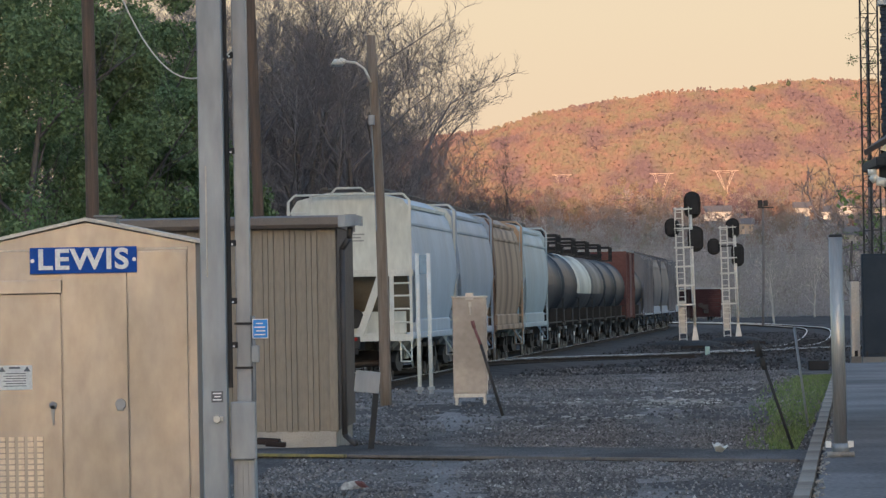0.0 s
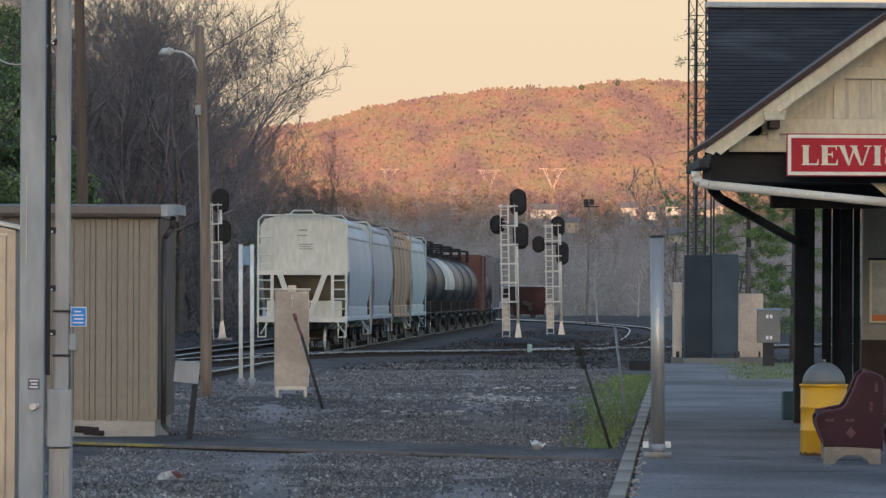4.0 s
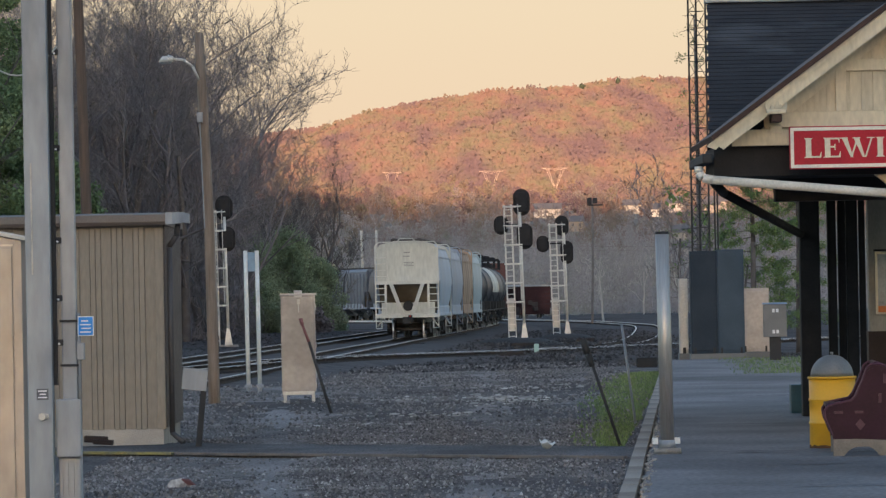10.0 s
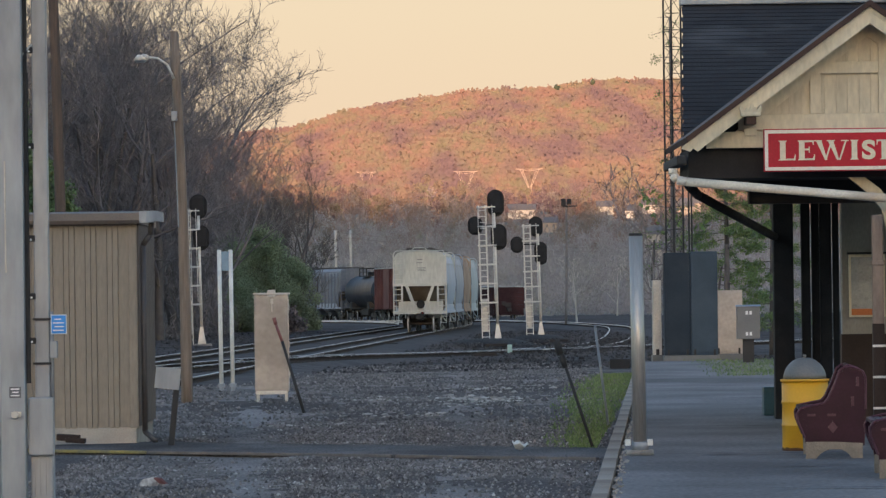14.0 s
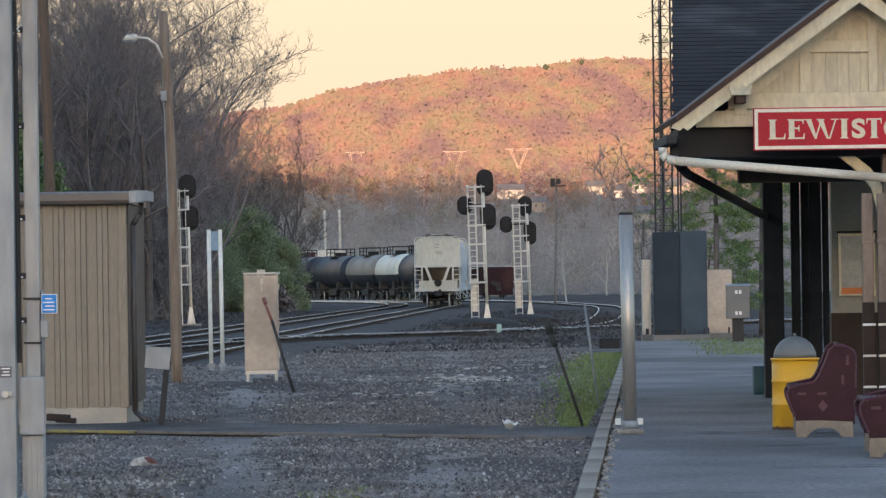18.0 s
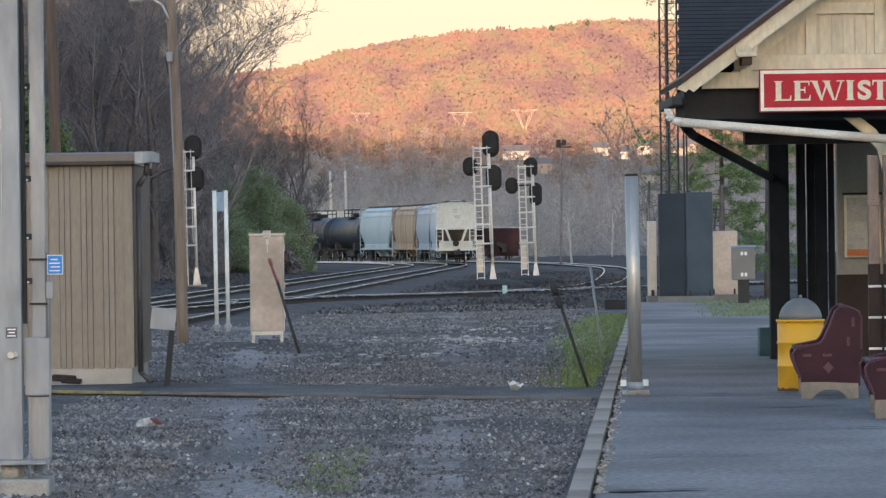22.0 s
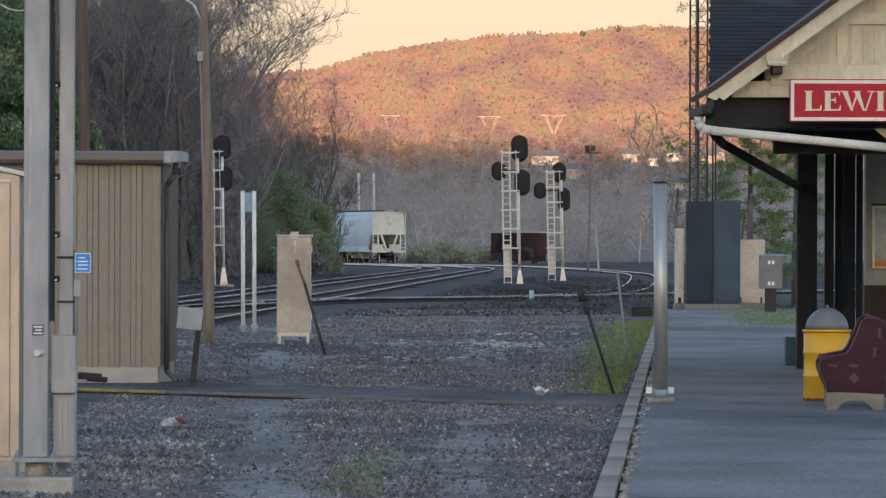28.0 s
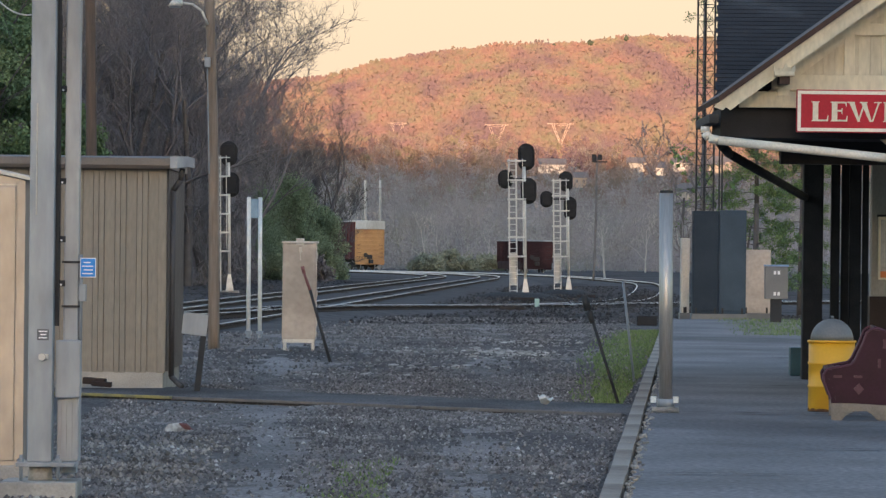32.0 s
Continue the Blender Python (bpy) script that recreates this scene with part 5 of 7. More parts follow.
# ---- equipment house with the name board ----
def equipment_house():
    y0, xr, xl = 44.1, -3.69, -5.62
    xc = (xl + xr) / 2
    th = thing("equipment_house", "bare metal signal equipment house with a blue name board", "equipment house", pose(0, 0, 0))
    bm = bmesh.new()
    pts = [(xl, 0.02), (xr, 0.02), (xr, 2.52), (xc, 2.72), (xl, 2.52)]
    loft(bm, [[(x, y, z) for x, z in pts] for y in (y0, y0 + 2.4)], smooth=False)
    part("wall", bm, M_alu, th)
    bm = bmesh.new()
    for s in (-1, 1):
        x1 = xr + 0.07 if s > 0 else xl - 0.07
        loft(bm, [[(xc, y, 2.735), (x1, y, 2.515), (x1, y, 2.545), (xc, y, 2.765)] for y in (y0 - 0.05, y0 + 2.45)], smooth=False)
    part("roof", bm, M_alu2, th)
    bm = bmesh.new()
    box(bm, xc + 0.03, xc + 0.21, y0 + 0.6, y0 + 0.9, 2.68, 2.775, 0.01)
    box(bm, xc + 0.01, xc + 0.23, y0 + 0.58, y0 + 0.92, 2.775, 2.795, 0.004)
    part("vent_cap", bm, M_grey, th)
    bm = bmesh.new()
    box(bm, xr - 0.07, xr + 0.004, y0 - 0.012, y0 + 0.05, 0.02, 2.5, 0.004)
    part("corner_trim", bm, M_alu, th)
    bm = bmesh.new()
    box(bm, xl, xr, y0 - 0.006, y0 + 0.02, 2.475, 2.49)
    part("eave_seam", bm, M_alu2, th)
    # doors
    for x0, x1, z1, lab in ((-5.55, -4.885, 2.1, "door with louvred panel"), (-4.87, -4.30, 2.46, "flush metal door"), (-4.29, -3.77, 2.46, "flush metal panel")):
        bm = bmesh.new()
        box(bm, x0, x1, y0 - 0.022, y0 + 0.02, 0.06, z1, 0.006)
        d = part("door", bm, M_alu, th, lab)
        if z1 < 2.2:
            bm = bmesh.new()
            box(bm, x0 - 0.02, x1 + 0.012, y0 - 0.06, y0, 2.1, 2.22, 0.008)
            part("drip_hood", bm, M_alu, d)
            bm = bmesh.new()
            tube(bm, (-4.965, y0 - 0.05, 1.12), (-4.965, y0 - 0.02, 1.12), 0.035, 0.035, 12)
            loft(bm, [[(-4.965 - w, y0 - 0.05, z), (-4.965 + w, y0 - 0.05, z), (-4.965 + w, y0 - 0.035, z), (-4.965 - w, y0 - 0.035, z)] for w, z in ((0.02, 1.12), (0.006, 0.94))], smooth=False)
            part("handle", bm, M_galv, d, "tapered metal handle")
            bm = bmesh.new()
            for k in range(6):
                x = -5.5 + k * 0.083
                for j in range(14):
                    z = 0.16 + j * 0.05
                    box(bm, x - 0.026, x + 0.026, y0 - 0.045, y0 - 0.02, z, z + 0.036)
            part("louvre", bm, M_louvre, d, "stamped louvre vents")
            bm = bmesh.new()
            box(bm, -5.45, -5.145, y0 - 0.026, y0 - 0.021, 1.26, 1.475)
            note = part("notice", bm, M_paper, d, "white printed safety notice")
            bm = bmesh.new()
            for j in range(6):
                box(bm, -5.40 + 0.02 * (j % 2), -5.2, y0 - 0.028, y0 - 0.026, 1.29 + j * 0.022, 1.297 + j * 0.022)
            box(bm, -5.35, -5.25, y0 - 0.028, y0 - 0.026, 1.445, 1.462)
            for x in (-5.41, -5.19):
                loft(bm, [[(x - 0.03, y, 1.42), (x + 0.03, y, 1.42), (x, y, 1.465)] for y in (y0 - 0.029, y0 - 0.026)], smooth=False)
            part("print", bm, M_ink, note)
        elif x1 < -4.2:
            bm = bmesh.new()
            tube(bm, (-4.37, y0 - 0.05, 1.12), (-4.37, y0 - 0.02, 1.12), 0.045, 0.05, 12)
            box(bm, -4.4, -4.34, y0 - 0.045, y0 - 0.02, 1.06, 1.16, 0.008)
            part("lock", bm, M_galv, d, "round grey lock hasp")
    # name board
    bm = bmesh.new()
    box(bm, -5.148, -4.205, y0 - 0.045, y0 - 0.03, 2.275, 2.505, 0.003)
    b = part("name_board", bm, M_blue, th, "dark blue enamel name board")
    bm = bmesh.new()
    text_mesh(bm, "LEWIS", 0.25, 0.004, 1.1, 0.007, gap=1.1)
    part("lettering", bm, M_letter, b, "white letters LEWIS", pose(-4.68, y0 - 0.05, 2.39))
    bm = bmesh.new()
    for x in (-5.125, -4.228):
        tube(bm, (x, y0 - 0.052, 2.39), (x, y0 - 0.045, 2.39), 0.018, 0.018, 10)
    part("bolt", bm, M_letter, b)
    bm = bmesh.new()
    box(bm, xl - 0.08, xr + 0.08, y0 - 0.08, y0 + 2.5, -0.3, 0.02, 0.02)
    part("footing", bm, M_concrete, th)


equipment_house()


def steel_columns():
    """Galvanised mast on a bolted base plate with a companion strut."""
    y = 40.75
    th = thing("steel_mast", "tall galvanised steel mast on a bolted base", "mast", pose(0, 0, 0))
    xm = -3.30
    bm = bmesh.new()
    box(bm, xm - 0.068, xm + 0.133, y - 0.1, y + 0.1, 0.2, 9.0, 0.012)
    part("column", bm, M_galv, th)
    bm = bmesh.new()
    box(bm, xm + 0.136, xm + 0.165, y + 0.02, y + 0.08, 1.3, 9.0)
    part("cable_duct", bm, M_dark, th)
    bm = bmesh.new()
    box(bm, xm - 0.15, xm + 0.33, y - 0.2, y + 0.2, 0.165, 0.2, 0.006)
    part("base_plate", bm, M_galv, th)
    for dx in (-0.11, 0.19):
        bm = bmesh.new()
        tube(bm, (xm + dx, y - 0.15, 0.04), (xm + dx, y - 0.15, 0.26), 0.014, n=8)
        tube(bm, (xm + dx, y - 0.15, 0.2), (xm + dx, y - 0.15, 0.23), 0.03, n=6)
        part("anchor_bolt", bm, M_galv, th)
    bm = bmesh.new()
    tube(bm, (xm + 0.035, y, 0.04), (xm + 0.035, y, 0.17), 0.1, 0.09, 16)
    part("grout_pad", bm, M_concrete, th)
    bm = bmesh.new()
    tube(bm, (xm - 0.012, y - 0.103, 2.2), (xm - 0.012, y - 0.103, 3.1), 0.007, 0.007, 6)
    part("weld_seam", bm, M_alu2, th)
    bm = bmesh.new()
    box(bm, xm - 0.27, xm + 0.35, y - 0.36, y + 0.4, -0.4, 0.05, 0.02)
    part("footing", bm, M_concrete, th)
    bm = bmesh.new()
    box(bm, xm + 0.02, xm + 0.1, y - 0.125, y - 0.1, 1.03, 1.075, 0.01)
    tube(bm, (xm + 0.05, y - 0.17, 1.05), (xm + 0.05, y - 0.1, 1.05), 0.028, 0.032, 12)
    part("padlock", bm, M_alu2, th)
    bm = bmesh.new()
    box(bm, xm + 0.005, xm + 0.1, y - 0.104, y - 0.1, 1.185, 1.275)
    lab = part("sticker", bm, M_ink, th, "small black and white sticker")
    bm = bmesh.new()
    for j, (a, w) in enumerate(((0.0, 0.07), (0.012, 0.05), (0.0, 0.07))):
        box(bm, xm + 0.017 + a, xm + 0.017 + a + w, y - 0.106, y - 0.104, 1.2 + j * 0.026, 1.21 + j * 0.026)
    part("print", bm, M_letter, lab)
    for z in (1.62, 1.98, 2.45, 3.2, 3.98):
        bm = bmesh.new()
        box(bm, xm + 0.1, xm + 0.21, y + 0.085, y + 0.12, z, z + 0.05, 0.006)
        br = part("bracket", bm, M_dark, th)
        bm = bmesh.new()
        tube(bm, (xm + 0.15, y + 0.06, z + 0.03), (xm + 0.15, y + 0.09, z + 0.03), 0.012, 0.012, 8)
        tube(bm, (xm + 0.18, y + 0.06, z + 0.015), (xm + 0.18, y + 0.09, z + 0.015), 0.009, 0.009, 8)
        part("bolt", bm, M_letter, br, "bright bolt heads")
    bm = bmesh.new()
    pipe(bm, [(xm + 0.16, y + 0.05, 1.3 + 0.12 * k) for k in range(22)], 0.012, 6)
    part("cable_run", bm, M_black, th)
    # strut beside it
    t2 = thing("steel_strut", "narrow galvanised strut with a box and conduit", "post", pose(0, 0, 0))
    xs = -3.06
    bm = bmesh.new()
    box(bm, xs - 0.042, xs + 0.078, y + 0.12, y + 0.26, 0.1, 9.0, 0.01)
    part("post", bm, M_galv, t2)
    bm = bmesh.new()
    box(bm, xs - 0.092, xs + 0.113, y + 0.0, y + 0.12, 0.715, 1.185, 0.012)
    part("junction_box", bm, M_galv, t2)
    bm = bmesh.new()
    box(bm, xs - 0.08, xs + 0.1, y + 0.06, y + 0.3, 0.2, 0.715, 0.01)
    for k in range(4):
        box(bm, xs - 0.07 + k * 0.045, xs - 0.045 + k * 0.045, y + 0.045, y + 0.06, 0.22, 0.7)
    part("lower_duct", bm, M_galv, t2)
    for z in (1.45, 1.81):
        bm = bmesh.new()
        box(bm, xs - 0.055, xs + 0.09, y + 0.1, y + 0.13, z, z + 0.018)
        part("strap", bm, M_dark, t2)
    bm = bmesh.new()
    tube(bm, (xs + 0.095, y + 0.15, 1.18), (xs + 0.095, y + 0.15, 1.88), 0.016, n=8)
    box(bm, xs + 0.08, xs + 0.14, y + 0.1, y + 0.2, 1.5, 1.64, 0.008)
    part("conduit", bm, M_galv, t2)
    bm = bmesh.new()
    box(bm, xs + 0.094, xs + 0.224, y + 0.06, y + 0.07, 1.695, 1.855, 0.003)
    s = part("notice_plate", bm, M_letter, t2, "small bright blue notice plate with a pale rim")
    bm = bmesh.new()
    box(bm, xs + 0.101, xs + 0.217, y + 0.056, y + 0.06, 1.702, 1.848)
    part("notice_face", bm, M_blue2, s)
    bm = bmesh.new()
    for j in range(4):
        box(bm, xs + 0.112 + 0.012 * (j % 2), xs + 0.2 - 0.02 * (j == 3), y + 0.053, y + 0.056, 1.722 + j * 0.03, 1.732 + j * 0.03)
    part("print", bm, M_letter, s)
    bm = bmesh.new()
    pts = [(-3.365 - 0.74 * u, y + 0.3 * u, 3.82 - 0.12 * u + 1.05 * u ** 2.0) for u in [k / 14 for k in range(15)]]
    pipe(bm, pts, 0.0065, 6)
    tube(bm, (-3.18, y, 3.95), (-3.1, y + 0.1, 4.05), 0.008, n=6)
    solid("cable", bm, M_alu2, "pale slack cable running to the mast", "cable")


steel_columns()


def metal_hut():
    y0, y1, xr, xl = 70.8, 75.2, -3.93, -6.95
    th = thing("metal_hut", "brown ribbed metal hut on a concrete footing", "hut", pose(0, 0, 0))
    z0, z1 = 0.2, 3.05
    bm = bmesh.new()
    box(bm, xl, xr, y0 + 0.022, y1, z0, z1)
    part("wall", bm, M_siding, th)
    # pressed panels, wide flats between narrow ribs
    x = xr - 0.10
    bmw, bmn = bmesh.new(), bmesh.new()
    box(bmw, 0, 0.145, 0, 0.03, z0 - 0.02, z1, 0.006)
    box(bmn, 0, 0.071, -0.012, 0.03, z0 - 0.02, z1, 0.006)
    wide = narrow = None
    while x > xl + 0.4:
        for kind, w in (("wide", 0.15), ("narrow", 0.078), ("narrow", 0.078)):
            x -= w
            if kind == "wide":
                if wide is None:
                    wide = part("panel", bmw, M_siding, th, "", pose(x, y0, 0))
                else:
                    o = new("panel", wide.data)
                    o.parent, o.matrix_basis = th, pose(x, y0, 0)
            elif narrow is None:
                narrow = part("panel_rib", bmn, M_siding, th, "", pose(x, y0, 0))
            else:
                o = new("panel_rib", narrow.data)
                o.parent, o.matrix_basis = th, pose(x, y0, 0)
    bm = bmesh.new()
    box(bm, xr - 0.11, xr + 0.01, y0 - 0.02, y0 + 0.04, z0 - 0.02, z1, 0.006)
    part("corner_trim", bm, M_siding, th)
    # side panels carry the shade of this side in their colour
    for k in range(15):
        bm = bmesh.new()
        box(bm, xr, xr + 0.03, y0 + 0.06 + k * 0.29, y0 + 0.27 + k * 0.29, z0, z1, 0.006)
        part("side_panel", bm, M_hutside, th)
    bm = bmesh.new()
    loft(bm, [[(x, y0 - 0.16, 3.05), (x, y0 - 0.2, 3.1), (x, y0 - 0.2, 3.2), (x, y0 - 0.13, 3.225), (x, y1 + 0.1, 3.24), (x, y1 + 0.1, 3.05)] for x in (xl - 0.12, xr + 0.06)], smooth=False)
    part("roof", bm, M_darktrim, th)
    bm = bmesh.new()
    loft(bm, [[(x, y0 - 0.21 + d, 3.06 + d * 0.2 + k), (x, y0 - 0.21 + d, 3.225 - d * 0.1 + k), (x, y0 + 0.3, 3.225 - d * 0.1 + k), (x, y0 + 0.3, 3.06 + d * 0.2 + k)] for x, d, k in ((xr + 0.06, 0.0, 0.0), (xr + 0.16, 0.0, 0.0), (xr + 0.3, 0.06, 0.01), (xr + 0.385, 0.1, -0.01))], smooth=False)
    part("gutter_end", bm, M_galv, th)
    bm = bmesh.new()
    pipe(bm, [(xr + 0.22, y0 + 0.05, 3.05), (xr + 0.2, y0 + 0.1, 2.9), (xr + 0.09, y0 + 0.15, 2.75), (xr + 0.09, y0 + 0.15, 0.12), (xr + 0.25, y0 + 0.05, -0.02)], 0.04, 8)
    part("downspout", bm, M_hutside, th)
    bm = bmesh.new()
    box(bm, xl, xr - 0.02, y0 + 0.0, y1, -0.4, 0.2, 0.01)
    part("footing", bm, M_concrete, th)


metal_hut()


def utility_pole(name, label, base, top, r0, r1, lamp=False, wood=None):
    th = thing(name, label, "utility pole")
    bm = bmesh.new()
    n = 8
    b, t = Vector(base), Vector(top)
    rings = []
    for k in range(n + 1):
        u = k / n
        p = b.lerp(t, u) + Vector((0.05 * math.sin(u * 3.1), 0, 0))
        r = r0 + (r1 - r0) * u
        rings.append([(p.x + r * math.cos(a * math.pi / 6), p.y + r * math.sin(a * math.pi / 6), p.z) for a in range(12)])
    loft(bm, rings)
    part("pole", bm, wood or M_wood, th)
    if lamp:
        bm = bmesh.new()
        pipe(bm, [(t.x, t.y - 0.1, t.z - 0.95), (t.x - 0.12, t.y - 0.14, t.z - 0.68), (t.x - 0.3, t.y - 0.16, t.z - 0.55), (t.x - 0.55, t.y - 0.18, t.z - 0.52)], 0.025, 8)
        part("lamp_arm", bm, M_alu2, th)
        bm = bmesh.new()
        tube(bm, (t.x - 0.5, t.y - 0.18, t.z - 0.53), (t.x - 0.62, t.y - 0.18, t.z - 0.51), 0.05, 0.07, 10)
        tube(bm, (t.x - 0.66, t.y - 0.18, t.z - 0.47), (t.x - 0.66, t.y - 0.18, t.z - 0.58), 0.06, 0.14, 14)
        part("lamp_head", bm, M_alu2, th, "grey yard lamp head")
        bm = bmesh.new()
        tube(bm, (t.x - 0.66, t.y - 0.18, t.z - 0.58), (t.x - 0.66, t.y - 0.18, t.z - 0.62), 0.13, 0.11, 14)
        part("lamp_lens", bm, M_galv, th)
        bm = bmesh.new()
        u = t.lerp(b, 0.225)
        box(bm, u.x - 0.1, u.x + 0.02, u.y - 0.2, u.y - 0.08, u.z - 0.08, u.z + 0.12, 0.01)
        tube(bm, (u.x - 0.04, u.y - 0.14, u.z - 0.1), (u.x + 0.02, u.y - 0.17, u.z - 2.2), 0.012, n=6)
        part("fuse_box", bm, M_galv, th)
    return th


utility_pole("utility_pole", "weathered wooden pole carrying a yard lamp", (-4.59, 100.5, -0.3), (-4.775, 100.5, 7.35), 0.12, 0.09, True)
utility_pole("utility_pole", "dark weathered wooden utility pole", (-7.5, 107, -0.3), (-7.72, 107, 11), 0.125, 0.1, wood=M_darkwood)
utility_pole("utility_pole", "dark weathered wooden utility pole", (-11.11, 107, -0.3), (-11.16, 107, 11), 0.15, 0.13, wood=M_darkwood)
cp = utility_pole("utility_pole", "tall grey pole with a small cross head beyond the tracks", (11.75, 394, -0.4), (11.9, 394, 9.4), 0.11, 0.08, wood=M_greypole)
for x0, x1, z0, z1 in ((11.5, 11.86, 9.0, 9.62), (11.95, 12.3, 9.15, 9.6), (11.6, 12.75, 8.98, 9.08)):
    bm = bmesh.new()
    box(bm, x0, x1, 393.8, 394.1, z0, z1, 0.03)
    part("cross_head", bm, M_dark, cp)
utility_pole("utility_pole", "distant pale wooden pole", (-8.22, 520, -0.3), (-8.22, 520, 9.1), 0.15, 0.13, wood=M_paletwig)
utility_pole("utility_pole", "distant pale wooden pole", (-6.75, 526, -0.3), (-6.75, 526, 9.2), 0.15, 0.13, wood=M_paletwig)


for dz in (0.0, -0.45):
    bm = bmesh.new()
    pipe(bm, [(-8.22 + (k / 16) * 60, 520 + 5 * k, 8.9 + dz - 1.6 * (1 - (k / 8 - 1) ** 2)) for k in range(17)], 0.02, 4)
    solid("overhead_wire", bm, M_greypole, "thin grey wire strung from a distant pole", "wire")


def tall_cabinet():
    x0, x1, y = -3.25, -2.57, 101
    th = thing("relay_case", "tall bare metal relay case on short legs", "relay case", pose(0, 0, 0))
    bm = bmesh.new()
    box(bm, x0, x1, y, y + 0.6, 0.12, 2.08, 0.012)
    part("case", bm, M_case, th)
    bm = bmesh.new()
    box(bm, x0 + 0.03, x1 - 0.05, y - 0.02, y, 0.16, 2.02, 0.006)
    part("door", bm, M_case, th)
    bm = bmesh.new()
    box(bm, x0 - 0.02, x1 + 0.03, y - 0.04, y + 0.64, 2.06, 2.1, 0.01)
    part("lid", bm, M_alu2, th)
    bm = bmesh.new()
    box(bm, x0 + 0.27, x0 + 0.43, y - 0.03, y + 0.2, 2.02, 2.16, 0.01)
    part("lifting_lug", bm, M_alu2, th)
    for x in (x0 + 0.03, x1 - 0.08):
        bm = bmesh.new()
        box(bm, x, x + 0.05, y, y + 0.05, -0.15, 0.12)
        box(bm, x, x + 0.05, y + 0.5, y + 0.55, -0.15, 0.12)
        part("leg", bm, M_alu2, th)
    bm = bmesh.new()
    box(bm, x0 + 0.02, x1 - 0.03, y - 0.03, y + 0.03, 0.06, 0.13, 0.008)
    part("base_frame", bm, M_alu2, th)
    bm = bmesh.new()
    tube(bm, (x0 + 0.36, y - 0.035, 1.72), (x0 + 0.36, y - 0.035, 1.98), 0.012, 0.012, 6)
    box(bm, x0 + 0.33, x0 + 0.39, y - 0.045, y - 0.02, 1.88, 1.98, 0.006)
    part("hasp", bm, M_alu2, th)
    bm = bmesh.new()
    for z in (0.4, 1.0, 1.75):
        box(bm, x1, x1 + 0.03, y + 0.02, y + 0.08, z, z + 0.12)
    box(bm, x1, x1 + 0.012, y + 0.02, y + 0.05, 0.2, 2.0)
    part("hinge", bm, M_alu2, th)
    bm = bmesh.new()
    tube(bm, (-2.44, 91.5, 1.2), (-2.04, 91.2, -0.14), 0.027, 0.03, 8)
    lv = solid("lever", bm, M_dark, "leaning dark iron lever with a red grip", "lever")
    bm = bmesh.new()
    tube(bm, (-2.585, 91.5, 1.63), (-2.55, 91.5, 1.5), 0.036, 0.03, 8)
    tube(bm, (-2.55, 91.5, 1.5), (-2.44, 91.5, 1.2), 0.024, 0.028, 8)
    part("grip", bm, mat("faded_red", (0.22, 0.09, 0.085), None, 6, 0.7), lv, "faded red grip")


tall_cabinet()


def twin_posts():
    th = thing("twin_post_sign", "two white posts with a small plate between them", "sign", pose(-4.34, 115.2, -0.08))
    for x in (-0.13, 0.13):
        bm = bmesh.new()
        tube(bm, (x, 0, 0), (x - 0.02, 0, 3.2), 0.048, 0.048, 10)
        part("post", bm, M_white, th)
    bm = bmesh.new()
    box(bm, -0.1, 0.11, -0.02, 0.01, 2.72, 3.16, 0.01)
    part("plate", bm, mat("pale_blue_plate", (0.22, 0.33, 0.42), None, 4, 0.5), th)
    bm = bmesh.new()
    for x in (-0.13, 0.13):
        box(bm, x - 0.075, x + 0.075, -0.09, 0.09, 0.06, 0.14, 0.01)
        box(bm, x - 0.05, x + 0.05, -0.05, 0.05, -0.06, 0.06, 0.01)
    part("foot", bm, M_galv, th)


twin_posts()


def tilted_plate():
    th = thing("tilted_sign", "blank grey plate on a leaning dark post", "sign", pose(-3.42, 69.7, -0.1))
    bm = bmesh.new()
    box(bm, -0.04, 0.04, -0.03, 0.03, -0.2, 0.86)
    part("post", bm, M_dark, th, "", pose(0, 0, 0, 0, 6, 0))
    bm = bmesh.new()
    box(bm, -0.305, 0.04, -0.06, -0.04, 0.83, 1.13, 0.004)
    part("plate", bm, M_galv, th, "", pose(0, 0, 0, 0, 6, 0))


tilted_plate()


# ---- platform and walk ----
def line_x(y, x0=1.67, y0=48.85, k=0.0485):
    return x0 + (y - y0) * k


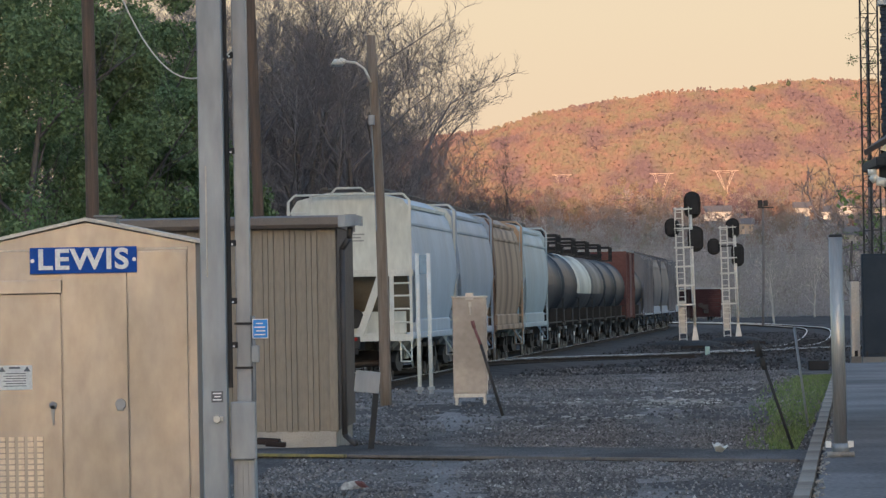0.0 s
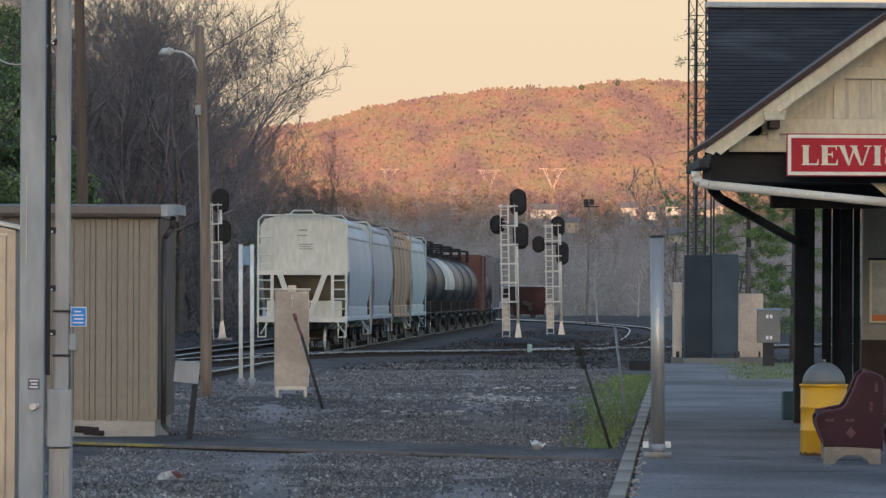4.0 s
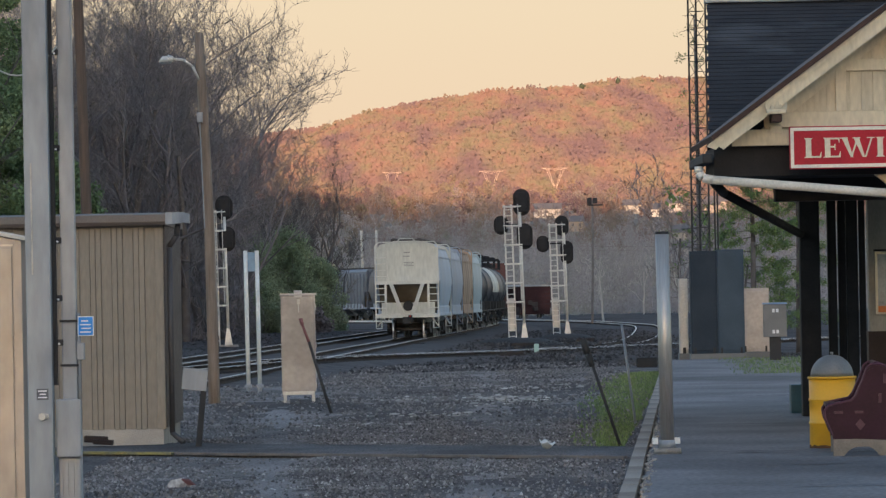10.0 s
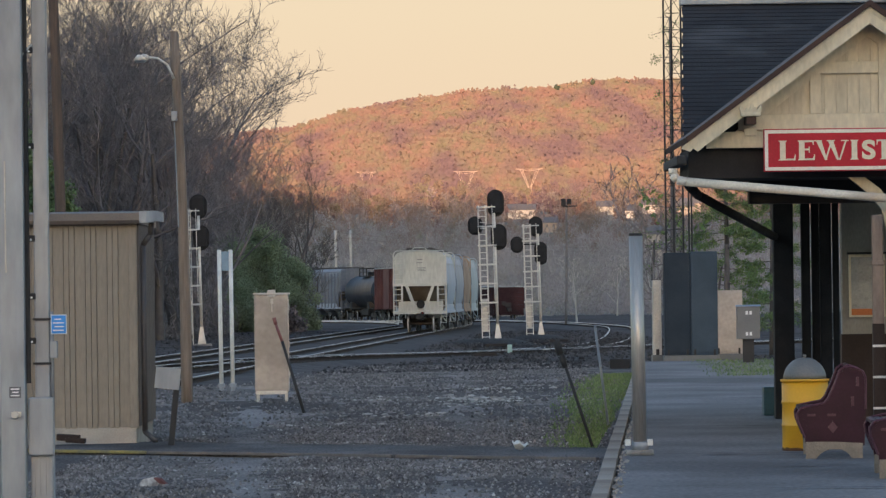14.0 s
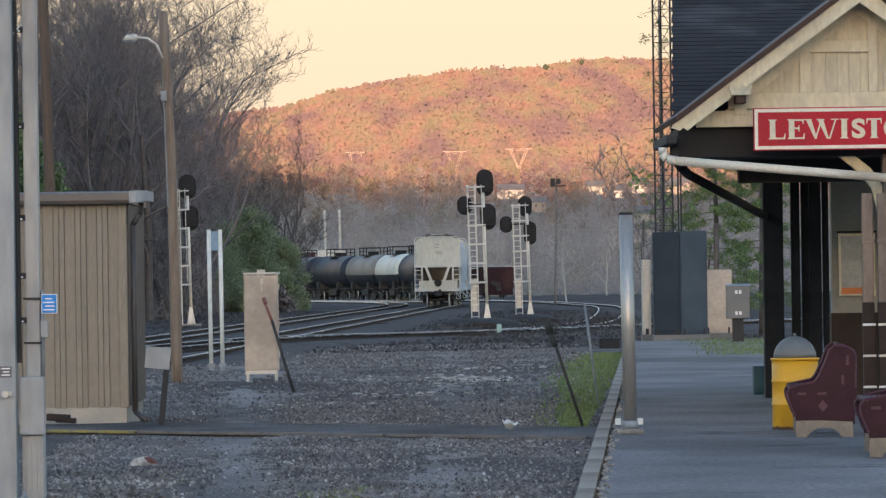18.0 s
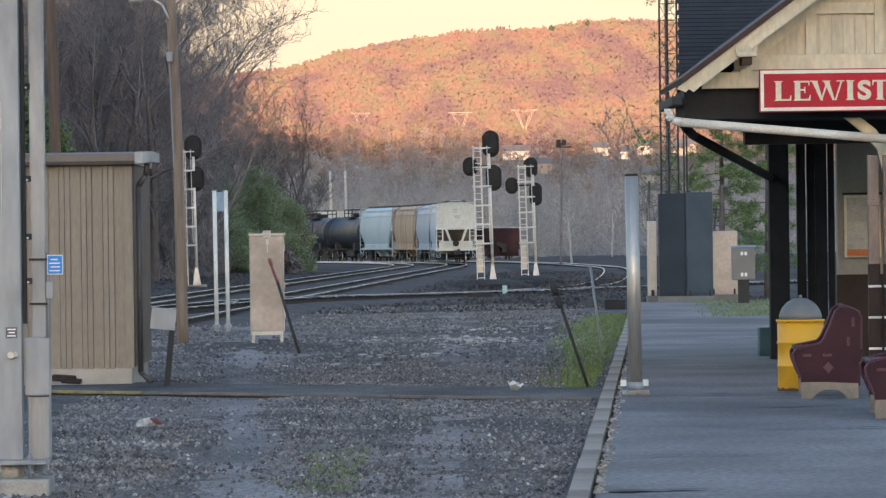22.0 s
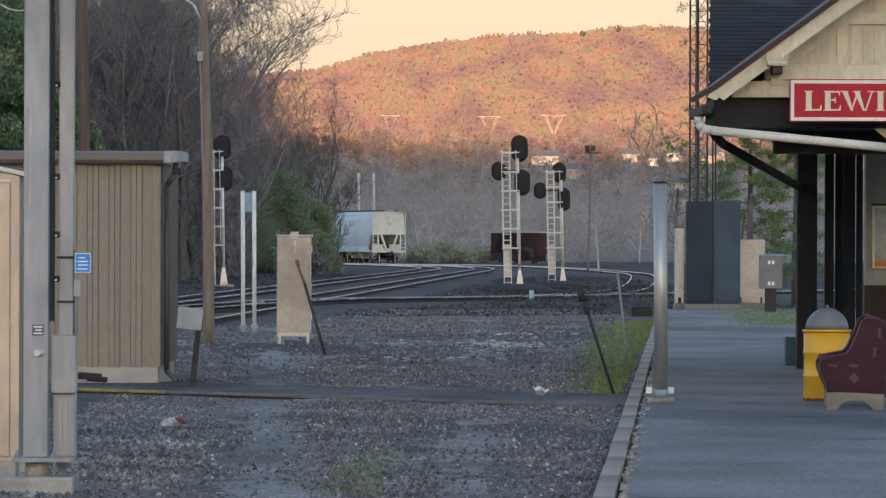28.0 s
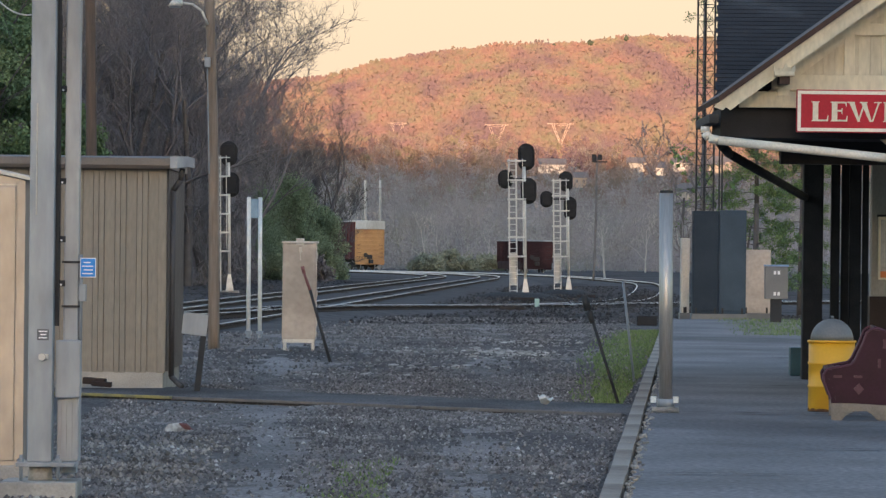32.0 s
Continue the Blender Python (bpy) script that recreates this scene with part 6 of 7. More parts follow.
def platform():
    v, f = [], []
    ys = [-10 + 3 * i for i in range(54)]
    for y in ys:
        for dx in (0.22, 0.6, 1.2, 2.0, 3.0, 4.5, 7, 11, 16):
            v.append((line_x(y) + dx, y, 0.0 + 0.012 * noise.noise((dx, y * 0.2, 0))))
    k = 9
    f = [(j * k + i, j * k + i + 1, (j + 1) * k + i + 1, (j + 1) * k + i) for j in range(len(ys) - 1) for i in range(k - 1)]
    pl = new("platform", from_arrays("platform", v, f, M_asphalt, True))
    tagged(pl, "worn blue-grey asphalt station platform", "platform", kind="structure")
    for y, a, b, w in ((38.4, 0.25, 1.1, 0.4), (44.2, 0.3, 1.9, 0.12), (50.1, 1.2, 4.0, 0.16), (50.9, 0.5, 1.7, 0.1), (56.6, 1.4, 3.2, 0.14), (61.2, 0.4, 3.4, 0.3), (74.0, 0.6, 2.5, 0.35), (94.0, 0.9, 3.6, 0.5)):
        v, n = [], 26
        for i in range(n):
            x = line_x(y) + a + (b - a) * i / (n - 1)
            yy = y + 0.35 * noise.noise((x * 0.9, y, 0)) + 0.12 * noise.noise((x * 4, y, 5))
            h = 0.5 * w * (0.25 + abs(noise.noise((x * 2.3, y, 9))) * 1.5) * min(1, 4 * i / n, 4 * (n - 1 - i) / n) + 0.004
            v += [(x, yy - h, 0.018), (x, yy + h, 0.018)]
        sm = new("tar_seam", from_arrays("tar_seam", v, [(2 * i, 2 * i + 2, 2 * i + 3, 2 * i + 1) for i in range(n - 1)], M_tar))
        sm.parent = pl
    bm = bmesh.new()
    box(bm, -0.085, 0.075, -1.802, 1.802, -0.3, 0.035, 0.006)
    first = None
    kerb = thing("kerb", "old concrete platform edging in long blocks", "kerb", kind="structure")
    y = 20.0
    while y < 140:
        m = pose(line_x(y) + 0.1 + random.uniform(-0.004, 0.004), y, random.uniform(-0.004, 0.004), random.uniform(-0.06, 0.06), random.uniform(-0.35, 0.35), -math.degrees(math.atan(0.0485)) + random.uniform(-0.06, 0.06))
        if first is None:
            first = part("kerb_block", bm, M_kerb, kerb, "", m)
        else:
            o = new("kerb_block", first.data)
            o.parent, o.matrix_basis = kerb, m
        y += 3.606


platform()


M_edge = mat("dirty_edge", (0.17, 0.148, 0.135), (0.12, 0.105, 0.097), 2.5, 0.9, 0.3)
M_walk = mat("gravelly_asphalt", (0.105, 0.092, 0.088), (0.165, 0.147, 0.14), 1.2, 0.95, 0.6, c3=(0.075, 0.065, 0.062), fine=30, stretch=(1, 0.35, 1), amp=0.5, spec=0.08)


def crossing_walk():
    """Low asphalt walk across the yard with a pale edge, yellow at the hut."""
    v = []
    a, b = Vector((-7.2, 70.2, 0)), Vector((2.36, 61.89, 0))
    line = [a.lerp(b, i / 30) for i in range(31)]
    for p in line:
        p.z = -0.082 + 0.012 * noise.noise((p.x, 0, 4))
    ob = ribbon("crossing_walk", line, [(0.0, -0.12), (0.0, 0.03), (-0.1, 0.045), (-3.2, 0.04), (-3.3, -0.1)], M_walk, "low asphalt walk across the gravel", "structure")
    for i, (u0, u1, material, lab) in enumerate(((0.02, 0.373, mat("worn_yellow", (0.34, 0.27, 0.07), (0.17, 0.15, 0.1), 3, 0.85, 0.2), "worn yellow painted edge"), (0.378, 0.72, M_edge, "dull concrete edge"), (0.725, 0.985, M_edge, "worn concrete edge"))):
        bm = bmesh.new()
        p, q = a.lerp(b, u0), a.lerp(b, u1)
        d = (q - p)
        box(bm, 0, d.length, -0.035, 0.035, -0.05, -0.008, 0.008)
        part("edge_strip", bm, material, ob, lab, Matrix.Translation((p.x, p.y - 0.03, -0.027)) @ pose(0, 0, 0, 0, 0, math.degrees(math.atan2(d.y, d.x))))


crossing_walk()


def steel_post():
    th = thing("steel_post", "round brushed steel post on a bolted foot", "post", pose(2.71, 61.3, 0.0))
    bm = bmesh.new()
    tube(bm, (0, 0, 0.1), (-0.02, 0, 2.68), 0.083, 0.083, 24)
    part("shaft", bm, M_steel, th)
    bm = bmesh.new()
    tube(bm, (-0.02, 0, 2.68), (-0.02, 0, 2.71), 0.086, 0.076, 24)
    part("cap", bm, M_dark, th)
    bm = bmesh.new()
    tube(bm, (0, 0, 0.0), (0, 0, 0.07), 0.17, 0.165, 20)
    part("foot", bm, M_concrete, th)
    bm = bmesh.new()
    tube(bm, (0, 0, 0.07), (0, 0, 0.17), 0.108, 0.102, 20)
    part("collar", bm, M_galv, th)
    for x in (-0.15, 0.12):
        bm = bmesh.new()
        box(bm, x - 0.035, x + 0.035, -0.05, 0.0, 0.12, 0.2, 0.008)
        part("clamp", bm, M_white, th)


steel_post()


def drum():
    th = thing("litter_drum", "yellow steel drum with a grey domed lid", "litter bin", pose(4.83, 62.6, 0.0))
    bm = bmesh.new()
    rings = []
    for z, r in ((0, 0.285), (0.02, 0.292), (0.29, 0.288), (0.30, 0.298), (0.32, 0.298), (0.33, 0.288), (0.58, 0.288), (0.59, 0.298), (0.61, 0.298), (0.62, 0.288), (0.86, 0.29)):
        rings.append([(r * math.cos(a * math.pi / 16), r * math.sin(a * math.pi / 16), z) for a in range(32)])
    loft(bm, rings)
    part("barrel", bm, M_yellow, th)
    bm = bmesh.new()
    rings = [[(r * math.cos(a * math.pi / 16), r * math.sin(a * math.pi / 16), z + 0.012 * math.sin(a * 2.7) * (z > 0.01)) for a in range(32)] for z, r in ((0.0, 0.291), (0.035, 0.2945))]
    loft(bm, rings, caps=False)
    part("rust_edge", bm, mat("rust", (0.16, 0.065, 0.025), (0.10, 0.045, 0.02), 9, 0.9, 0.3), th, "rusted bottom edge")
    bm = bmesh.new()
    tube(bm, (0, 0, 0.855), (0, 0, 0.885), 0.305, 0.305, 32)
    part("rim", bm, M_yellow, th)
    bm = bmesh.new()
    rings = [[(0.27 * math.cos(k * math.pi / 16) * math.cos(a * math.pi / 16), 0.27 * math.cos(k * math.pi / 16) * math.sin(a * math.pi / 16), 0.885 + 0.27 * math.sin(k * math.pi / 16)) for a in range(32)] for k in range(8)]
    loft(bm, rings)
    tube(bm, (0, 0, 1.14), (0, 0, 1.19), 0.02, 0.02, 8)
    part("lid", bm, M_grey, th, "grey domed lid")


drum()


def bench(m, label):
    """Heavy slatted bench with moulded end frames on a stone-coloured foot."""
    th = thing("bench", label, "bench", m, "platform benches")
    prof = [(0.09, 0.25), (0.05, 0.35), (0.01, 0.45), (0.0, 0.53), (0.05, 0.6), (0.19, 0.63), (0.32, 0.655), (0.37, 0.71), (0.45, 0.88), (0.51, 1.04), (0.57, 1.085), (0.68, 1.07), (0.78, 1.03), (0.815, 0.95), (0.81, 0.58), (0.79, 0.15), (0.1, 0.15)]
    for y in (0.0, 1.7):
        bm = bmesh.new()
        loft(bm, [[(x + 0.4 * (1 - w) * 0.1, y + dy, z * w + 0.62 * (1 - w)) for x, z in prof] for dy, w in ((-0.06, 0.97), (-0.045, 1.0), (0.045, 1.0), (0.06, 0.97))], smooth=False)
        e = part("end_frame", bm, M_maroon, th)
        bm = bmesh.new()
        loft(bm, [[(0.45 + (x - 0.45) * 0.86, yy, 0.6 + (z - 0.6) * 0.86 + 0.01) for x, z in prof] for yy in (y - 0.068, y - 0.05)], smooth=False)
        part("inset_panel", bm, M_maroon, e)
        bm = bmesh.new()
        feet = [(0.1, 0.0), (0.22, 0.0), (0.27, 0.06), (0.36, 0.11), (0.52, 0.11), (0.6, 0.06), (0.64, 0.0), (0.77, 0.0), (0.77, 0.18), (0.4, 0.2), (0.1, 0.2)]
        loft(bm, [[(x, y + dy, z) for x, z in feet] for dy in (-0.08, 0.08)], smooth=False)
        part("foot", bm, M_footstone, e, "bare stone-coloured foot")
        bm = bmesh.new()
        for x, z, w, h in ((0.12, 0.5, 0.1, 0.03), (0.36, 0.5, 0.1, 0.03), (0.64, 0.62, 0.035, 0.11), (0.7, 0.85, 0.035, 0.11)):
            box(bm, x, x + w, y - 0.085, y - 0.066, z, z + h)
        loft(bm, [[(0.42, yy, 0.3), (0.48, yy, 0.37), (0.42, yy, 0.44), (0.36, yy, 0.37)] for yy in (y - 0.085, y - 0.066)], smooth=False)
        part("moulding", bm, M_edgemaroon, e)
        bm = bmesh.new()
        pipe(bm, [(x, y - 0.06, z) for x, z in prof[:15]], 0.014, 6)
        part("edge_bead", bm, M_edgemaroon, e, "paler rounded edge")
    for k in range(5):
        bm = bmesh.new()
        box(bm, 0.02 + k * 0.075, 0.085 + k * 0.075, 0.05, 1.65, 0.57, 0.61, 0.01)
        part("seat_slat", bm, M_maroon, th)
    for k in range(4):
        bm = bmesh.new()
        box(bm, 0.44 + k * 0.05, 0.48 + k * 0.05, 0.05, 1.65, 0.7 + k * 0.105, 0.79 + k * 0.105, 0.01)
        part("back_slat", bm, M_maroon, th)
    return th


b1 = bench(pose(4.475, 59.3, 0.0, 0, 0, -3.4), "maroon moulded platform bench, worn bare at the foot")
bench(pose(4.735, 52.7, 0.0, 0, 0, -3.4), "maroon slatted platform bench beside the station wall")


# ---- station ----
def station():
    turn = -math.degrees(math.atan(0.052))
    th = thing("station_building", "old railway station with a cream gable and dark shingled roof", "station", pose(0, 0, 0))
    yg = 65.0   # gable face
    pr, ap, zl, sl = 3.49, 5.88, 3.89, 0.727

    def zu(x):
        """Top edge of the bargeboard."""
        return zl + sl * (min(x, 2 * ap - x) - pr)

    bm = bmesh.new()
    loft(bm, [[(pr + 0.5, y, 3.9), (2 * ap - pr - 0.5, y, 3.9), (ap, y, zu(ap) - 0.1)] for y in (yg + 0.05, yg + 0.3)], smooth=False)
    part("gable_wall", bm, M_cream, th)
    bm = bmesh.new()
    box(bm, 4.2, 2 * ap - 4.2, yg - 0.03, yg + 0.06, 4.07, 4.27, 0.01)
    part("tie_beam", bm, M_cream, th)
    bm = bmesh.new()
    box(bm, 3.78, 2 * ap - 3.78, yg - 0.05, yg + 0.06, 3.84, 4.05, 0.01)
    part("plate_beam", bm, M_cream, th)
    for x0, x1 in ((5.13, 5.27), (6.02, 6.14), (6.9, 7.04)):
        bm = bmesh.new()
        box(bm, x0, x1, yg - 0.03, yg + 0.06, 4.27, zu(x0 if x0 < ap else x1) - 0.2, 0.008)
        part("stud", bm, M_cream, th)
    bm = bmesh.new()
    box(bm, 5.27, 6.02, yg - 0.028, yg + 0.06, 4.79, 4.94, 0.008)
    part("collar_beam", bm, M_cream, th)
    for s in (-1, 1):
        bm = bmesh.new()
        q = [(4.57, 4.27), (ap, 5.27), (ap, zu(ap) - 0.12), (4.2, 4.27)]
        q = [(x if s < 0 else 2 * ap - x, z) for x, z in q]
        loft(bm, [[(x, y, z) for x, z in q] for y in (yg - 0.026, yg + 0.06)], smooth=False)
        part("inner_rake", bm, M_cream, th)
    # recessed boards, their shade and dirt in the darker cream
    x = 4.42
    while x < 7.3:
        top = zu(x + 0.07) - 0.3
        if top > 4.3:
            bm = bmesh.new()
            box(bm, x, x + 0.147, yg + 0.03, yg + 0.056, 4.27, top, 0.006)
            part("board", bm, M_cream2, th)
        x += 0.15
    # bargeboards and the brown roof edge over them
    for s in (-1, 1):
        def mx(x):
            return x if s < 0 else 2 * ap - x
        bm = bmesh.new()
        q = [(pr - 0.06, zl - 0.06), (pr + 0.06, zl - 0.1), (pr + 0.1, zl - 0.06), (pr + 0.16, zl - 0.1), (pr + 0.26, zl - 0.02), (ap, zu(ap) - 0.22), (ap, zu(ap))]
        loft(bm, [[(mx(x), y, z) for x, z in q] for y in (yg - 0.45, yg - 0.38)], smooth=False)
        part("bargeboard", bm, M_cream, th, "cream bargeboard with weathered foot")
        bm = bmesh.new()
        q = [(pr - 0.05, zl - 0.04), (ap, zu(ap) - 0.0), (ap, zu(ap) - 0.06), (pr + 0.1, zl - 0.02)]
        loft(bm, [[(mx(x), y, z) for x, z in q] for y in (yg - 0.47, yg - 0.45)], smooth=False)
        part("moulding", bm, M_cream, th)
        bm = bmesh.new()
        q = [(pr + 0.02, zl + 0.015), (ap, zu(ap) + 0.005), (ap, zu(ap) + 0.085), (pr + 0.0, zl + 0.08)]
        loft(bm, [[(mx(x), y, z) for x, z in q] for y in (yg - 0.52, yg + 5)], smooth=False)
        part("porch_roof", bm, M_roofedge, th, "roof edge painted brown")
        bm = bmesh.new()
        bx = mx(4.33)
        box(bm, bx - 0.06, bx + 0.07, yg - 0.5, yg + 0.1, 4.13, 4.24, 0.012)
        part("rafter_block", bm, M_roofedge, th)
        bm = bmesh.new()
        box(bm, bx - 0.06, bx + 0.1, yg - 0.06, yg + 0.02, 3.99, 4.1, 0.01)
        part("corbel", bm, M_cream, th)
        bm = bmesh.new()
        box(bm, bx - 0.13, bx + 0.13, yg - 0.56, yg - 0.36, 4.23, 4.29, 0.02)
        for dx, tilt, hh in ((-0.1, -0.03, 0.1), (-0.045, -0.012, 0.07), (0.0, 0.02, 0.12), (0.05, 0.0, 0.08), (0.095, 0.035, 0.105)):
            loft(bm, [[(bx + dx - w + tilt * u, yg - 0.55, 4.27 + hh * u), (bx + dx + w + tilt * u, yg - 0.55, 4.27 + hh * u), (bx + dx + w + tilt * u, yg - 0.38, 4.27 + hh * u), (bx + dx - w + tilt * u, yg - 0.38, 4.27 + hh * u)] for w, u in ((0.026, 0), (0.03, 0.5), (0.01, 1))], smooth=False)
        part("rafter_end", bm, M_cream2, th, "carved rafter end, paint worn grey")
    # main roof slope towards the platform end, in shingle courses
    n = 40
    e0, e1 = Vector((3.60, 67.3, 3.72)), Vector((4.04, 75.2, 6.31))
    for i in range(n):
        u0, u1 = i / n, (i + 1) / n
        a, b = e0.lerp(e1, u0), e0.lerp(e1, u1)
        bm = bmesh.new()
        ja = 0.012 * math.sin(i * 2.3)
        loft(bm, [[(a.x + ja, a.y, a.z), (a.x + ja, a.y - 0.005, a.z + 0.009), (b.x + ja, b.y + 0.04, b.z + 0.016), (b.x + ja, b.y, b.z - 0.02)], [(11, a.y, a.z), (11, a.y - 0.005, a.z + 0.009), (11, b.y + 0.04, b.z + 0.016), (11, b.y, b.z - 0.02)]], smooth=False)
        part("shingle_course", bm, M_shingle, th)
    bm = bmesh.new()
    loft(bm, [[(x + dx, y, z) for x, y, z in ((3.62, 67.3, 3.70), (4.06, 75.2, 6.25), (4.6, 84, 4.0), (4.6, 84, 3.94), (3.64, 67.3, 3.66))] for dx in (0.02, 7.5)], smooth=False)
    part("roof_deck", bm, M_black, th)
    bm = bmesh.new()
    box(bm, 4.0, 11, 75.0, 75.35, 6.28, 6.37, 0.02)
    part("ridge_cap", bm, M_galv, th)
    # sign
    bm = bmesh.new()
    box(bm, 4.5, 7.26, yg - 0.34, yg - 0.28, 3.52, 4.07, 0.006)
    sg = part("name_sign", bm, M_red, th, "red station name sign with cream border")
    for q in ((4.513, 7.247, 4.012, 4.056), (4.513, 7.247, 3.534, 3.578), (4.513, 4.557, 3.579, 4.011), (7.203, 7.247, 3.579, 4.011)):
        bm = bmesh.new()
        box(bm, q[0], q[1], yg - 0.352, yg - 0.338, q[2], q[3], 0.002)
        part("sign_border", bm, M_signwhite, sg)
    z0, z1 = 3.664, 3.918
    h = z1 - z0

    def bar(bm, quad):
        """One stroke of a letter from its four corners."""
        lift = 0.00025 * len(bm.verts) / 8
        loft(bm, [[(x, y, z) for x, z in quad] for y in (-0.004 - lift, 0.004)], smooth=False)
        bmesh.ops.recalc_face_normals(bm, faces=bm.faces)

    def stem(bm, x, w, foot=True, head=True):
        bar(bm, [(x, 0), (x + w, 0), (x + w, h), (x, h)])
        for on, z, t in ((foot, 0.0, 0.013), (head, h, -0.013)):
            if on:
                bar(bm, [(x - 0.022, z), (x + w + 0.022, z), (x + w + 0.004, z + t * 1.3), (x - 0.004, z + t * 1.3)])

    def roman(ch, w):
        """A serif capital of the given width, thick and thin strokes."""
        bm, t, n = bmesh.new(), 0.072, 0.022
        if ch in "LE":
            stem(bm, 0.024, t)
            bar(bm, [(0.05, 0), (w, 0), (w, n), (0.05, n)])
            bar(bm, [(w - 0.024, 0.01), (w, 0.0), (w + 0.004, 0.075), (w - 0.004, 0.075)])
            if ch == "E":
                bar(bm, [(0.05, h - n), (w - 0.01, h - n), (w - 0.01, h), (0.05, h)])
                bar(bm, [(w - 0.03, h - 0.01), (w - 0.018, h - 0.062), (w - 0.01, h - 0.062), (w - 0.01, h)])
                bar(bm, [(0.05, h / 2), (w * 0.7, h / 2), (w * 0.7, h / 2 + n), (0.05, h / 2 + n)])
                bar(bm, [(w * 0.7 - 0.008, h / 2 - 0.03), (w * 0.7 + 0.004, h / 2 - 0.03), (w * 0.7 + 0.004, h / 2 + 0.047), (w * 0.7 - 0.008, h / 2 + 0.047)])
        elif ch == "I":
            stem(bm, w / 2 - t / 2, t)
        elif ch == "T":
            stem(bm, w / 2 - t / 2, t, True, False)
            bar(bm, [(0, h - n), (w, h - n), (w, h), (0, h)])
            for x, d in ((0.0, 0.02), (w, -0.02)):
                bar(bm, [(x, h), (x + d * 1.2, h), (x + d * 0.3, h - 0.07), (x, h - 0.07)])
        elif ch == "W":
            for x in (0.015, w * 0.5 - 0.045):
                bar(bm, [(x, h), (x + t, h), (x + w * 0.225 + t * 0.72, 0), (x + w * 0.225 + t * 0.3, 0)])
            for x in (w * 0.255 + 0.02, w * 0.735 - 0.002):
                bar(bm, [(x, 0), (x + n, 0), (x + w * 0.2 + n, h), (x + w * 0.2, h)])
            for x in (0.045, w * 0.5 - 0.005, w - 0.035):
                bar(bm, [(x - 0.05, h - 0.013), (x + 0.05, h - 0.013), (x + 0.05, h), (x - 0.05, h)])
        elif ch == "N":
            stem(bm, 0.025, n)
            stem(bm, w - 0.04, n, False)
            bar(bm, [(0.02, h), (0.02 + t, h), (w - 0.02, 0), (w - 0.02 - t * 0.5, 0)])
        else:
            text_mesh(bm, ch, 0.3, 0.004, 1.0, 0.011)
            xs, zs = [v.co.x for v in bm.verts], [v.co.z for v in bm.verts]
            for v in bm.verts:
                v.co.x = (v.co.x - min(xs)) / (max(xs) - min(xs)) * w
                v.co.z = (v.co.z - min(zs)) / (max(zs) - min(zs)) * h
        return bm

    for ch, x0, x1 in (("L", 4.685, 4.907), ("E", 4.930, 5.154), ("W", 5.156, 5.580), ("I", 5.602, 5.733), ("S", 5.765, 5.938), ("T", 5.954, 6.150), ("O", 6.175, 6.42), ("W", 6.435, 6.84), ("N", 6.865, 7.115)):
        part("letter", roman(ch, x1 - x0), M_lettercream, sg, "cream serif letter", pose(x0, yg - 0.345, z0))
    # gutter box and the sloping drain pipe
    bm = bmesh.new()
    box(bm, 3.37, 3.5, yg - 0.5, yg + 3, 3.62, 3.74, 0.02)
    part("gutter", bm, M_dark, th)
    bm = bmesh.new()
    pipe(bm, [(3.33, yg - 0.3, 3.58), (3.33, yg - 0.3, 3.5), (3.38, yg - 0.32, 3.43), (3.5, yg - 0.33, 3.405), (6.2, yg - 0.35, 3.15), (6.8, yg - 0.35, 3.09)], 0.058, 12)
    part("drain_pipe", bm, M_pipe, th, "white drain pipe with a rusty joint")
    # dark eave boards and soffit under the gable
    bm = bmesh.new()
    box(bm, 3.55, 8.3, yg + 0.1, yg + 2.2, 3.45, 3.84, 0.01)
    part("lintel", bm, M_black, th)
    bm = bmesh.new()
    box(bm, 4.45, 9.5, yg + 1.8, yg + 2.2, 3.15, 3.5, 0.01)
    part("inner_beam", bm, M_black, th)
    # canopy posts
    for x, y, w in ((5.74, 78.5, 0.155), (6.10, 78.6, 0.07), (6.26, 78.7, 0.06), (6.42, 78.7, 0.09), (6.58, 78.7, 0.05)):
        bm = bmesh.new()
        box(bm, x - w, x + w, y - w, y + w, 0, 3.6, 0.015)
        part("post", bm, M_black, th)
    bm = bmesh.new()
    pipe(bm, [(3.66, 67.6, 3.55), (3.70, 67.7, 3.42), (3.86, 68.5, 3.31), (5.6, 78.3, 2.84)], 0.065, 8)
    part("brace", bm, M_black, th)
    # station wall end with poster case
    bm = bmesh.new()
    box(bm, 6.11, 11, 72.0, 72.3, 1.36, 3.5)
    # taupe is cream wall colour with the canopy shade mixed in
    part("end_wall", bm, mat("shaded_wall_taupe", (0.30, 0.275, 0.235), (0.26, 0.238, 0.205), 2.5, 0.65, 0.1, c3=(0.21, 0.19, 0.165), stretch=(1, 1, 0.35)), th)
    bm = bmesh.new()
    box(bm, 6.09, 11, 71.97, 72.32, 0.0, 1.36, 0.01)
    part("wainscot", bm, M_brownpaint, th)
    bm = bmesh.new()
    box(bm, 6.2, 6.72, 71.9, 71.97, 1.6, 2.5, 0.01)
    pc = part("poster_case", bm, M_cream, th, "framed timetable poster")
    bm = bmesh.new()
    box(bm, 6.23, 6.69, 71.89, 71.9, 1.72, 2.46)
    part("poster", bm, mat("dim_poster", (0.36, 0.36, 0.345), (0.28, 0.285, 0.275), 5, 0.3), pc)
    bm = bmesh.new()
    box(bm, 6.23, 6.69, 71.885, 71.89, 1.63, 1.72)
    part("poster_band", bm, M_orange, pc)
    bm = bmesh.new()
    box(bm, 6.18, 6.74, 71.86, 71.97, 2.5, 2.53)
    part("poster_hood", bm, M_black, pc)
    # carved bracket
    bm = bmesh.new()
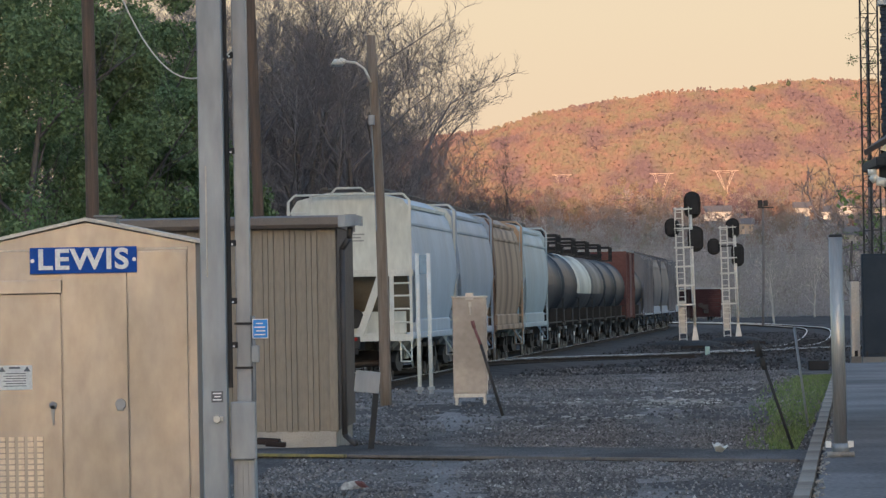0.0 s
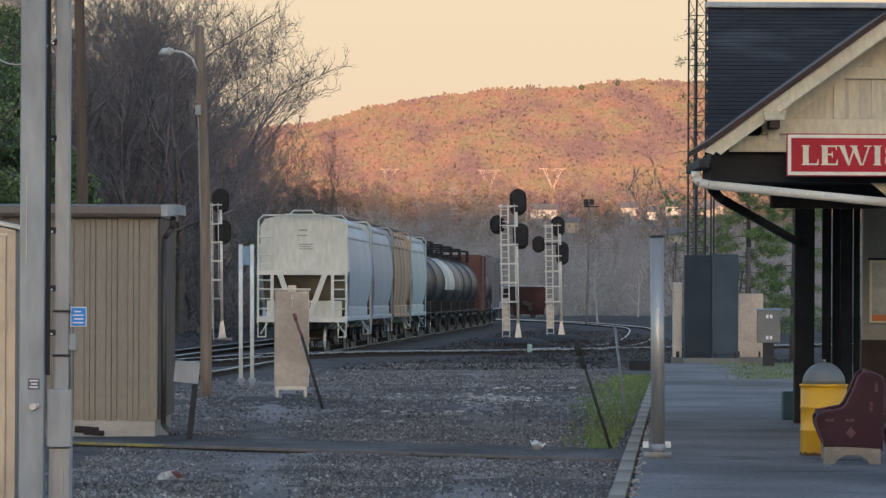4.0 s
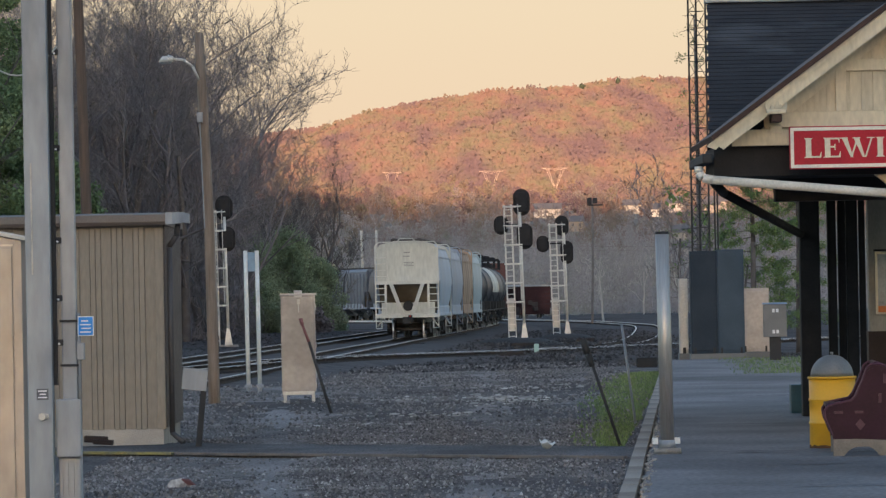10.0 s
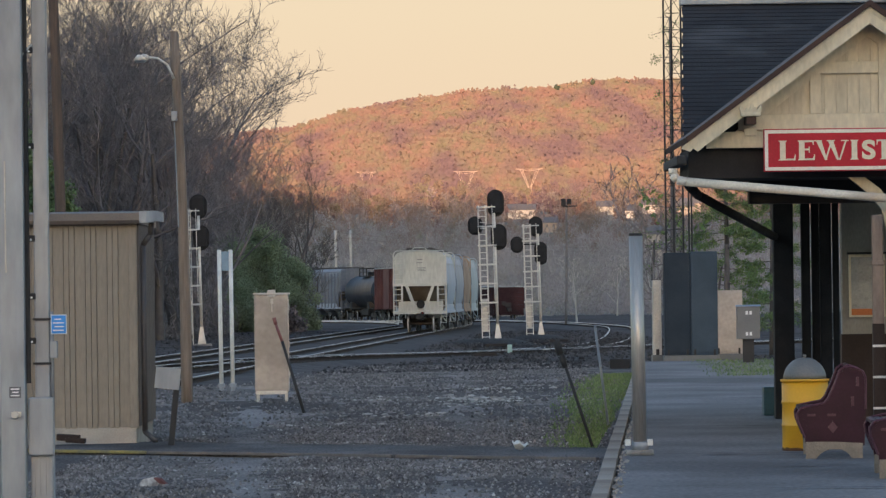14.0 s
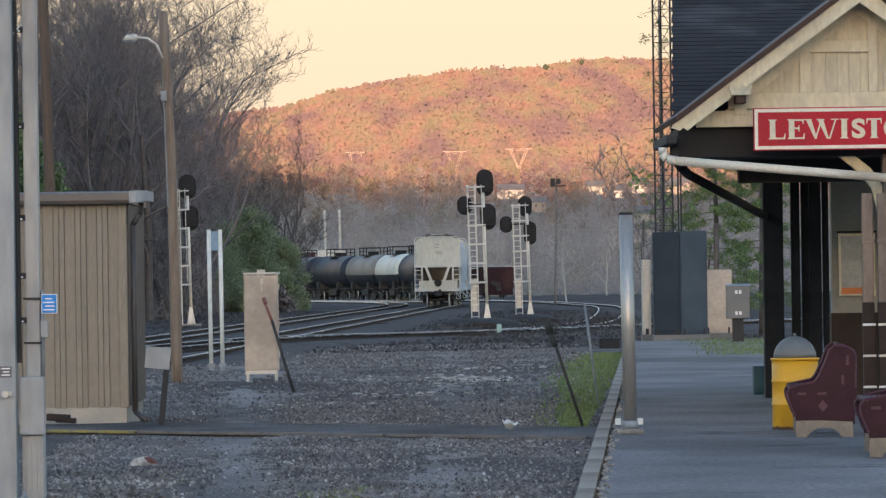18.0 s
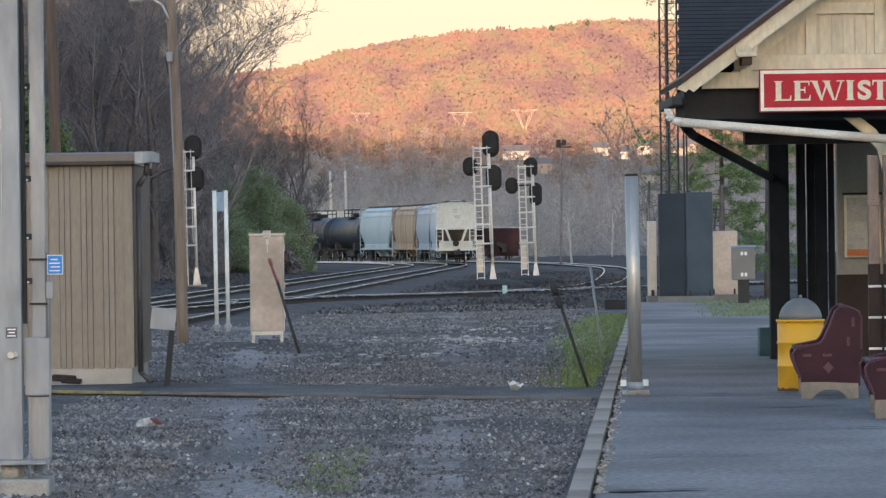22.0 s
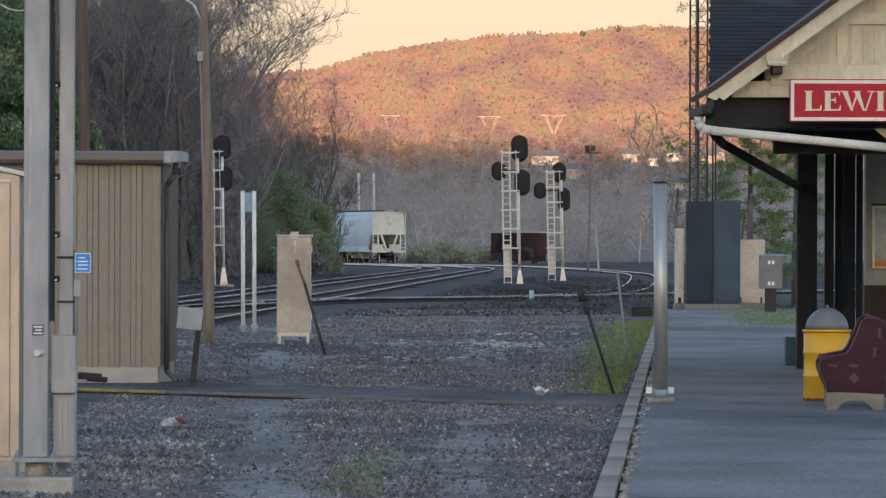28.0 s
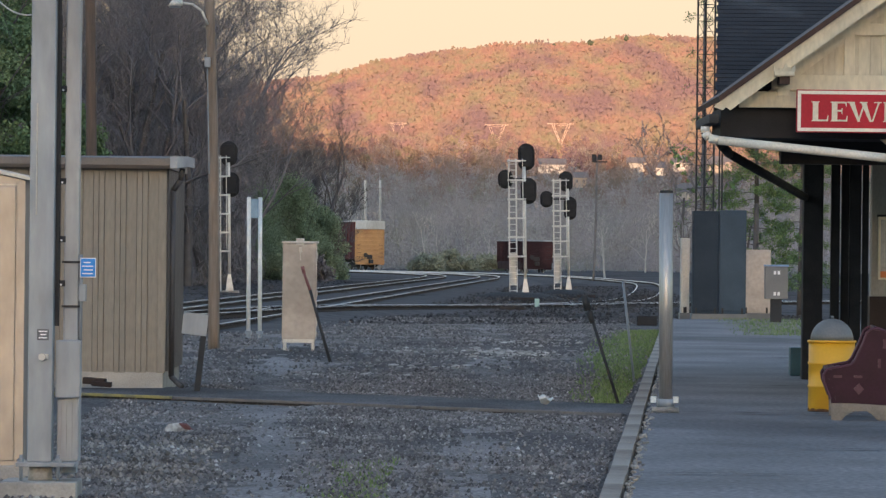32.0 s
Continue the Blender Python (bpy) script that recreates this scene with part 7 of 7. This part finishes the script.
    pts = [(5.55, 3.52), (5.88, 3.25), (6.06, 3.03), (6.14, 2.7), (6.2, 2.6), (6.2, 3.06), (6.05, 3.29), (5.76, 3.52)]
    loft(bm, [[(x, y, z) for x, z in pts] for y in (yg + 0.2, yg + 0.32)], smooth=False)
    part("bracket", bm, M_cream, th, "curved cream bracket")
    # pillar and post tops below have porch shade in their colour
    bm = bmesh.new()
    box(bm, 6.2, 6.42, yg + 0.1, yg + 0.4, 1.6, 3.6, 0.01)
    part("pillar", bm, M_postcream, th)
    for i, (x, y) in enumerate(((5.94, 64.6), (6.13, 64.5))):
        bm = bmesh.new()
        box(bm, x - 0.075, x + 0.075, y - 0.07, y + 0.07, 0, 1.55, 0.01)
        p = part("porch_post", bm, M_brownpaint, th)
        for z in (0.45, 0.85, 1.25):
            bm = bmesh.new()
            box(bm, x - 0.085, x + 0.085, y - 0.085, y - 0.07, z, z + 0.03)
            part("band", bm, M_white, p, "white painted band")
        bm = bmesh.new()
        box(bm, x - 0.07, x + 0.07, y - 0.065, y + 0.065, 1.55, 2.95, 0.01)
        box(bm, x - 0.085, x + 0.085, y - 0.08, y + 0.08, 2.3, 2.36, 0.01)
        part("post_top", bm, M_postcream, p)
    bm = bmesh.new()
    box(bm, 5.56, 5.95, 80.6, 81.0, 0.0, 0.46, 0.02)
    solid("crate", bm, M_teal, "dark teal box at the foot of a post", "box")


station()


# ---- fixtures beyond the platform ----
def far_cabinets():
    specs = (("equipment_cabinet", 7.36, 7.62, 156, 2.42, M_alu2, "pale grey equipment cabinet beyond the platform"), ("equipment_cabinet", 7.62, 8.42, 154, 3.25, M_slate, "tall dark blue equipment cabinet"), ("equipment_cabinet", 8.43, 9.25, 154, 3.28, M_slate2, "tall grey-blue equipment cabinet"), ("equipment_cabinet", 9.33, 10.2, 157, 2.08, M_case, "pale tan equipment cabinet"))
    for name, x0, x1, y, h, material, lab in specs:
        th = thing(name, lab, "cabinet", None, "cabinets at the platform end")
        bm = bmesh.new()
        box(bm, x0, x1, y, y + 0.8, 0.1, h, 0.015)
        part("case", bm, material, th)
        bm = bmesh.new()
        box(bm, x0 + 0.05, x1 - 0.05, y - 0.02, y, 0.2, h - 0.1, 0.01)
        part("door", bm, material, th)
        bm = bmesh.new()
        box(bm, x0 - 0.03, x1 + 0.03, y - 0.1, y + 0.9, -0.3, 0.1, 0.01)
        part("footing", bm, M_grey, th)
        bm = bmesh.new()
        for x in (x0 + 0.08, x1 - 0.14):
            box(bm, x, x + 0.06, y - 0.06, y, 0.1, 0.28)
        part("foot_bracket", bm, M_dark, th)
    th = thing("meter_box", "grey metal meter box on a short post", "meter box", pose(9.48, 143.5, 0.05))
    bm = bmesh.new()
    box(bm, -0.33, 0.33, -0.15, 0.15, 0.62, 1.55, 0.02)
    part("box", bm, M_grey, th)
    bm = bmesh.new()
    box(bm, -0.35, 0.35, -0.18, 0.17, 1.55, 1.6, 0.01)
    part("lid", bm, mat("sky_blue_lid", (0.2, 0.32, 0.5), None, 3, 0.4), th)
    bm = bmesh.new()
    box(bm, -0.16, 0.16, -0.06, 0.06, -0.2, 0.62)
    part("post", bm, M_dark, th)
    bm = bmesh.new()
    for z in (0.72, 1.32):
        for x in (-0.08, 0.03):
            box(bm, x, x + 0.07, -0.165, -0.15, z, z + 0.1)
    part("label", bm, M_paper, th, "white stickers")


far_cabinets()


def lattice_tower():
    th = thing("lattice_tower", "slim steel lattice radio tower", "tower", pose(8.42, 163, 0))
    c = [(-0.28, -0.1), (0.28, -0.1), (0, 0.35)]
    for x, y in c:
        bm = bmesh.new()
        tube(bm, (x, y, -0.2), (x, y, 22), 0.032, n=6)
        part("leg", bm, M_dark, th)
    bm = bmesh.new()
    for k in range(40):
        z = 0.3 + k * 0.54
        for i in range(3):
            (xa, ya), (xb, yb) = c[i], c[(i + 1) % 3]
            tube(bm, (xa, ya, z), (xb, yb, z), 0.012, n=4)
            if k % 2:
                (xa, ya), (xb, yb) = (xb, yb), (xa, ya)
            tube(bm, (xa, ya, z), (xb, yb, z + 0.54), 0.012, n=4)
    part("lattice", bm, M_dark, th)


lattice_tower()
for x, z in ((9.0, 6.0), (9.09, 6.2)):
    bm = bmesh.new()
    tube(bm, (x, 165, -0.2), (x, 165, z), 0.03, n=6)
    solid("pipe", bm, M_dark, "thin dark upright pipe beside the tower", "pipe")


def layered_tree(seed, x, y, height, reach, label, first=0.12, sprays=46, per=70, bare=0.0):
    """A straight trunk with level boughs that carry feathery sprays."""
    rng = np.random.default_rng(seed)
    th = thing("tree", label, "tree", pose(x, y, -0.1))
    bm = bmesh.new()
    tube(bm, (0, 0, -0.2), (0.05, 0, height * 0.5), 0.13, 0.085, 9)
    tube(bm, (0.05, 0, height * 0.5), (0, 0, height), 0.085, 0.02, 9)
    part("trunk", bm, M_bark, th)
    bm = bmesh.new()
    cs, rs = [], []
    for k in range(sprays):
        u = first + (1 - first) * (k + rng.random()) / sprays
        an = k * 2.4 + rng.uniform(-0.5, 0.5)
        ln = reach * (1.15 - u * 0.8) * rng.uniform(0.6, 1.15)
        q = Vector((0.02, 0, height * u))
        d = Vector((math.cos(an), math.sin(an), rng.uniform(-0.05, 0.25)))
        r = 0.028
        for j in range(5):
            n = q + d * ln / 5
            tube(bm, q, n, r, r * 0.72, 4, False)
            if j and rng.random() < 0.75:
                side = Vector((-d.y, d.x, rng.uniform(-0.2, 0.3))) * rng.choice((-1, 1))
                tip = n + (side + d * 0.6).normalized() * ln * rng.uniform(0.14, 0.3)
                tube(bm, n, tip, r * 0.5, 0.006, 3, False)
                if rng.random() > bare:
                    cs += [n.lerp(tip, 0.5)[:], tip[:]]
                    rs += [0.16, 0.2]
            if j and rng.random() > bare:
                cs.append(n[:])
                rs.append(0.2)
            q, r = n, r * 0.72
            d = (d + Vector((0, 0, -0.07)) + Vector(rng.normal(size=3) * 0.1)).normalized()
    part("branches", bm, M_bark, th)
    v, f = leaf_cards(np.array(cs) + np.array((0, 0, -0.04)), rs, per, 0.03, seed, 0.55)
    c = new("foliage", from_arrays("foliage", v, f, M_leaf))
    c.parent = th


layered_tree(71, 10.75, 174, 7.6, 1.75, "young larch-like tree with feathery fresh green sprays")
layered_tree(72, 12.9, 182, 8.2, 1.8, "young larch-like tree with feathery fresh green sprays")
layered_tree(73, 8.75, 171, 11.5, 1.5, "tall thin tree, nearly bare, with a few green sprays", 0.2, 60, 22, 0.86)
for seed, x, y, h in ((81, 8.5, 178, 7.0), (82, 9.8, 184, 6.4), (83, 10.9, 180, 5.5)):
    bare_tree(seed, h, "thin budding tree around the tower", pose(x, y, -0.1, 0, 0, seed * 40), levels=4, kids=(2, 4), buds=0 if seed == 81 else 24)


# ---- small things in the yard ----
def small_things():
    bm = bmesh.new()
    tube(bm, (0.0, 0, -0.05), (-0.46, 0, 1.38), 0.022, 0.02, 8)
    a = solid("switch_lever", bm, M_dark, "leaning rusty iron lever with worn head", "lever", pose(2.36, 67.0, -0.1))
    bm = bmesh.new()
    tube(bm, (-0.5, 0, 1.47), (-0.44, 0, 1.28), 0.045, 0.05, 8)
    tube(bm, (-0.43, 0, 1.26), (-0.38, 0, 1.1), 0.05, 0.035, 8)
    part("head", bm, M_dark, a)
    bm = bmesh.new()
    tube(bm, (0.0, 0, -0.1), (-0.2, 0, 1.55), 0.02, 0.02, 8)
    solid("marker_rod", bm, M_galv, "thin leaning grey rod in the grass", "rod", pose(3.0, 78.8, -0.05))
    bm = bmesh.new()
    box(bm, -0.3, 0.26, -0.2, 0.2, -0.05, 0.22, 0.03)
    solid("block", bm, M_black, "black block at the end of the grass", "block", pose(5.6, 138, 0))
    bm = bmesh.new()
    loft(bm, [[(r * math.cos(a * math.pi / 8), r * math.sin(a * math.pi / 8), z + 0.022 * math.sin(a * 1.7) * (z > 0.05)) for a in range(16)] for r, z in ((0.045, 0.0), (0.095, 0.075), (0.105, 0.085), (0.088, 0.075), (0.04, 0.02))], caps=True)
    solid("broken_cup", bm, M_white, "broken white cup lying on the walk", "litter", pose(1.29, 64.4, 0.0, 8, 12, 0))
    bm = bmesh.new()
    box(bm, -0.1, 0.09, -0.08, 0.08, 0.0, 0.34, 0.01)
    solid("marker_block", bm, mat("pale_teal", (0.35, 0.5, 0.45), None, 4, 0.6), "small pale green marker beside the lead", "marker", pose(3.78, 203, -0.3))
    bm = bmesh.new()
    box(bm, -0.26, 0.26, -0.15, 0.15, 0.0, 0.09, 0.02)
    box(bm, -0.05, 0.4, -0.2, 0.05, -0.02, 0.05, 0.02)
    solid("debris", bm, M_brownpaint, "broken brown timber pieces by the hut", "debris", pose(-4.88, 70.3, 0.02, 0, 4, 0) @ Matrix.Diagonal((0.62, 1, 1, 1)))
    bm = bmesh.new()
    loft(bm, [[(-0.2, -0.06, 0.0), (-0.12, -0.06, 0.1), (0.05, -0.05, 0.13), (0.2, -0.05, 0.04), (0.22, -0.04, 0.0)], [(-0.18, 0.08, 0.0), (-0.1, 0.08, 0.09), (0.06, 0.09, 0.1), (0.18, 0.08, 0.03), (0.2, 0.1, 0.0)]], smooth=False)
    for v in bm.verts:
        v.co *= 0.8
    solid("crushed_carton", bm, mat("soiled_carton", (0.60, 0.58, 0.56), (0.22, 0.2, 0.19), 14, 0.8, 0.2), "crushed pale carton with a red side on the gravel", "litter", pose(-2.93, 55.4, -0.08))
    bm = bmesh.new()
    loft(bm, [[(0.02, -0.055, 0.085), (0.1, -0.07, 0.075), (0.17, -0.05, 0.015), (0.08, -0.06, 0.03)], [(0.03, -0.045, 0.1), (0.11, -0.05, 0.09), (0.18, -0.03, 0.025), (0.09, -0.04, 0.05)]], smooth=False)
    part("flap", bm, mat("faded_red_card", (0.20, 0.08, 0.07), (0.15, 0.06, 0.055), 9, 0.8), bpy.data.objects["crushed_carton"], "faded red flap")
    for i, (x, y, w, m) in enumerate(((2.6, 190, 0.9, 0), (3.6, 228, 1.1, 20), (7.0, 246, 0.9, -10))):
        bm = bmesh.new()
        box(bm, -w / 2, w / 2, -0.12, 0.12, -0.05, 0.08, 0.02)
        solid("timber", bm, M_tie, "loose old tie lying on the ballast", "timber", pose(x, y, -0.22, 0, 0, m))


small_things()


def grass_patch(name, poly, n, seed, h, label):
    """Blades in a region between two slanted edges: poly gives (y, x0, x1) stations."""
    rng = np.random.default_rng(seed)
    V = []
    for _ in range(n):
        y = rng.uniform(poly[0][0], poly[-1][0])
        for (ya, a0, a1), (yb, b0, b1) in zip(poly, poly[1:]):
            if ya <= y <= yb:
                u = (y - ya) / (yb - ya)
                x0, x1 = a0 + (b0 - a0) * u, a1 + (b1 - a1) * u
                break
        x = x0 + (x1 - x0) * rng.random() ** 0.8 if rng.random() < 0.85 else rng.uniform(x0 - 0.3, x1)
        a, s = rng.uniform(0, 6.3), h * rng.uniform(0.4, 1.3)
        w = 0.012 + 0.012 * rng.random()
        dx, dy = w * math.cos(a), w * math.sin(a)
        lx, ly = rng.normal() * s * 0.4, rng.normal() * s * 0.4
        z = fall(x, y) if name != "weeds" else 0.0
        V += [(x - dx, y - dy, z - 0.01), (x + dx, y + dy, z - 0.01), (x + lx, y + ly, z + s)]
    V = np.array(V)
    ob = new(name, from_arrays(name, V, np.arange(len(V)).reshape(-1, 3), M_grass))
    tagged(ob, label, "grass", kind="stuff")


grass_patch("grass", [(66, 2.0, 2.3), (74, 2.15, 2.75), (82, 2.5, 3.2), (98, 2.9, 4.0), (118, 3.9, 5.0), (136, 5.0, 5.9)], 9000, 3, 0.06, "bright green grass along the platform edge")
grass_patch("weeds", [(120, 7.2, 9.6), (136, 7.9, 10.5), (150, 8.2, 11.2)], 2400, 4, 0.06, "thin grass at the end of the platform")
grass_patch("weed_tufts", [(41, -1.0, -0.45), (44.5, -0.95, -0.5), (48.5, -1.1, -0.4)], 480, 5, 0.035, "a few weeds in the gravel")


def stones(name, n, x0, x1, y0, y1, smin, smax, seed, label, material=None):
    rng = np.random.default_rng(seed)
    V = []
    base = np.array([(1, 0, -0.3), (-0.5, 0.87, -0.3), (-0.5, -0.87, -0.3), (0.2, 0.1, 0.75), (-0.6, 0.0, 0.4)])
    top = 0.0 if y0 < 150 else -0.16
    tri = np.array([(0, 1, 3), (1, 4, 3), (1, 2, 4), (2, 3, 4), (2, 0, 3), (0, 2, 1)])
    P, Fc = [], []
    for i in range(n):
        y = y0 + (y1 - y0) * rng.random() ** 1.25
        x = rng.uniform(x0, x1)
        if (x > line_x(y) - 0.05 and y < 150) or (61.5 < y < 74 and abs((y - 70.2) + 0.87 * (x + 7.2) - 1.6) < 2.2 and rng.random() < 0.97):
            continue
        if y < 130 and rng.random() < 0.8 * (math.exp(-((x + 1.75 - (50 - y) * 0.03) / 0.42) ** 2) + 0.7 * math.exp(-((x - 0.35 - (y - 50) * 0.01) / 0.35) ** 2)):
            continue
        if noise.noise((x * 0.55, y * 0.16, 9)) > 0.12 and rng.random() < 0.6:
            continue
        s = smin + (smax - smin) * rng.random() ** 3
        a = rng.uniform(0, 6.3)
        c, sn = math.cos(a), math.sin(a)
        b = base * rng.uniform(0.6, 1.3, (5, 1)) * s
        b = np.stack([b[:, 0] * c - b[:, 1] * sn, b[:, 0] * sn + b[:, 1] * c, b[:, 2]], 1)
        Fc.append(tri + 5 * len(P))
        P.append(b + np.array([x, y, max(fall(x, y), -0.3 if top else -9) + s * 0.15]))
    tagged(new(name, from_arrays(name, np.concatenate(P), np.concatenate(Fc), material or M_stone)), label, "gravel", kind="stuff")


stones("ballast_stones", 76000, -4.4, 3.2, 36, 84, 0.010, 0.038, 7, "loose dark and pale ballast stones")
stones("pale_stones", 5200, -4.4, 3.2, 36, 84, 0.013, 0.038, 17, "scattered pale broken stones", M_palestone)
stones("broken_stones", 1500, -3.7, -2.15, 43.5, 54, 0.018, 0.052, 19, "coarse brownish broken stones in a loose heap", M_brokenstone)
stones("yard_stones", 24000, -6.5, 5.0, 80, 168, 0.018, 0.06, 8, "scattered stones over the yard")
stones("track_stones", 26000, -15.0, 12.5, 150, 330, 0.03, 0.1, 9, "sooty ballast stones around the tracks", M_darkstone)


def kerb_rubble():
    rng = np.random.default_rng(21)
    n = 420
    y = 38 + 50 * rng.random(n) ** 1.4
    x = line_x(y) + 0.2 + np.abs(rng.normal(0, 0.045, n))
    s = 0.008 + 0.022 * rng.random(n) ** 3
    v, f = clumps(np.stack([x, y, s * 0.4], 1), s, 0.4, 22, (1, 1, 0.7))
    tagged(new("rubble", from_arrays("rubble", v, f, M_concrete)), "crumbled concrete along the platform edging", "rubble", kind="stuff")


def pale_patches():
    """Pale broken stone lying where carts have turned."""
    rng = np.random.default_rng(31)
    cs, ss = [], []
    for cx, cy, w, d, n in ((1.25, 100.8, 0.6, 4.0, 150), (0.9, 97.0, 0.4, 2.0, 50), (-0.75, 103, 0.3, 2.0, 40), (0.2, 88, 0.6, 1.5, 40), (-1.6, 82, 0.4, 1.4, 40), (1.9, 112, 0.7, 4.0, 60)):
        for _ in range(n):
            x, y = cx + rng.normal() * w, cy + rng.normal() * d * 0.5
            cs.append((x, y, fall(x, y) + 0.012))
            ss.append(0.018 + 0.05 * rng.random() ** 2)
    v, f = clumps(cs, ss, 0.4, 33, (1.3, 1.0, 0.4))
    tagged(new("broken_stone", from_arrays("broken_stone", v, f, M_palestone)), "pale broken stone in patches on the yard", "gravel", kind="stuff")


kerb_rubble()
pale_patches()
for x, y, w in ((3.6, 249, 2.6), (6.6, 270, 1.9)):
    bm = bmesh.new()
    rings = []
    for k in range(6):
        u = k / 5
        rings.append([(w * math.cos(a * math.pi / 14) * (1 - u * 0.75) * (1 + 0.12 * math.sin(a * 2.3)), 2.2 * math.sin(a * math.pi / 14) * (1 - u * 0.75), 0.42 * math.sin(u * 1.57) - 0.2) for a in range(28)])
    loft(bm, rings)
    solid("cinder_mound", bm, mat("cinder", (0.018, 0.017, 0.017), (0.03, 0.028, 0.028), 1.5, 0.95, 0.8, amp=0.4), "low mound of black cinders around a signal base", "mound", pose(x, y, -0.3))


# ---- hillside town ----
def house(m, w, d, h, wall, label):
    th = thing("house", label, "house", m, "houses below the hill")
    bm = bmesh.new()
    box(bm, -w / 2, w / 2, -d / 2, d / 2, -2, h)
    part("wall", bm, wall, th)
    bm = bmesh.new()
    loft(bm, [[(x, -d / 2 - 0.4, h - 0.1), (x, 0, h + d * 0.3), (x, d / 2 + 0.4, h - 0.1)] for x in (-w / 2 - 0.4, w / 2 + 0.4)], smooth=False)
    part("roof", bm, M_darktrim, th)
    n = max(2, int(w / 2.2))
    for k in range(n):
        bm = bmesh.new()
        x = -w / 2 + (k + 0.5) * w / n
        box(bm, x - 0.3, x + 0.3, -d / 2 - 0.05, -d / 2 + 0.02, h * 0.5, h * 0.8)
        part("window", bm, M_darktrim, th)


for x, y, w, d, h, k in HOUSES:
    house(pose(x, y, fall(x, y)), w, d, h, (M_housepale, M_housetan, M_concrete)[k], ("white", "cream", "dull grey")[k] + " distant house with a dark roof")


def pylon(m):
    th = thing("power_pylon", "distant steel transmission tower on the slope", "pylon", m, "pylons on the hill")
    bm = bmesh.new()
    for s in (-1, 1):
        for y in (-0.5, 0.5):
            tube(bm, (s * 0.8, y, -3), (s * 0.5, y, 4), 0.07, n=4)
            tube(bm, (s * 0.5, y, 4), (s * 3.6, y * 0.4, 11), 0.06, n=4)
            tube(bm, (s * 0.2, y, 4.2), (s * 2.6, y * 0.4, 11), 0.05, n=4)
        for k in range(4):
            tube(bm, (s * (0.5 + 0.75 * k), 0, 4 + 1.75 * k), (s * (0.9 + 0.55 * k), 0, 5.4 + 1.6 * k), 0.045, n=4)
    part("legs", bm, M_pylon, th)
    bm = bmesh.new()
    tube(bm, (-5, 0, 11), (5, 0, 11), 0.07, n=4)
    tube(bm, (-5, 0, 11), (0, 0, 10.2), 0.045, n=4)
    tube(bm, (5, 0, 11), (0, 0, 10.2), 0.045, n=4)
    part("cross_arm", bm, M_pylon, th)


pylon(pose(43.2, 1878, hill_z(43.2, 1878) + 0.6))
pylon(pose(-18.8, 1990, hill_z(-18.8, 1990) - 4) @ Matrix.Diagonal((0.8, 1, 0.9, 1)))
pylon(pose(19.3, 1878, hill_z(19.3, 1878) + 0.6) @ Matrix.Diagonal((0.9, 1, 1, 1)))

motions()
